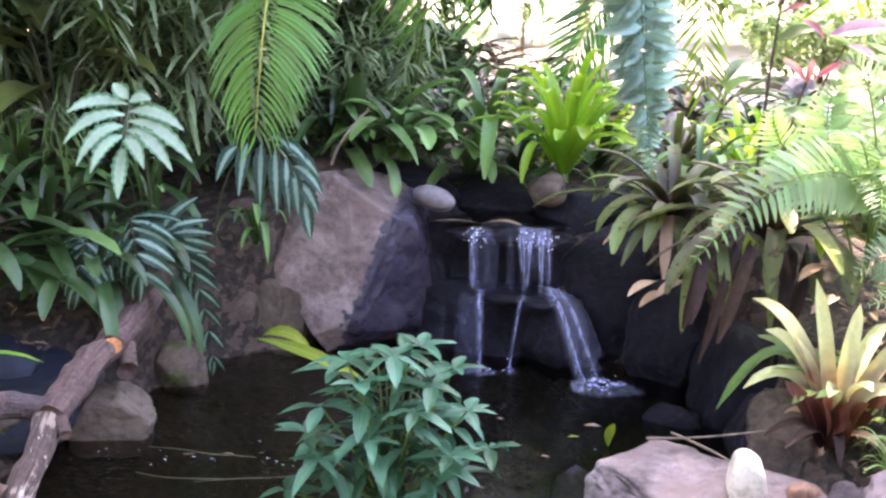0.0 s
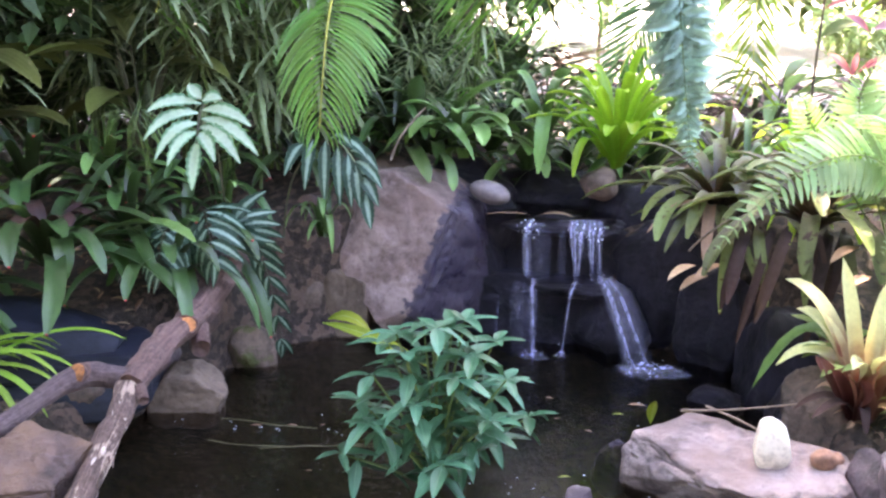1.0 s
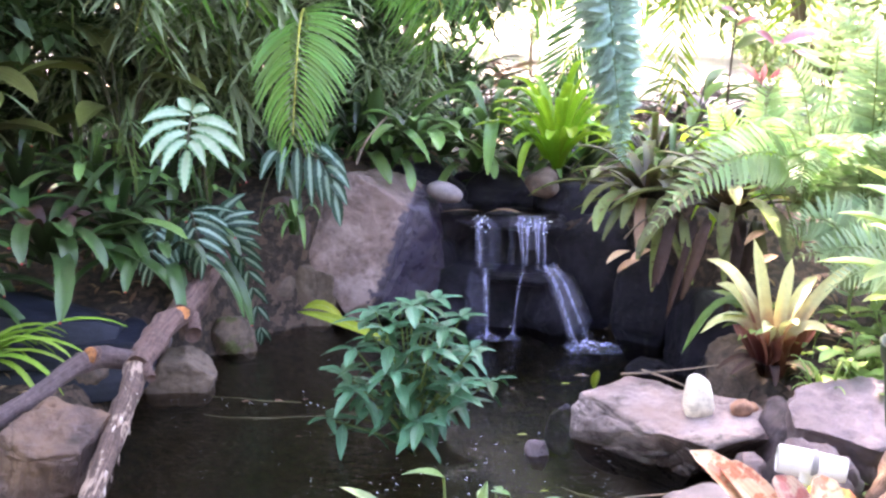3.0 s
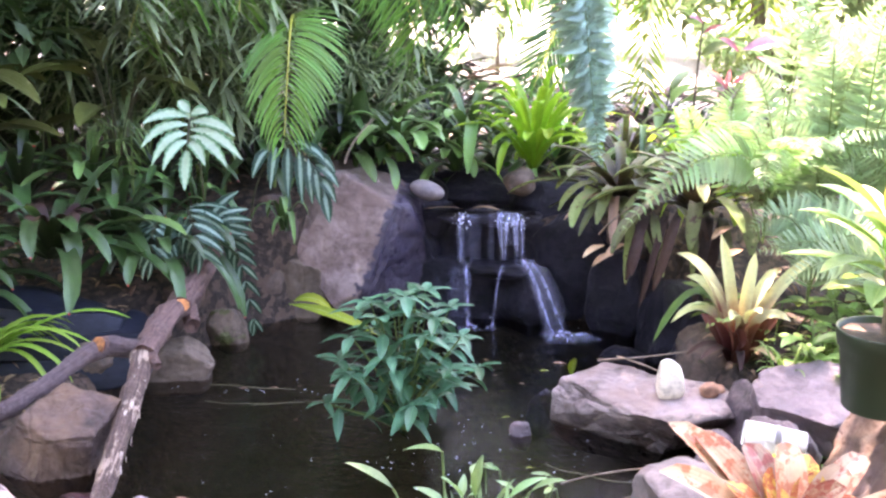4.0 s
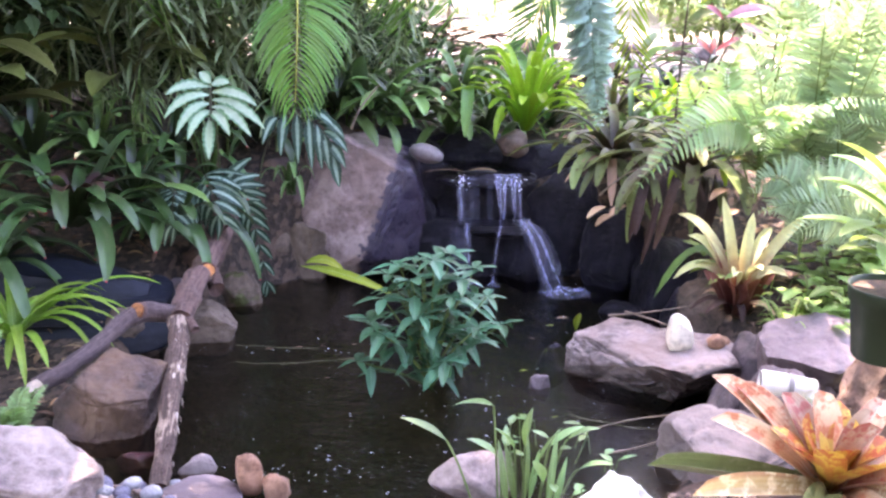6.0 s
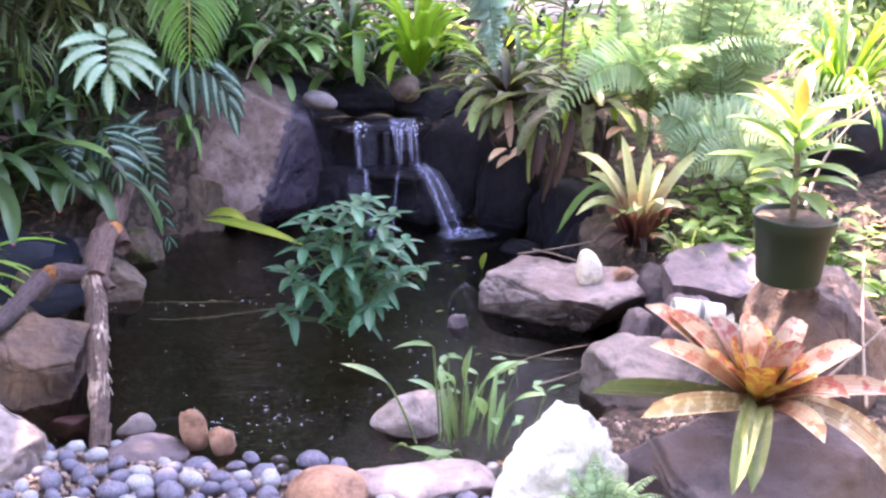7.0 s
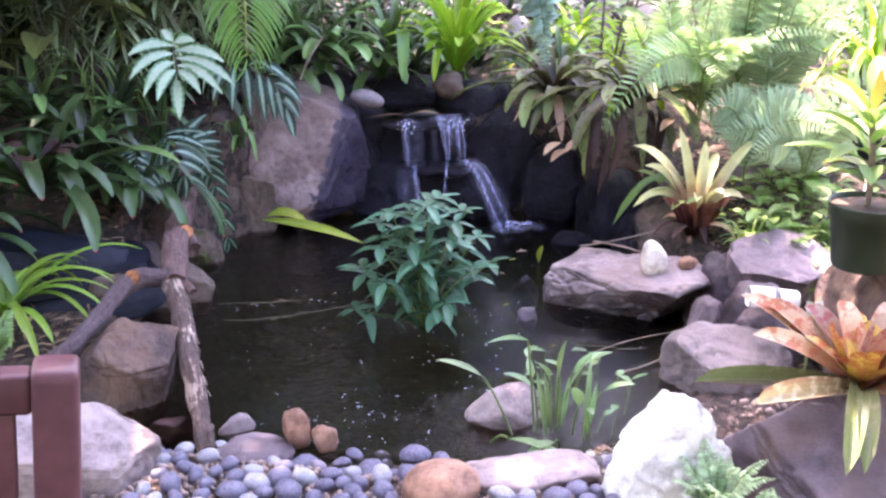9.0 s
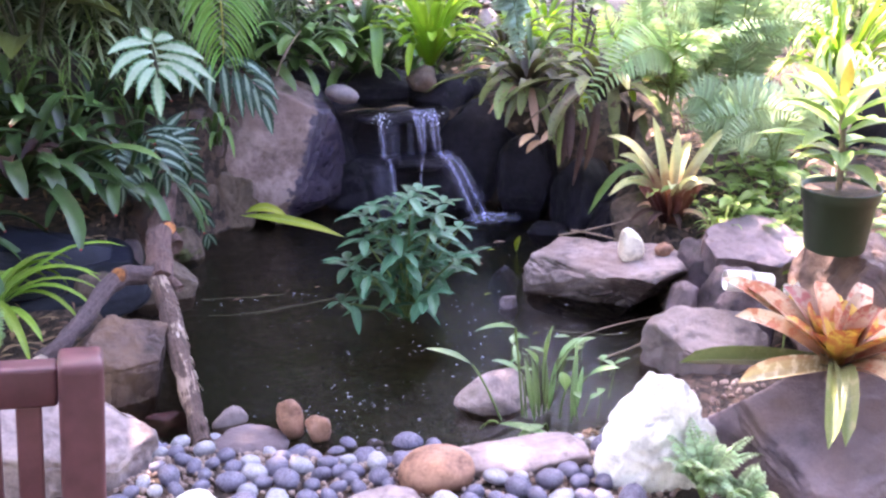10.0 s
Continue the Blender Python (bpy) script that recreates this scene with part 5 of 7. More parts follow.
# silver-striped ferns on the left bank
silver_leaflet = unit_leaflet("silver_fern", 0.34, 0.30, n=14, wavy=0.04, fold=0.1, sweep=0.34, scallop=0.10)
f = thing("silver_fern", (-1.08, 0.32, 0.45), "silver-striped fern with pale drooping leaflets", "fern", "silver ferns")
pale = part("frond", tube(bmesh.new(), [q - f.location for q in bez((-1.08, 0.32, 0.45), (-1.10, 0.30, 0.95), (-1.06, 0.10, 1.10), (-1.036, -0.01, 0.87), 24)], [0.004] * 25, 6), M["dark_stem"], f)
for z0, tip, lift in ((1.0, (-1.090, 0.06, 1.045), 0.005), (0.995, (-0.972, 0.05, 1.005), 0.015), (0.985, (-1.215, 0.02, 0.958), 0.045), (0.965, (-0.865, 0.02, 0.925), 0.05), (0.955, (-1.215, -0.01, 0.872), 0.07),
                      (0.94, (-0.828, -0.02, 0.842), 0.07), (0.925, (-1.165, -0.04, 0.815), 0.075), (0.915, (-0.876, -0.05, 0.818), 0.07), (0.90, (-1.115, -0.06, 0.800), 0.06), (0.895, (-0.955, -0.06, 0.822), 0.06), (0.885, (-1.040, -0.05, 0.728), 0.01)):
    a = V((-1.045 + 0.06 * (0.89 - z0), 0.02 + 0.5 * (z0 - 0.88), z0)) - f.location
    e = V(tip) - f.location
    pts = arc(a, a.lerp(e, 0.55) + V((0, -0.01, lift)), e, 16)
    ws = [w * (1 + (0.12 if k % 2 else -0.12)) for k, w in enumerate(lance_widths(0.050, 16, 0.42))]
    part("leaflet", ribbon(bmesh.new(), pts, ws, (0, -0.75, 0.65), 0.14, 0.03, z0 * 40), M["pale_fern"], pale)
f = thing("silver_fern", (-1.0, 0.66, 0.42), "dark silver-striped fern arching over the boulder", "fern", "silver ferns")
dark = part("frond", tube(bmesh.new(), [q - f.location for q in bez((-1.0, 0.66, 0.42), (-0.99, 0.66, 0.86), (-0.70, 0.60, 0.90), (-0.63, 0.56, 0.58), 24)], [0.004] * 25, 6), M["dark_stem"], f)
for a, tip, lift in (((-0.90, 0.62, 0.79), (-0.972, 0.55, 0.650), 0.05), ((-0.86, 0.61, 0.81), (-0.882, 0.54, 0.590), 0.05), ((-0.81, 0.60, 0.81), (-0.797, 0.53, 0.552), 0.05), ((-0.76, 0.59, 0.80), (-0.735, 0.53, 0.530), 0.045),
                     ((-0.72, 0.58, 0.77), (-0.690, 0.53, 0.535), 0.04), ((-0.69, 0.57, 0.73), (-0.655, 0.52, 0.545), 0.03), ((-0.80, 0.62, 0.81), (-0.700, 0.56, 0.795), 0.06), ((-0.76, 0.61, 0.80), (-0.640, 0.55, 0.760), 0.06),
                     ((-0.72, 0.59, 0.775), (-0.595, 0.54, 0.715), 0.06), ((-0.695, 0.58, 0.74), (-0.580, 0.53, 0.655), 0.055), ((-0.675, 0.57, 0.69), (-0.590, 0.52, 0.590), 0.045), ((-0.65, 0.56, 0.64), (-0.618, 0.52, 0.505), 0.01)):
    a, e = V(a) - f.location, V(a).lerp(V(tip), 0.82 if tip[2] < 0.66 and tip[0] < -0.65 else 1.0) - f.location
    pts = arc(a, a.lerp(e, 0.5) + V((0.0, -0.01, lift)), e, 16)
    ws = [w * (1 + (0.10 if k % 2 else -0.10)) for k, w in enumerate(lance_widths(0.050, 16, 0.42))]
    part("leaflet", ribbon(bmesh.new(), pts, ws, (0.1, -0.85, 0.45), 0.14, 0.03, tip[0] * 40), M["silver_fern"], dark)
f = thing("silver_fern", (-1.16, 0.42, 0.34), "dark silver-striped fern hanging down to the water", "fern", "silver ferns")
frond(f, bez((-1.16, 0.42, 0.34), (-1.12, 0.36, 0.66), (-0.98, 0.38, 0.60), (-0.925, 0.41, 0.09), 20), 11, 0.145, silver_leaflet, "dark_stem", up=(0, -1, 0.25), lean=(0.75, 1.25), droop=0.05, profile=lambda u: 1.0 - 0.45 * u, bare=0.36, terminal=0.07)
frond(f, bez((-1.16, 0.42, 0.34), (-1.18, 0.30, 0.68), (-1.12, 0.2, 0.66), (-1.06, 0.14, 0.46), 16), 6, 0.17, silver_leaflet, "dark_stem", up=(0, -0.8, 0.5), lean=(0.25, 0.6), droop=0.3, profile=lambda u: 1.0 - 0.4 * u, bare=0.52, terminal=0.09)
frond(f, bez((-1.16, 0.42, 0.34), (-1.25, 0.3, 0.60), (-1.26, 0.16, 0.60), (-1.22, 0.06, 0.44), 16), 6, 0.16, silver_leaflet, "dark_stem", up=(0, -0.8, 0.5), lean=(0.25, 0.6), droop=0.3, profile=lambda u: 1.0 - 0.4 * u, bare=0.5, terminal=0.08)

# the hanging palm leaf
palm_leaflet = unit_leaflet("palm", 0.078, 0.26, n=10, fold=0.25, peak=0.4, sweep=0.52)
palm = thing("palm", (-0.95, 1.25, 0.50), "young palm with a bright green leaf hanging over the boulder", "palm", "palms")
part("trunk", tube(bmesh.new(), [V((0.0, 0, 0)), V((0.02, -0.01, 0.5)), V((0.03, -0.03, 1.1))], [0.05, 0.04, 0.03], 10, 0.1), M["trunk"], palm)
frond(palm, bez((-0.92, 1.22, 1.26), (-0.86, 0.95, 1.42), (-0.775, 0.54, 1.42), (-0.80, 0.50, 0.87), 30), 36, 0.25, palm_leaflet, "rachis", up=(0, -1, 0.15), lean=(-0.30, 0.72), droop=0.12, profile=lambda u: 0.62 + 0.40 * math.sin(math.pi * (0.12 + 0.75 * u)) - 0.35 * u ** 3, bare=0.42, radius=0.008, jitter=0.05, terminal=0.12)
palm_joined = unit_leaflet("palm", 0.055, 0.30, n=4, fold=0.25, peak=0.4, sweep=0.3)
for tip, top in (((-1.6, 0.9, 1.25), 2.1), ((-0.30, 1.3, 1.28), 2.05), ((-1.25, 0.55, 1.5), 2.2), ((-0.6, 2.0, 1.5), 2.1), ((-0.12, 1.95, 1.22), 2.0), ((-0.35, 1.75, 1.05), 2.0), ((-1.35, 1.0, 1.30), 2.1), ((-1.05, 0.75, 1.36), 2.1)):
    a = V((-0.92, 1.22, 1.55))
    frond(palm, bez(a, a.lerp(V(tip), 0.3) + V((0, 0, 0.5)), a.lerp(V(tip), 0.8) + V((0, 0, 0.5)), tip, 18), 24, 0.30, palm_joined, "rachis", up=(0, -0.3, 1), lean=(0.3, 0.7), droop=0.9, bare=0.3, radius=0.007, split=False, jitter=0.25)

dark_leaflet = unit_leaflet("palm_dark", 0.05, 0.15, n=4, fold=0.25, peak=0.4)
for ctrl, tip, n in (((-0.50, 1.50, 1.86), (-0.35, 1.55, 1.36), 22), ((-0.42, 1.42, 1.88), (-0.20, 1.50, 1.42), 18)):
    frond(palm, bez((-0.92, 1.22, 1.55), (-0.80, 1.35, 1.86), ctrl, tip, 22), n, 0.24, dark_leaflet, "rachis", up=(0, -0.6, 0.6), lean=(0.8, 1.4), droop=0.9, bare=0.5, radius=0.006, split=False, jitter=0.25, label="dark drooping palm leaf")

seedling = thing("palm", (-1.44, 0.46, 0.45), "small palm seedling with thin yellow-green leaflets", "palm", "palms")
thin_leaflet = unit_leaflet("brom_mid", 0.07, 0.5, n=6, fold=0.2, peak=0.4, sweep=0.3)
for top, tip, length in (((-1.38, 0.34, 1.08), (-1.395, 0.26, 0.82), 0.13), ((-1.50, 0.46, 1.0), (-1.62, 0.36, 0.84), 0.10)):
    frond(seedling, bez((-1.44, 0.46, 0.45), (-1.43, 0.44, 0.9), top, tip, 18), 8, length, thin_leaflet, "stem", up=(0, -0.9, 0.4), lean=(0.3, 0.8), droop=0.6, bare=0.55, radius=0.004, jitter=0.12)

# sword ferns on the right bank
sword_leaflet = unit_leaflet("fern", 0.19, 0.12, n=5, wavy=0.05, fold=0.08, sweep=0.12)
mint_leaflet = unit_leaflet("mint_fern", 0.17, 0.12, n=4, wavy=0.05, fold=0.08, sweep=0.12)
f = thing("sword_fern", (1.10, 0.22, 0.55), "bright sword fern arching over the bank", "fern", "sword ferns")
frond(f, bez((1.10, 0.22, 0.55), (1.12, 0.05, 1.02), (0.78, -0.10, 1.02), (0.54, -0.21, 0.67), 26), 30, 0.128, sword_leaflet, "stem", up=(0.1, -0.75, 0.65), lean=(0.15, 0.4), droop=0.10, profile=full, bare=0.26, radius=0.004, jitter=0.05)
frond(f, bez((1.10, 0.26, 0.55), (0.98, 0.25, 0.90), (0.90, 0.30, 1.08), (1.00, 0.25, 1.14), 20), 26, 0.10, sword_leaflet, "stem", up=(0, -1, 0.1), lean=(0.17, 0.4), droop=0.1, profile=full, bare=0.2, jitter=0.05)
frond(f, bez((1.10, 0.26, 0.55), (0.95, 0.30, 0.80), (0.78, 0.30, 0.98), (0.80, 0.24, 1.06), 20), 24, 0.09, sword_leaflet, "stem", up=(0, -1, 0.1), lean=(0.17, 0.4), droop=0.1, profile=full, bare=0.25, jitter=0.05)
rr = random.Random(77)
for k in range(9):
    a = rr.uniform(-2.2, 1.2)
    tip = V((1.10 + 0.5 * math.cos(a), 0.22 + 0.5 * math.sin(a), rr.uniform(0.62, 1.05)))
    frond(f, bez((1.10, 0.22, 0.55), (1.10, 0.22, 1.0), V((1.10, 0.22, 1.12)).lerp(tip, 0.6), tip, 18), 26, 0.10, sword_leaflet, "stem", up=(0, -0.3, 1), lean=(0.18, 0.42), droop=0.25, profile=full, bare=0.2, split=False)
for at, seed, count, hi in (((1.50, 0.45, 0.60), 78, 14, 0.62), ((1.42, -0.15, 0.36), 80, 10, 0.42), ((1.22, -0.02, 0.38), 83, 9, 0.36), ((1.30, 0.55, 0.50), 85, 10, 0.45), ((1.75, 1.0, 0.62), 82, 12, 0.75)):
    rr = random.Random(seed)
    f = thing("sword_fern", at, "pale green sunlit sword fern on the bank", "fern", "sword ferns")
    for k in range(count):
        a = rr.uniform(0, 6.283)
        h, r = hi * rr.uniform(0.6, 1.25), rr.uniform(0.2, 0.5)
        c = V(at)
        tip = c + V((r * math.cos(a), r * math.sin(a) - 0.05, h * rr.uniform(0.45, 1.0)))
        frond(f, bez(c, c + V((0, 0, h * 0.8)), c.lerp(tip, 0.5) + V((0, 0, h * 0.6)), tip, 18), 26, 0.12, mint_leaflet, "stem", up=(0, -1, 0.3), lean=(0.18, 0.42), droop=0.15, profile=full, bare=0.15, split=False)

# the hanging blue-green fern
curly = unit_leaflet("blue_fern", 0.30, 0.65, n=5, wavy=0.35, fold=0.3)
f = thing("hanging_fern", (0.42, 0.60, 1.95), "blue-green curly fern frond hanging from a tree", "fern")
for dx, dy, s in ((0, 0, 1.0), (0.015, 0.02, 0.9), (-0.015, 0.015, 0.8)):
    frond(f, bez((0.42, 0.60, 1.95), (0.33 + dx, 0.48, 1.85), (0.42 + dx, 0.45 + dy, 1.28), (0.487 + dx * 0.5, 0.44 + dy, 0.80), 26), 66, 0.105 * s, curly, "stem", up=(0.1, -1, 0.1), lean=(0.1, 0.5), droop=0.1, profile=lambda u: 0.6 + 0.6 * math.sin(math.pi * (0.1 + 0.75 * u)) - 0.75 * max(0, u - 0.72) / 0.28, bare=0.15, jitter=0.55, split=(dx == 0))

# palm leaves behind it, in the sun
lit_leaflet = unit_leaflet("palm_lit", 0.05, 0.35, n=4, fold=0.25, peak=0.4)
p2 = thing("palm", (1.75, 3.1, 0.55), "sunlit yellow-green palm behind the pond", "palm", "palms")
part("trunk", tube(bmesh.new(), [V((1.5, 0.2, 0)), V((1.35, 0.1, 0.8)), V((0.7, 0.05, 1.3)), V((0.0, 0, 1.5))], [0.05, 0.045, 0.04, 0.035], 10, 0.1), M["trunk"], p2)
for tip, mat in (((0.25, 1.75, 1.05), palm_joined), ((1.4, 2.0, 1.4), lit_leaflet), ((0.0, 2.3, 1.45), palm_joined)):
    a = V((1.75, 3.1, 2.0))
    frond(p2, bez(a, a.lerp(V(tip), 0.3) + V((0, 0, 0.5)), a.lerp(V(tip), 0.85) + V((0, 0, 0.45)), tip, 18), 26, 0.34, mat, "rachis", up=(0, -0.6, 0.8), lean=(0.3, 0.7), droop=1.0, bare=0.25, radius=0.009, split=False, jitter=0.35)

# palm leaves hanging down behind the lime bromeliad
wide_leaflet = unit_leaflet("palm_dark", 0.075, 0.12, n=5, fold=0.25, peak=0.4)
frond(p2, bez((1.75, 3.1, 2.0), (1.2, 2.5, 2.75), (0.46, 1.62, 1.85), (0.21, 1.5, 1.02), 30), 50, 0.36, wide_leaflet, "rachis", up=(0.25, -1, 0.2), lean=(0.9, 1.5), droop=0.15, profile=lambda u: 1.0 - 0.45 * u, bare=0.35, radius=0.009, split=False, jitter=0.10, label="dark green hanging palm leaf")
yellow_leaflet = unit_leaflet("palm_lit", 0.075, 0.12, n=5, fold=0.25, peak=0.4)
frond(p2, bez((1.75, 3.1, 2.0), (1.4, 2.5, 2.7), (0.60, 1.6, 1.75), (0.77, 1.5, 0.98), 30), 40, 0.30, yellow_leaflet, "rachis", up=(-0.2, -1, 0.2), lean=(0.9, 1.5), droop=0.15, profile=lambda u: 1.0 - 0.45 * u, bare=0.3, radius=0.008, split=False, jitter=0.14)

# tall sunlit fronds beside the potted plant
for at, seed, count in (((1.36, 0.42, 0.52), 601, 9), ((1.46, 0.34, 0.48), 602, 8), ((1.18, 0.45, 0.56), 603, 6)):
    rr = random.Random(seed)
    f = thing("sword_fern", at, "tall pale green sword fern in the sun", "fern", "sword ferns")
    for k in range(count):
        c = V(at)
        tip = c + V((rr.uniform(-0.30, 0.34), rr.uniform(-0.45, 0.1), rr.uniform(0.30, 0.98)))
        h = tip.z - c.z
        frond(f, bez(c, c + V((0, 0, h * 0.7)), c.lerp(tip, 0.6) + V((0, 0, h * 0.55)), tip, 20), 28, 0.105, mint_leaflet, "stem", up=(rr.uniform(-0.4, 0.4), -1, 0.3), lean=(0.1, 0.4), droop=0.12, profile=full, bare=0.12, split=(k < 3), jitter=0.08)

# ---- leafy plants ----
def leaf_between(a, b, width, up=(0, 0, 1), n=6, sag=0.0, peak=0.4, fold=0.2):
    a, b = V(a), V(b)
    return ribbon(bmesh.new(), arc(a, a.lerp(b, 0.5) + V((0, 0, sag)), b, n), lance_widths(width, n, peak), up, fold)


def water_shrub():
    c = V((-0.175, -0.43, -0.02))
    s = thing("water_shrub", c, "leafy blue-green shrub growing out of the pond", "shrub")
    mesh = [unit_leaflet("shrub", w, curl, "leaf", 6, 0.04, 0.38, 0.16) for w, curl in ((0.36, 0.25), (0.32, 0.4), (0.40, 0.15))]
    rr = random.Random(31)
    for i in range(26):
        a = i * 2.39996
        k = (i + 0.5) / 26
        rad = 0.26 * math.sqrt(k)
        top = V((rad * math.cos(a) * 1.05, rad * math.sin(a) * 0.8, 0.52 - 0.38 * k ** 1.2 + rr.uniform(-0.03, 0.03)))
        pts = bez((0, 0, 0.0), (top.x * 0.2, top.y * 0.2, top.z * 0.5), (top.x * 0.75, top.y * 0.75, top.z * 0.8), top, 10)
        part("stem", tube(bmesh.new(), pts, [0.006 - 0.0004 * j for j in range(11)], 6), M["stem"], s)
        for j in range(4):
            q = pts[10 - j * 2] if j else pts[10]
            turn = rr.uniform(0, 6.28)
            count = 5 if j == 0 else 2
            for m in range(count):
                th = turn + m * 6.283 / count
                el = rr.uniform(-0.35, 0.35) - (0.1 if j else -0.1)
                d = V((math.cos(th) * math.cos(el), math.sin(th) * math.cos(el), math.sin(el)))
                z = (V((0, 0, 1)) - d * d.z).normalized()
                size = rr.uniform(0.085, 0.13) * (0.85 if j == 0 else 1)
                mat = Matrix((d, z.cross(d), z)).transposed().to_4x4()
                part("leaf", rr.choice(mesh), None, s, m=Matrix.Translation(q) @ mat @ Matrix.Diagonal((size, size, size, 1)))


water_shrub()


def pond_plant():
    c = V((0.12, -1.20, -0.05))
    s = thing("water_plant", c, "slender water plants with lance leaves in the shallows", "water plant")
    spec = [((0.05, -1.27, 0.0), (0.03, -1.24, 0.29), (-0.04, -1.20, 0.27)), ((-0.02, -1.28, 0.0), (-0.10, -1.22, 0.17), (-0.19, -1.19, 0.20)),
            ((0.06, -1.28, 0.0), (0.05, -1.26, 0.14), (0.0, -1.25, 0.165)), ((0.10, -1.28, 0.0), (0.09, -1.28, 0.18), (0.06, -1.30, 0.22)),
            ((0.12, -1.26, 0.0), (0.12, -1.27, 0.18), (0.13, -1.28, 0.26)), ((0.14, -1.24, 0.0), (0.16, -1.24, 0.12), (0.20, -1.26, 0.20)),
            ((0.18, -1.15, 0.0), (0.20, -1.14, 0.12), (0.26, -1.12, 0.15)), ((0.22, -1.08, 0.0), (0.26, -1.05, 0.10), (0.31, -1.05, 0.12)),
            ((0.10, -1.38, 0.0), (0.07, -1.44, 0.06), (0.02, -1.46, 0.05)), ((-0.10, -1.35, 0.02), (-0.06, -1.40, 0.06), (0.05, -1.48, 0.05)),
            ((0.16, -1.30, 0.0), (0.17, -1.32, 0.1), (0.15, -1.36, 0.16)), ((0.24, -1.2, 0.0), (0.28, -1.2, 0.08), (0.33, -1.22, 0.10))]
    for i, (a, b, e) in enumerate(spec):
        a, b, e = V(a), V(b), V(e)
        part("stem", tube(bmesh.new(), [q - c for q in arc(a, a.lerp(b, 0.6) + V((0, 0, 0.03)), b, 8)], [0.0035] * 9, 6), M["stem"], s)
        part("leaf", leaf_between(b - c, e - c + (e - b).normalized() * 0.05, 0.038, sag=0.015), M["water_leaf"], s)
    rr = random.Random(6)
    for i in range(18):
        x, y = rr.uniform(0.06, 0.42), rr.uniform(-1.38, -0.85)
        h = rr.uniform(0.03, 0.13)
        a = V((x, y, 0.0)) - c
        b = a + V((rr.uniform(-0.03, 0.03), rr.uniform(-0.03, 0.03), h))
        part("stem", tube(bmesh.new(), arc(a, a.lerp(b, 0.5), b, 4), [0.002] * 5, 5), M["stem"], s)
        th = rr.uniform(0, 6.28)
        part("leaf", leaf_between(b, b + V((math.cos(th), math.sin(th), rr.uniform(-0.3, 0.6))) * rr.uniform(0.035, 0.075), 0.026), M["water_leaf"], s)
    for i in range(6):
        a = V((0.10 + 0.02 * (i % 5) + rr.uniform(-0.03, 0.03), -1.30 + rr.uniform(-0.06, 0.06), 0.0)) - c
        e = a + V((rr.uniform(-0.05, 0.07), rr.uniform(-0.05, 0.05), rr.uniform(0.14, 0.27)))
        part("blade", leaf_between(a, e, 0.020, up=(0, -1, 0.1), sag=0.02), M["water_leaf"], s)


pond_plant()


def strap_clump(at, label, count, reach, width, rise, droop, mat, seed, az=(0, 6.283), name="strap_plant", blunt=0.0, category="plant"):
    rr = random.Random(seed)
    s = thing(name, at, label, category)
    for i in range(count):
        a = az[0] + (az[1] - az[0]) * rr.random()
        k = rr.uniform(0.6, 1.15)
        part("leaf", straps(bmesh.new(), (rr.uniform(-0.02, 0.02), rr.uniform(-0.02, 0.02), 0), a, rise * k * rr.uniform(0.5, 1.2), reach * k, width * rr.uniform(0.8, 1.15), droop * k * rr.uniform(0.6, 1.3), tip=0.4, blunt=blunt, start=0.005), M[mat], s)
    return s


s = strap_clump((-1.62, -0.55, 0.18), "bright green strap-leaved plant beside the driftwood", 30, 0.36, 0.030, 0.20, 0.16, "strap", 41)
leaf_to(s, (-1.6, -0.52, 0.2), (-1.4, -0.3, 0.40), (-1.2, -0.22, 0.285), 0.028, "strap")
leaf_to(s, (-1.6, -0.55, 0.2), (-1.45, -0.55, 0.34), (-1.33, -0.60, 0.16), 0.026, "strap")
leaf_to(s, (-1.6, -0.55, 0.2), (-1.5, -0.4, 0.36), (-1.28, -0.38, 0.24), 0.028, "strap")
strap_clump((2.13, 0.60, 0.50), "fountain of bright green grass leaves", 90, 0.52, 0.030, 0.62, 0.26, "strap", 42, name="grass_clump", category="grass")
strap_clump((1.08, -0.42, 0.15), "fine green grass tuft beside the rocks", 40, 0.12, 0.008, 0.22, 0.05, "weed", 45, name="grass_tuft", category="grass")
strap_clump((1.20, -0.30, 0.18), "fine green grass tuft beside the rocks", 26, 0.12, 0.009, 0.18, 0.05, "weed", 46, name="grass_tuft", category="grass")
strap_clump((-1.20, 0.55, 0.48), "upright narrow green leaves behind the silver fern", 12, 0.12, 0.022, 0.42, 0.05, "brom_mid", 43)
strap_clump((-0.86, 0.72, 0.42), "narrow green leaves between the boulder and the fern", 8, 0.14, 0.028, 0.26, 0.18, "brom_mid", 44)


def fallen(at, tip, width, mat, label, name="fallen_leaf", sag=0.02, up=(0, 0, 1)):
    c = V(at)
    solid(name, leaf_between((0, 0, 0), V(tip) - c, width, up=up, sag=sag, fold=0.15, peak=0.45), M[mat], c, label, "leaf", "fallen leaves")


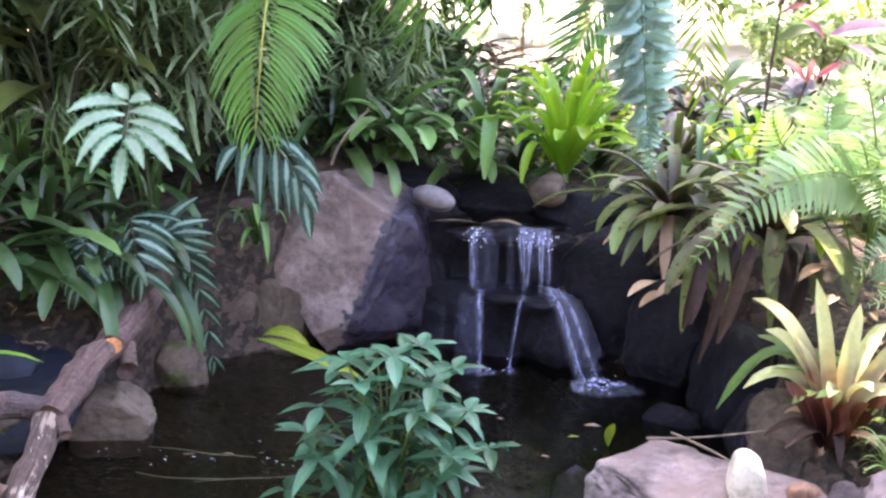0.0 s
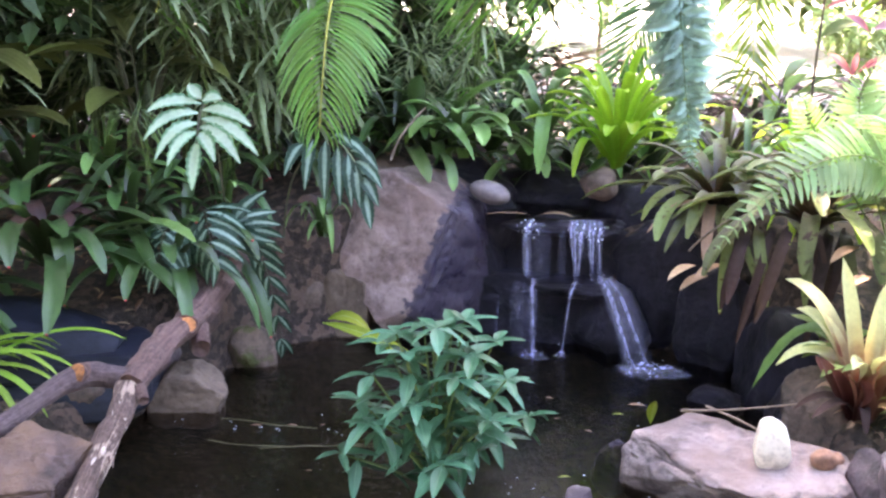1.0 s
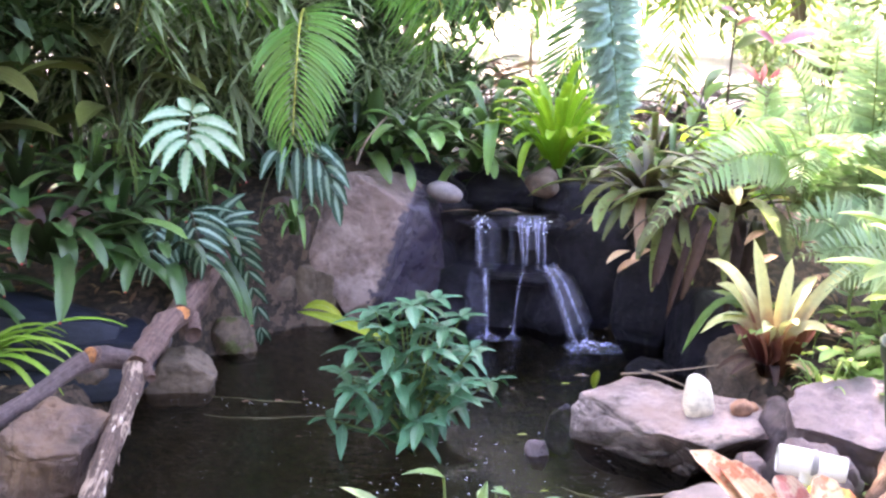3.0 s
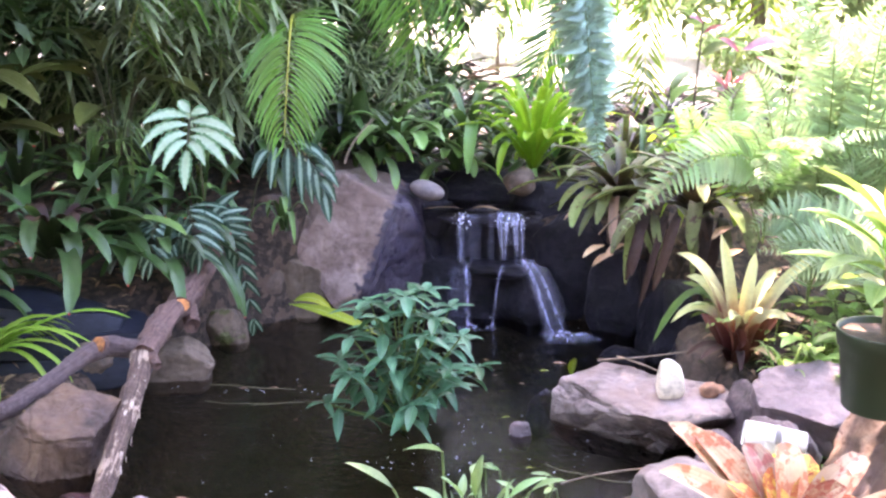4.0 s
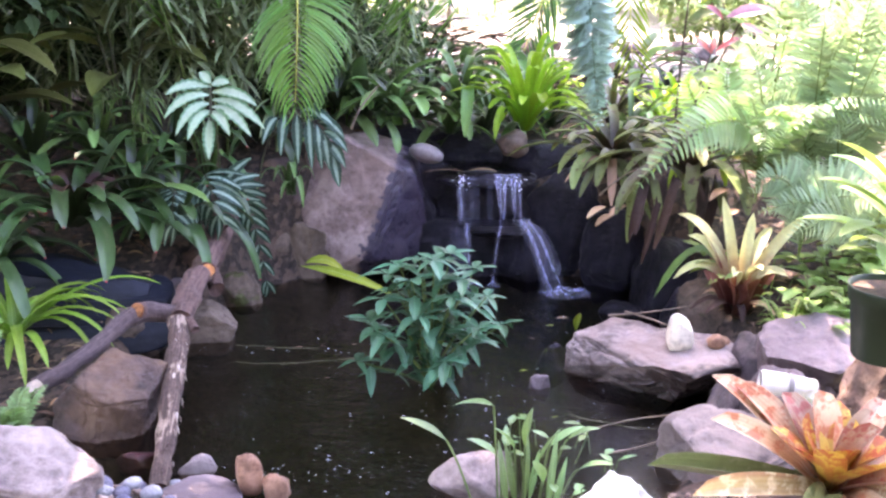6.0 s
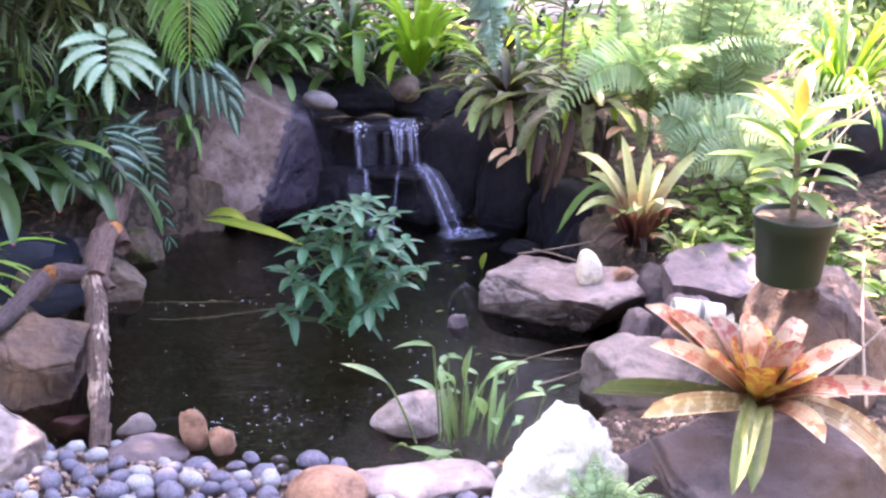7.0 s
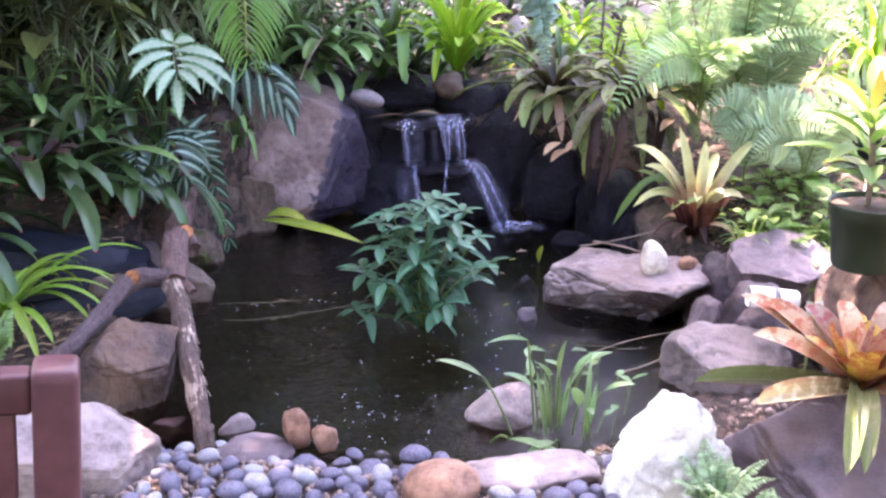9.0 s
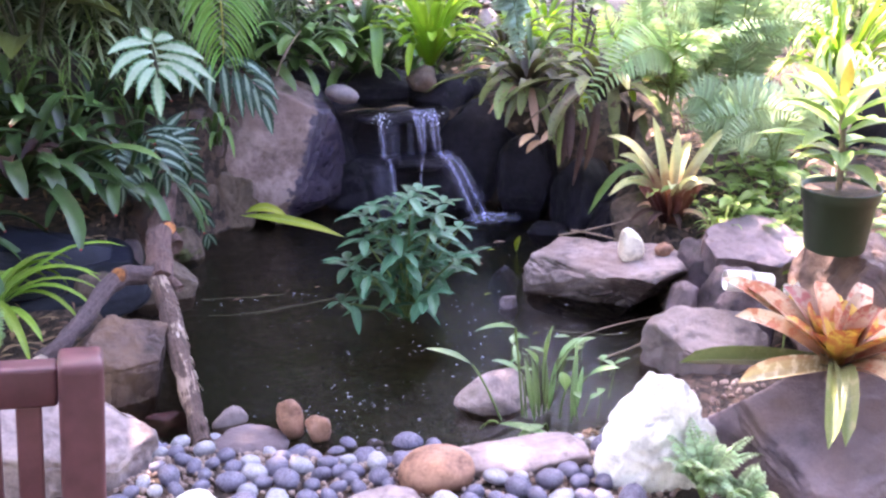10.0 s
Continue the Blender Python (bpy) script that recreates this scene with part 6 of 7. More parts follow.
fallen((-0.78, 0.43, 0.17), (-0.345, 0.25, 0.10), 0.042, "yellow_leaf", "long yellow-green fallen leaf hanging over the water", sag=0.05, up=(0, -0.8, 0.6))
fallen((-0.76, 0.44, 0.18), (-0.575, 0.37, 0.165), 0.042, "yellow_leaf", "short yellow-green leaf at the water's edge", sag=0.07, up=(0, -0.8, 0.6))
fallen((0.405, 0.165, 0.0), (0.415, 0.15, 0.085), 0.04, "yellow_leaf", "yellow leaf standing in the water")
fallen((-0.06, 0.96, 0.50), (0.08, 0.93, 0.505), 0.035, "pale_dead", "brown leaf caught on the lip of the waterfall")
fallen((-0.28, 0.90, 0.50), (-0.08, 0.90, 0.512), 0.012, "pale_dead", "thin dry leaf lying across the lip")
for i, (x, y, z) in enumerate(((0.52, 0.30, 0.50), (0.60, 0.25, 0.52), (0.56, 0.33, 0.46), (0.98, 0.16, 0.62), (1.0, 0.05, 0.56))):
    fallen((x, y, z), (x - 0.09, y - 0.06, z - 0.04), 0.05, "pale_dead", "pale curled dry leaf lying on bromeliad leaves")


def floating():
    rr = random.Random(9)
    spots = [(-0.72, -0.12), (-0.62, -0.1), (-0.5, -0.08), (-0.56, -0.42), (0.28, 0.2), (0.2, 0.05), (0.33, 0.3), (0.15, -0.3), (0.4, -0.05), (-0.83, -0.15), (0.05, 0.3), (0.24, -0.7), (0.1, 0.12), (0.5, 0.1)]
    for x, y in spots:
        a = rr.uniform(-0.5, 0.5)
        L = rr.uniform(0.02, 0.06)
        fallen((x, y, 0.006), (x + L * math.cos(a), y + L * math.sin(a), 0.007), L * 0.35, "pale_dead" if rr.random() < 0.6 else "yellow_leaf", "small pale leaf floating on the pond", name="floating_leaf", sag=0.003)


floating()


# small white solids in place of the glints on the rippled water
def flecks():
    rr = random.Random(23)
    bm = bmesh.new()
    for cx, cy, sx, sy, count in ((-0.42, -1.12, 0.07, 0.10, 26), (-0.10, -0.72, 0.10, 0.05, 12), (0.04, -0.40, 0.05, 0.10, 12), (-0.62, -1.10, 0.08, 0.05, 16), (-0.72, -0.14, 0.14, 0.015, 14)):
        for k in range(count):
            x, y = rr.gauss(cx, sx), rr.gauss(cy, sy)
            if shore_distance(x, y) > -0.02:
                continue
            r = rr.uniform(0.0007, 0.0018)
            bmesh.ops.create_icosphere(bm, subdivisions=1, radius=1.0, matrix=Matrix.LocRotScale((x, y, 0.002), Euler((0, 0, rr.uniform(-0.6, 0.6))), (r * rr.uniform(1.5, 5.0), r * rr.uniform(0.6, 1.2), r * 0.5)))
    for k in range(70):
        if k % 3 == 0:
            x, y = rr.gauss(-0.2, 0.22), rr.gauss(-0.62, 0.16)
        elif k % 3 == 1:
            x, y = rr.uniform(-0.85, 0.1), rr.gauss(-1.08, 0.10)
        else:
            x, y = rr.uniform(-0.9, 0.6), rr.uniform(-1.0, 0.62)
        if shore_distance(x, y) > -0.04:
            continue
        r = rr.uniform(0.0008, 0.0024)
        bmesh.ops.create_icosphere(bm, subdivisions=1, radius=1.0, matrix=Matrix.LocRotScale((x, y, 0.002), None, (r * rr.uniform(1, 3.5), r, r * 0.7)))
    tagged(new("foam_fleck", mesh_of(bm, "foam_fleck", M["droplet"])), "tiny white flecks standing in for glints on the pond", "bubbles", kind="stuff")


flecks()


def litter():
    rr = random.Random(19)
    bm = bmesh.new()
    for _ in range(2200):
        side = rr.random()
        if side < 0.5:
            x, y = rr.uniform(0.95, 2.3), rr.uniform(-2.2, 0.6)
        elif side < 0.72:
            x, y = rr.uniform(-2.3, -1.3), rr.uniform(-1.3, 0.7)
        else:
            x, y = rr.uniform(-1.2, 2.0), rr.uniform(1.2, 4.2)
        z = ground_height(x, y)
        a, L = rr.uniform(0, 6.28), rr.uniform(0.03, 0.09)
        p = V((x, y, z + 0.008))
        q = p + V((L * math.cos(a), L * math.sin(a), rr.uniform(-0.004, 0.03)))
        ribbon(bm, arc(p, p.lerp(q, 0.5) + V((0, 0, rr.uniform(0, 0.02))), q, 3), lance_widths(L * rr.uniform(0.12, 0.45), 3, 0.45), (0, 0, 1), 0.2)
    tagged(new("leaf_litter", mesh_of(bm, "leaf_litter", M["pale_dead"])), "scattered dry brown fallen leaves on the soil", "leaf litter", kind="stuff")


litter()


def twig(a, b, c, r, label="thin dry twig lying on the bank"):
    a, b, c = V(a), V(b), V(c)
    solid("twig", tube(bmesh.new(), [q - a for q in arc(a, b, c, 12)], [r * (1 - 0.5 * i / 12) for i in range(13)], 6, 0.2), M["twig"], a, label, "twig", "twigs")


twig((1.02, -1.62, 0.32), (1.3, -1.4, 0.36), (1.62, -1.15, 0.42), 0.006)
twig((1.2, -1.55, 0.20), (1.35, -1.2, 0.30), (1.5, -0.9, 0.45), 0.005)
twig((1.45, -0.55, 0.45), (1.62, -0.3, 0.72), (2.0, -0.1, 0.80), 0.007, "bent bare twig rising from the bank")
twig((1.62, -0.30, 0.66), (1.7, -0.35, 0.80), (1.95, -0.3, 0.86), 0.005, "bent bare twig rising from the bank")
twig((0.48, -0.20, 0.20), (0.62, -0.24, 0.225), (0.82, -0.15, 0.235), 0.004, "thin dry twig lying across the flat rock")
twig((0.55, -0.15, 0.20), (0.66, -0.30, 0.22), (0.72, -0.36, 0.20), 0.004, "thin dry twig lying across the flat rock")
twig((0.40, -0.95, 0.01), (0.55, -1.0, 0.06), (0.72, -0.98, 0.17), 0.004, "thin twig leaning from the water")
twig((0.35, -0.78, 0.0), (0.5, -0.72, 0.03), (0.66, -0.80, 0.08), 0.003, "thin twig leaning from the water")
twig((-0.58, 0.66, 0.74), (-0.55, 0.62, 0.84), (-0.46, 0.70, 0.93), 0.006, "grey bare twig on the boulder")
twig((0.50, 0.42, 0.52), (0.55, 0.3, 0.62), (0.62, 0.22, 0.68), 0.005, "dry stalk among the bromeliads")


def water_weed():
    rr = random.Random(47)
    for a, b, e in (((-0.92, -0.28, 0.004), (-0.62, -0.32, 0.008), (-0.36, -0.16, 0.006)), ((-0.74, -0.30, 0.004), (-0.55, -0.24, 0.008), (-0.34, -0.20, 0.005)), ((-0.95, -0.10, 0.004), (-0.8, -0.14, 0.007), (-0.62, -0.12, 0.004)), ((0.30, -0.66, 0.004), (0.42, -0.74, 0.007), (0.58, -0.76, 0.004))):
        solid("water_weed", tube(bmesh.new(), [q - V(a) + V((0, 0.02 * noise.noise(q * 9), 0)) for q in arc(a, b, e, 20)], [0.0014] * 21, 5, 0.3, rr.randint(0, 9)), M["pond_stem"], a, "thin strand of olive water weed floating on the pond", "water weed", "strands of water weed")


water_weed()


def weeds():
    rr = random.Random(61)
    mesh = unit_leaflet("weed", 0.5, 0.3, "leaf", 4, 0.06, 0.4, 0.15)
    for cx, cy, n, hi in ((1.30, -0.35, 60, 0.16), (1.55, -0.65, 70, 0.20), (1.45, -0.05, 60, 0.2), (1.75, -0.35, 70, 0.24), (1.25, -0.80, 30, 0.12), (1.05, -0.05, 40, 0.14), (1.9, -0.8, 60, 0.2), (1.35, -0.55, 60, 0.18), (1.6, 0.2, 50, 0.2), (1.27, -0.33, 70, 0.26), (1.38, -0.48, 60, 0.24), (1.42, -0.25, 60, 0.30)):
        z = ground_height(cx, cy)
        s = thing("weed", (cx, cy, z), "low bright green leafy weed on the bank", "weed", "weeds on the bank")
        for i in range(n):
            a, r = rr.uniform(0, 6.28), 0.20 * math.sqrt(rr.random())
            q = V((r * math.cos(a), r * math.sin(a), hi * rr.uniform(0.2, 1.0)))
            if i % 3 == 0:
                part("stem", tube(bmesh.new(), arc((q.x * 0.7, q.y * 0.7, -0.01), q * 0.7, q, 4), [0.002] * 5, 4), M["stem"], s)
            th, el = rr.uniform(0, 6.28), rr.uniform(-0.2, 0.6)
            d = V((math.cos(th) * math.cos(el), math.sin(th) * math.cos(el), math.sin(el)))
            zz = (V((0, 0, 1)) - d * d.z).normalized()
            k = rr.uniform(0.05, 0.13)
            part("leaf", mesh, None, s, m=Matrix.Translation(q) @ Matrix((d, zz.cross(d), zz)).transposed().to_4x4() @ Matrix.Diagonal((k, k, k, 1)))


weeds()


def small_ferns():
    rr = random.Random(71)
    green, grey = unit_leaflet("fern", 0.34, 0.2, n=3, wavy=0.1), unit_leaflet("grey_fern", 0.42, 0.3, n=3, wavy=0.25)
    for at, n, hi in (((0.37, -1.87, 0.04), 34, 0.17), ((0.44, -1.95, 0.03), 24, 0.12), ((-1.62, -1.30, 0.12), 22, 0.22), ((-1.55, -1.0, 0.14), 16, 0.2), ((-1.36, -1.19, 0.08), 20, 0.17)):
        leaf = grey if at[0] > 0 else green
        f = thing("small_fern", at, "pale grey-green curly fern against the coral rock" if at[0] > 0 else "small feathery green fern among the stones", "fern", "small ferns")
        for i in range(n):
            a = rr.uniform(0, 6.28)
            c = V(at)
            r = rr.uniform(0.05, 0.14)
            tip = c + V((r * math.cos(a), r * math.sin(a), hi * rr.uniform(0.5, 1.1)))
            frond(f, arc(c, c.lerp(tip, 0.4) + V((0, 0, hi * 0.6)), tip, 8), 15, 0.030 if at[0] > 0 else 0.040, leaf, "stem", lean=(0.25, 0.55), droop=0.1, profile=full, bare=0.25, radius=0.0016, split=False)


small_ferns()


def potted_plant():
    c = V((1.145, -1.10, 0.412))
    pot = thing("plant_pot", c, "dark green plastic nursery pot standing on a brown rock", "plant pot")
    bm = bmesh.new()
    prof = [(0.0, 0.0), (0.092, 0.0), (0.096, 0.006), (0.114, 0.165), (0.121, 0.167), (0.125, 0.205), (0.127, 0.21), (0.121, 0.21), (0.115, 0.175), (0.111, 0.165), (0.0, 0.165)]
    rings = []
    for r, z in prof:
        rings.append([bm.verts.new((max(r, 0.0005) * math.cos(6.28318 * k / 40), max(r, 0.0005) * math.sin(6.28318 * k / 40), z)) for k in range(40)])
    for a, b in zip(rings, rings[1:]):
        for k in range(40):
            bm.faces.new((a[k], a[(k + 1) % 40], b[(k + 1) % 40], b[k]))
    part("body", bm, M["pot"], pot)
    bm = bmesh.new()
    bmesh.ops.create_circle(bm, cap_ends=True, segments=32, radius=0.117, matrix=Matrix.Translation((0, 0, 0.195)))
    bmesh.ops.subdivide_edges(bm, edges=bm.edges[:], cuts=2)
    for v in bm.verts:
        v.co.z += 0.01 * noise.noise(v.co * 30)
    part("soil", bm, M["soil"], pot, "dry brown potting soil")
    d = V((1.135, -1.10, 0.605))
    s = thing("potted_shrub", d, "upright plant with whorled yellow-green leaves and an orange new leaf", "plant")
    stem = bez((0, 0, -0.02), (0.005, 0, 0.12), (-0.01, 0, 0.2), (-0.02, 0.01, 0.30), 10)
    part("stem", tube(bmesh.new(), stem, [0.010] * 11, 8, 0.1), M["twig"], s)
    rr = random.Random(91)
    for i in range(26):
        a, k = i * 2.39996, i / 26
        q = stem[0].lerp(stem[-1], 0.25 + 0.75 * k)
        L = rr.uniform(0.15, 0.20) if i < 9 else rr.uniform(0.20, 0.28)
        el = rr.uniform(-0.35, 0.15) if i < 9 else 0.05 + 0.75 * (k - 0.3) + rr.uniform(-0.12, 0.12)
        e = q + V((math.cos(a) * math.cos(el), math.sin(a) * math.cos(el), math.sin(el))) * L
        part("leaf", leaf_between(q, e, rr.uniform(0.055, 0.075), sag=0.045, n=8, peak=0.5), M["potted" if i % 3 else "weed"], s)
    part("new_leaf", leaf_between(stem[-1], stem[-1] + V((0.0, -0.02, 0.14)), 0.045, up=(0, -1, 0)), M["new_leaf"], s, "orange new leaf")


potted_plant()


def pond_light():
    c = V((0.915, -0.98, 0.265))
    p = thing("pond_light", c, "white plastic pond light with a grey collar", "pond light")
    ax = V((1.0, -0.12, -0.10)).normalized()

    def cyl(name, a, b, r0, r1, mat, label=""):
        bm = tube(bmesh.new(), [ax * a, ax * (a + 0.006), ax * (b - 0.006), ax * b], [r0 * 0.92, r0, r1, r1 * 0.92], 24)
        part(name, bm, M[mat], p, label)

    cyl("body", -0.08, 0.0, 0.036, 0.036, "pvc")
    cyl("collar", 0.0, 0.016, 0.039, 0.039, "pvc_grey", "grey collar")
    cyl("head", 0.016, 0.085, 0.034, 0.032, "pvc")
    rock("bank_rock", (0.93, -0.93, 0.08), (0.13, 0.11, 0.14), "dark_rock", "dark grey rock under the pond light", 101)


pond_light()


def flower():
    c = V((0.812, -1.43, 0.41))
    f = thing("flower", c, "small white flower with a yellow heart", "flower")
    for i in range(6):
        a = i * 1.047
        part("petal", leaf_between((0, 0, 0), (0.046 * math.cos(a), 0.02 * math.sin(a) - 0.02, 0.042 * math.sin(a)), 0.034, up=(0, -1, 0)), M["petal"], f)
    bm = bmesh.new()
    bmesh.ops.create_icosphere(bm, subdivisions=2, radius=0.013, matrix=Matrix.Translation((0, -0.02, 0)))
    part("heart", bm, M["petal_heart"], f)
    part("stem", tube(bmesh.new(), arc((0, 0.01, 0), (0.01, 0.02, -0.1), (0.02, 0.04, -0.30), 8), [0.003] * 9, 6), M["stem"], f)


flower()


# ---- the garden chair ----
def box(x0, x1, y0, y1, z0, z1, bevel=0.006):
    bm = bmesh.new()
    bmesh.ops.create_cube(bm, size=1.0, matrix=Matrix.LocRotScale(((x0 + x1) / 2, (y0 + y1) / 2, (z0 + z1) / 2), None, (x1 - x0, y1 - y0, z1 - z0)))
    bmesh.ops.bevel(bm, geom=bm.edges[:], offset=bevel, segments=3, affect="EDGES", profile=0.5)
    return bm


def garden_chair():
    c = thing("garden_chair", (-1.08, -2.50, 0.02), "maroon painted wooden garden chair with a slatted back", "chair")
    c.rotation_euler = (0, radians(5.5), radians(8))
    W = 0.58
    for x in (0, -W):
        bm = box(x - 0.034, x + 0.033, -0.045, 0.03, 0, 0.885, 0.010)
        for v in bm.verts:                       # the top is rounded over from front to back
            if v.co.z > 0.8:
                v.co.z -= 0.022 * min(1.0, abs(v.co.y + 0.0075) / 0.0375) ** 2
        part("post", bm, M["chair"], c)
    part("top_rail", box(-W + 0.033, -0.034, -0.028, 0.016, 0.795, 0.862, 0.008), M["chair"], c)
    part("lower_rail", box(-W + 0.033, -0.034, -0.025, 0.015, 0.47, 0.52), M["chair"], c)
    for k in range(8):
        x = -0.078 - k * 0.0605
        part("slat", box(x - 0.019, x + 0.019, -0.018, 0.006, 0.52, 0.795, 0.004), M["chair"], c)
    for k in range(5):
        part("seat_slat", box(-W, 0.0, -0.13 - k * 0.085, -0.055 - k * 0.085, 0.385, 0.408, 0.004), M["chair"], c)
    for x in (-W, 0):
        part("front_leg", box(x - 0.03, x + 0.03, -0.51, -0.46, 0, 0.385, 0.008), M["chair"], c)
        part("side_rail", box(x - 0.02, x + 0.02, -0.46, -0.045, 0.33, 0.385, 0.005), M["chair"], c)


garden_chair()


# ---- background planting ----
def cordyline():
    c = V((0.94, 1.15, 0.50))
    s = thing("cordyline", c, "cordyline with crimson and pink leaves on thin stems", "plant")
    for a, b, e in (((0.94, 1.15, 0.50), (0.93, 1.14, 0.9), (0.955, 1.13, 1.36)), ((1.0, 1.18, 0.50), (1.02, 1.16, 0.85), (1.075, 1.13, 1.06)), ((1.02, 1.2, 0.5), (1.08, 1.18, 0.95), (1.20, 1.14, 1.20))):
        part("stem", tube(bmesh.new(), [q - c for q in arc(a, b, e, 12)], [0.008 - 0.0003 * k for k in range(13)], 7, 0.1), M["trunk"], s)
    for a, e, w, m in (((1.075, 1.13, 1.06), (0.975, 1.10, 1.14), 0.034, "red_leaf"), ((1.075, 1.13, 1.05), (1.08, 1.08, 1.15), 0.026, "red_leaf"), ((1.09, 1.12, 1.07), (1.22, 1.05, 1.15), 0.03, "red_leaf"),
                       ((1.13, 1.13, 1.23), (1.34, 1.06, 1.27), 0.07, "pink_leaf"), ((1.12, 1.13, 1.22), (1.02, 1.08, 1.28), 0.036, "red_leaf"), ((1.2, 1.14, 1.2), (1.32, 1.1, 1.14), 0.034, "pink_leaf"),
                       ((0.955, 1.13, 1.34), (0.88, 1.06, 1.37), 0.030, "red_leaf"), ((0.955, 1.13, 1.30), (1.04, 1.05, 1.33), 0.028, "red_leaf"),
                       ((0.95, 1.13, 1.2), (1.06, 1.03, 1.25), 0.06, "lit_foliage"), ((1.0, 1.15, 0.95), (1.14, 1.05, 0.92), 0.06, "lit_foliage"), ((1.15, 1.15, 1.12), (1.3, 1.05, 1.02), 0.06, "lit_foliage")):
        part("leaf", leaf_between(V(a) - c, V(e) - c, w, up=(0, -0.8, 0.6), sag=0.02, peak=0.45), M[m], s)


cordyline()


def dry_frond(a, b, mat="dead_leaf"):
    c = V(a)
    f = thing("dry_palm_frond", c, "dry brown fallen palm frond on the ground", "palm frond", "dry palm fronds")
    leaf = unit_leaflet(mat, 0.07, 0.2, n=4, fold=0.25, peak=0.4)
    frond(f, arc(a, V(a).lerp(V(b), 0.5) + V((0, 0, 0.12)), b, 14), 20, 0.34, leaf, "twig", lean=(0.5, 1.0), droop=0.05, bare=0.1, radius=0.014, split=False, jitter=0.2)


dry_frond((-0.75, 3.3, 0.62), (0.25, 3.0, 0.72))
dry_frond((0.75, 3.9, 0.62), (0.0, 3.7, 0.75))
dry_frond((-0.2, 4.6, 0.60), (0.9, 4.3, 0.70))
dry_frond((1.3, 3.2, 0.60), (0.5, 2.9, 0.72))
dry_frond((0.3, 5.6, 0.60), (-0.7, 5.2, 0.70))
dry_frond((1.9, 5.0, 0.60), (1.0, 5.3, 0.70))
dry_frond((0.2, 2.5, 0.62), (0.75, 2.75, 0.80))
for x, tx, tz, m in ((-0.95, -0.30, 1.02, "dead_leaf"), (-0.80, -1.15, 1.06, "pale_dead"), (-0.60, -0.15, 0.98, "pale_dead"), (-0.70, -0.95, 1.12, "dead_leaf"), (-0.45, 0.10, 0.95, "dead_leaf")):
    dry_frond((x, 3.7, 0.60), (tx, 3.55, tz), m)
rr = random.Random(501)
for k in range(26):
    x, y = rr.uniform(-0.9, 2.2), rr.uniform(2.4, 7.5)
    q = rr.uniform(0.05, 0.15)
    rock("background_stone", (x, y, ground_height(x, y) + q * 0.3), (q * 1.3, q, q * 0.8), rr.choice(("grey_rock", "brown_rock", "olive_rock", "pale_rock")), "rough stone on the gravel of the clearing", 510 + k, sub=3, turn=rr.uniform(0, 180), group="stones of the clearing")
for k in range(9):
    x, y = rr.uniform(-0.8, 1.8), rr.uniform(2.2, 4.2)
    bromeliad((x, y, ground_height(x, y)), "dark low bromeliad at the edge of the clearing", "brom_dark" if k % 3 else "brom_olive", 13, 0.26, 0.05, 0.16, 0.10, 540 + k)


def bamboo(at, canes, hi, seed, label, mat="bamboo", leaves=60, size=0.17, rad=0.3, wide=0.12):
    rr = random.Random(seed)
    s = thing("bamboo", at, label, "bamboo", "bamboo canes")
    for i in range(canes):
        a, r = rr.uniform(0, 6.28), rad * math.sqrt(rr.random())
        foot = V((r * math.cos(a), r * math.sin(a), 0))
        top = foot + V((rr.uniform(-0.35, 0.35), rr.uniform(-0.45, 0.2), hi * rr.uniform(0.7, 1.1)))
        pts = arc(foot, foot.lerp(top, 0.5) + V((0, 0, hi * 0.2)), top, 12)
        cane = part("cane", tube(bmesh.new(), pts, [0.008 * (1 - 0.05 * k) for k in range(13)], 6), M["stem"], s)
        bm = bmesh.new()
        for _ in range(leaves):
            q = pts[rr.randint(3, 12)]
            d = V((rr.uniform(-1, 1), rr.uniform(-1, 0.8), rr.uniform(-0.7, 0.45))).normalized()
            q = q + d * rr.uniform(0.0, 0.12)
            L = size * rr.uniform(0.6, 1.3)
            e = q + d * L + V((0, 0, -0.25 * L))
            ribbon(bm, arc(q, q.lerp(e, 0.5) + V((0, 0, 0.15 * L)), e, 4), lance_widths(L * wide, 4, 0.35), (0, 0, 1), 0.15)
        ob = part("foliage", bm, M[mat], cane)
        ob["kind"] = "stuff"


bamboo((-1.25, 1.15, 0.5), 12, 1.3, 51, "dense grey-green bamboo behind the silver ferns", leaves=120)
bamboo((-1.9, 1.2, 0.5), 12, 1.5, 52, "dense dark bamboo at the back of the bank", leaves=120)
bamboo((-2.5, 0.6, 0.4), 10, 1.6, 53, "dense dark bamboo at the back of the bank", leaves=120)
bamboo((-0.55, 1.75, 0.55), 8, 0.7, 54, "thin dark bamboo behind the bromeliads", leaves=60, size=0.12)


def broad_plant(at, count, reach, width, rise, seed, mat, label):
    rr = random.Random(seed)
    s = thing("broad_leaved_plant", at, label, "plant", "broad-leaved plants")
    for i in range(count):
        a = i * 2.4 + rr.uniform(-0.3, 0.3)
        d = V((math.cos(a), math.sin(a), 0))
        b = d * reach * 0.3 + V((0, 0, rise * rr.uniform(0.5, 1)))
        part("stalk", tube(bmesh.new(), arc((0, 0, 0), b * 0.4 + V((0, 0, rise * 0.3)), b, 6), [0.005] * 7, 6), M["dark_stem"], s)
        part("leaf", leaf_between(b, b + d * reach + V((0, 0, rr.uniform(-0.15, 0.15))), width, sag=0.07, n=8), M[mat], s)


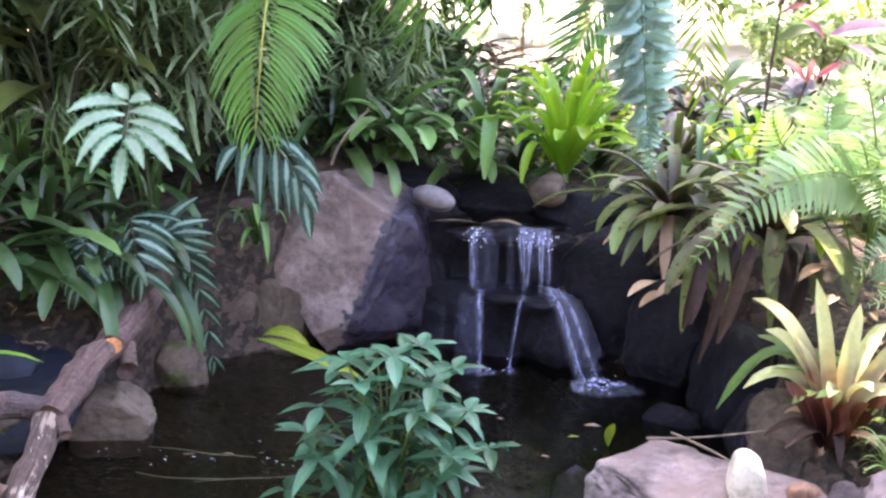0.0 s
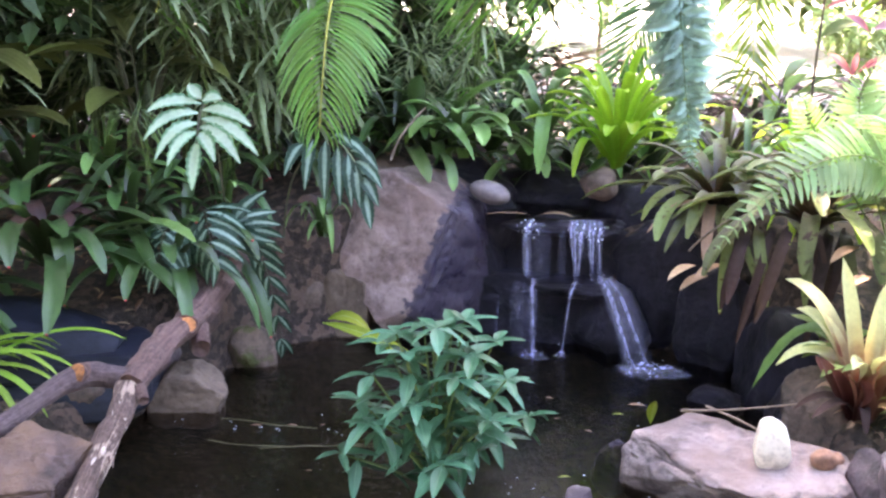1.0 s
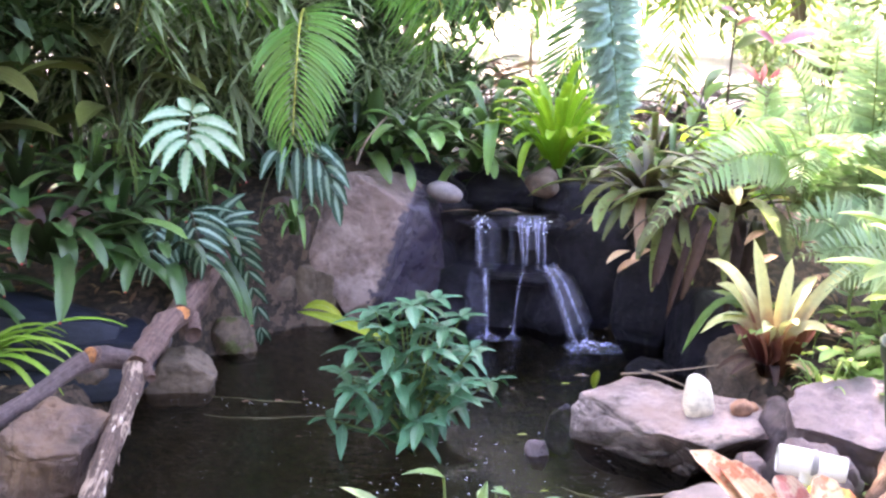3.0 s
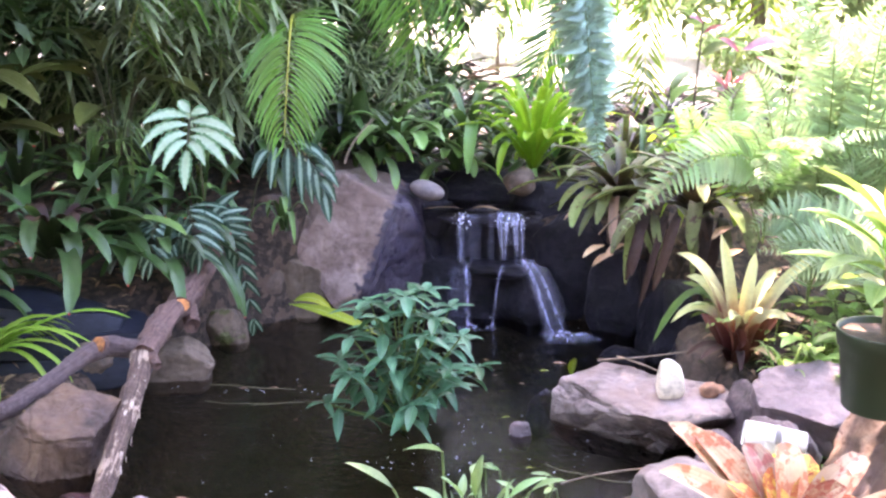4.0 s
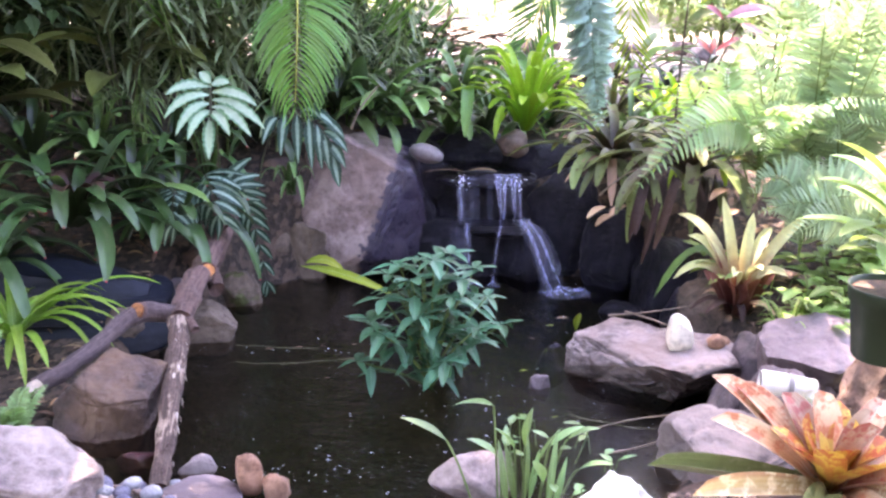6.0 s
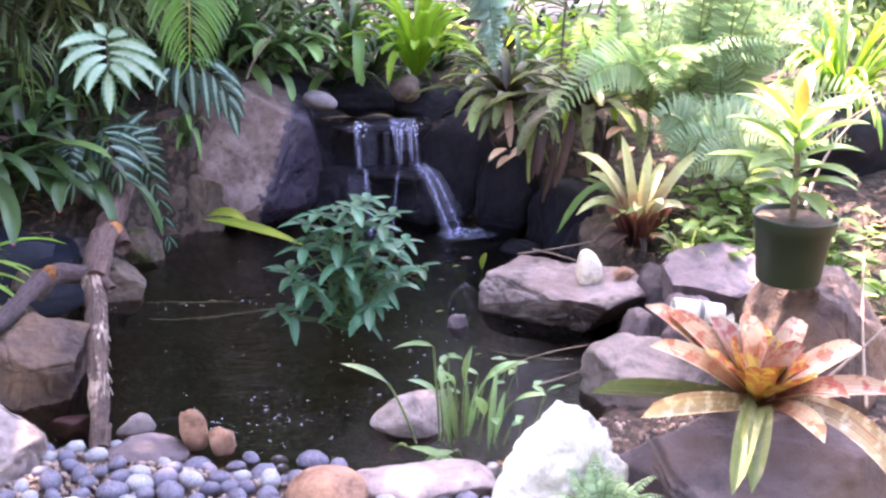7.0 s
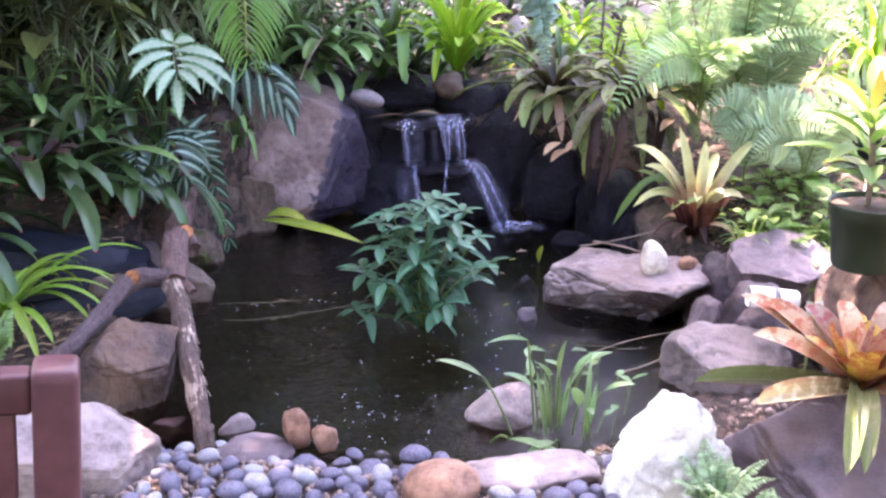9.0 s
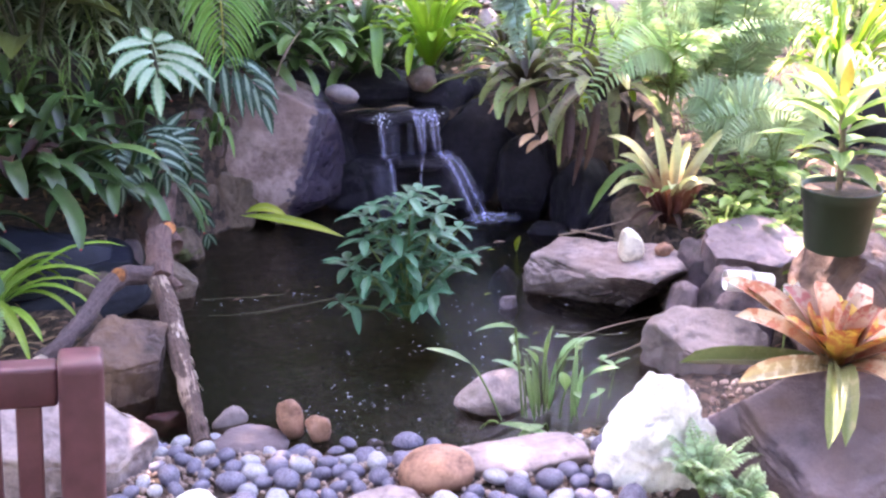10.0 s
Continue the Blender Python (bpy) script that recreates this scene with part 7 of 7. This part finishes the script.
broad_plant((-2.15, 0.35, 0.42), 14, 0.35, 0.16, 0.7, 55, "broad_olive", "olive broad-leaved plant in the shade")
broad_plant((-1.65, 0.85, 0.5), 10, 0.35, 0.15, 0.7, 56, "broad_olive", "olive broad-leaved plant in the shade")
broad_plant((-0.15, 2.2, 0.6), 10, 0.3, 0.08, 0.35, 57, "brom_mid", "green broad-leaved plant at the back")
broad_plant((0.15, 3.0, 0.6), 12, 0.35, 0.10, 0.3, 60, "brom_mid", "green broad-leaved plant at the back")
broad_plant((1.0, 2.9, 0.6), 14, 0.32, 0.08, 0.35, 63, "lit_foliage", "pale broad-leaved plant in the sun")
broad_plant((-0.4, 3.3, 0.6), 12, 0.35, 0.09, 0.4, 62, "brom_dark", "green broad-leaved plant at the back")
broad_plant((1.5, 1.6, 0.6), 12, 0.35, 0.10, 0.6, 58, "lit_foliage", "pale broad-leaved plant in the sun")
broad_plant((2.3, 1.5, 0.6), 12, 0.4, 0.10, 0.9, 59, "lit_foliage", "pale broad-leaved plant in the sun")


# places picked for sun: unseen crowns drop the leaves that would shade them
SUN_SPOTS = ((1.50, 0.20, 0.60), (1.35, 0.75, 0.40), (0.95, -0.02, 0.26), (0.24, 1.25, 0.20), (0.75, 2.1, 0.50), (0.4, 4.4, 0.9), (1.16, -1.05, 0.26), (1.45, -0.45, 0.30), (0.42, -1.72, 0.14), (1.9, 1.2, 0.6), (0.0, 11.0, 2.2))


def tree(at, hi, spread_r, crown_z, leaves, seed, label, mat="canopy", leaf=0.16, thick=0.12, clumps=26, flat=0.45, lean=(0, 0), gaps=()):
    rr = random.Random(seed)
    s = thing("tree", at, label, "tree", "garden trees")
    top = V((lean[0], lean[1], hi))
    trunk = bez((0, 0, -0.1), (0, 0, hi * 0.4), top * 0.7, top, 12)
    tr = part("trunk", tube(bmesh.new(), trunk, [thick * (1 - 0.06 * i) for i in range(13)], 12, 0.15), M["trunk"], s)
    centres = []
    for i in range(clumps):
        a, r = i * 2.4, spread_r * math.sqrt((i + 0.5) / clumps)
        c = V((lean[0] + r * math.cos(a), lean[1] + r * math.sin(a), crown_z + rr.uniform(-0.5, 0.5) * spread_r * flat))
        centres.append(c)
        if i % 3 == 0:
            part("limb", tube(bmesh.new(), arc(trunk[8], trunk[8].lerp(c, 0.5) + V((0, 0, 0.4)), c, 8), [thick * 0.4 * (1 - 0.1 * k) for k in range(9)], 7, 0.1), M["trunk"], tr)
    verts, faces, uvs = [], [], []
    for i in range(leaves):
        c = rr.choice(centres)
        q = c + V((rr.gauss(0, 1), rr.gauss(0, 1), rr.gauss(0, 0.6))) * spread_r * 0.17
        p = V(at) + q
        fall = p - sun_dir * ((p.z - 0.7) / sun_dir.z)          # where this leaf's shadow would fall
        if any((p - V(g)).length < r for g, r in gaps) or (rr.random() < 0.88 and any(math.hypot(fall.x - x, fall.y - y) < r for x, y, r in SUN_SPOTS)):
            continue
        d = V((rr.uniform(-1, 1), rr.uniform(-1, 1), rr.uniform(-0.8, 0.5))).normalized()
        side = d.cross(V((rr.uniform(-0.5, 0.5), rr.uniform(-0.5, 0.5), 1))).normalized()
        L = leaf * rr.uniform(0.6, 1.3)
        k = len(verts)
        w = L * 0.2
        verts += [q, q + d * L * 0.4 + side * w, q + d * L - V((0, 0, L * 0.15)), q + d * L * 0.4 - side * w]
        faces.append((k, k + 1, k + 2, k + 3))
    me = bpy.data.meshes.new("crown")
    me.from_pydata(verts, [], faces)
    uvl = me.uv_layers.new(name="UVMap")
    uvl.data.foreach_set("uv", [0.5, 0.0, 1.0, 0.4, 0.5, 1.0, 0.0, 0.4] * len(faces))
    me.materials.append(M[mat])
    ob = part("crown", me, None, s)
    ob["kind"] = "stuff"


# gap cut in unseen crowns so that the water mirrors a strip of sky
OPEN_SKY = tuple(((-0.48, 2.2 + 0.4 * k, 0.535 * (3.32 + 0.4 * k) + up), 0.34) for k in range(13) for up in (-0.1, 0.4))
# these two trees are added out of view to keep direct sun off
tree((-2.9, 1.9, 0.5), 4.2, 2.1, 4.2, 6500, 201, "tall tree with an unseen crown added to shade the pond", lean=(1.25, -0.35), leaf=0.22, clumps=34)
tree((-4.6, -1.2, 0.1), 4.6, 2.4, 4.8, 5000, 202, "tall unseen tree added to shade the left bank", lean=(0.8, 0.2), leaf=0.22, clumps=36)
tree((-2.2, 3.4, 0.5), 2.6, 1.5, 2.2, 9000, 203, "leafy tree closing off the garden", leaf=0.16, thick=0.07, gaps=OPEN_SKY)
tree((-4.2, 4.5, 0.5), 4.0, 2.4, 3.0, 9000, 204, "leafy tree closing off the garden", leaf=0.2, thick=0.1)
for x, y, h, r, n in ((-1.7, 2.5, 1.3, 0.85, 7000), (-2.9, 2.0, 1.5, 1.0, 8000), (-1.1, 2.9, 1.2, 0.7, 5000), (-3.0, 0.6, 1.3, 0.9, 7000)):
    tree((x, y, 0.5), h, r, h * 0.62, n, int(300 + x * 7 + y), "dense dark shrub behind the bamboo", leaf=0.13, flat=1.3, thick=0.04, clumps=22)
# three crowns added above the view to darken the water's reflections and the clearing
tree((-1.5, 3.9, 0.5), 3.0, 2.2, 3.2, 15000, 205, "leafy tree with an unseen crown added to darken the pond's reflections", leaf=0.18, thick=0.06, clumps=34, lean=(0.7, -0.2), gaps=OPEN_SKY + (((0.33, 3.9, 1.95), 0.35),))
tree((-1.3, 5.4, 0.5), 2.9, 1.7, 3.0, 4500, 206, "leafy tree with an unseen crown added to darken reflections and ground", leaf=0.2, thick=0.06, clumps=30, lean=(1.7, 0), gaps=OPEN_SKY + (((0.4, 5.4, 2.6), 0.4),))
tree((-3.2, 8.2, 0.5), 3.4, 2.3, 3.3, 3500, 207, "leafy tree with an unseen crown added to shade the clearing", leaf=0.22, thick=0.08, clumps=30, lean=(2.4, 0.2))
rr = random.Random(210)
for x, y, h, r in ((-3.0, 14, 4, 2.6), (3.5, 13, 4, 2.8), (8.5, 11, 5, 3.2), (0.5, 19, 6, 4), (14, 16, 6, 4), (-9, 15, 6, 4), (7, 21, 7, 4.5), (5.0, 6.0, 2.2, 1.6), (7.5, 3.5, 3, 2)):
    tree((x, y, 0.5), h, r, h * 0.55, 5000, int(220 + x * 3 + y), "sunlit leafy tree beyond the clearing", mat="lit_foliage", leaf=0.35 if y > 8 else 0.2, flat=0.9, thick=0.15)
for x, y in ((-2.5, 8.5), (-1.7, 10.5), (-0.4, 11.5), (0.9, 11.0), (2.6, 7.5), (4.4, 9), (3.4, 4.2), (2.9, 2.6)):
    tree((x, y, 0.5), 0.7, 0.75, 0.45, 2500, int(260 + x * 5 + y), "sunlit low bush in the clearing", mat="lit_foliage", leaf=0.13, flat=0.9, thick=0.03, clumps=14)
for x, y, h, r in ((-7, -6, 5, 3.2), (-2, -9, 5, 3.4), (5, -9, 5, 3.4), (8, -3, 4, 2.6), (-8, 1, 5, 3)):
    tree((x, y, 0.0), h, r, h * 0.6, 4000, int(280 + x * 5 - y), "garden tree behind the path", leaf=0.35, flat=0.9, thick=0.15)
# unseen trees added behind the camera; they block the low front skylight
for x, y, h, r in ((-3.5, -6.5, 5.5, 2.6), (0.8, -7.2, 6, 2.8), (4.5, -6.0, 5.5, 2.6)):
    tree((x, y, 0.0), h, r, h * 0.58, 6000, int(320 + x * 5 - y), "tall unseen tree added behind the camera to cut front light", leaf=0.3, flat=1.4, thick=0.15)
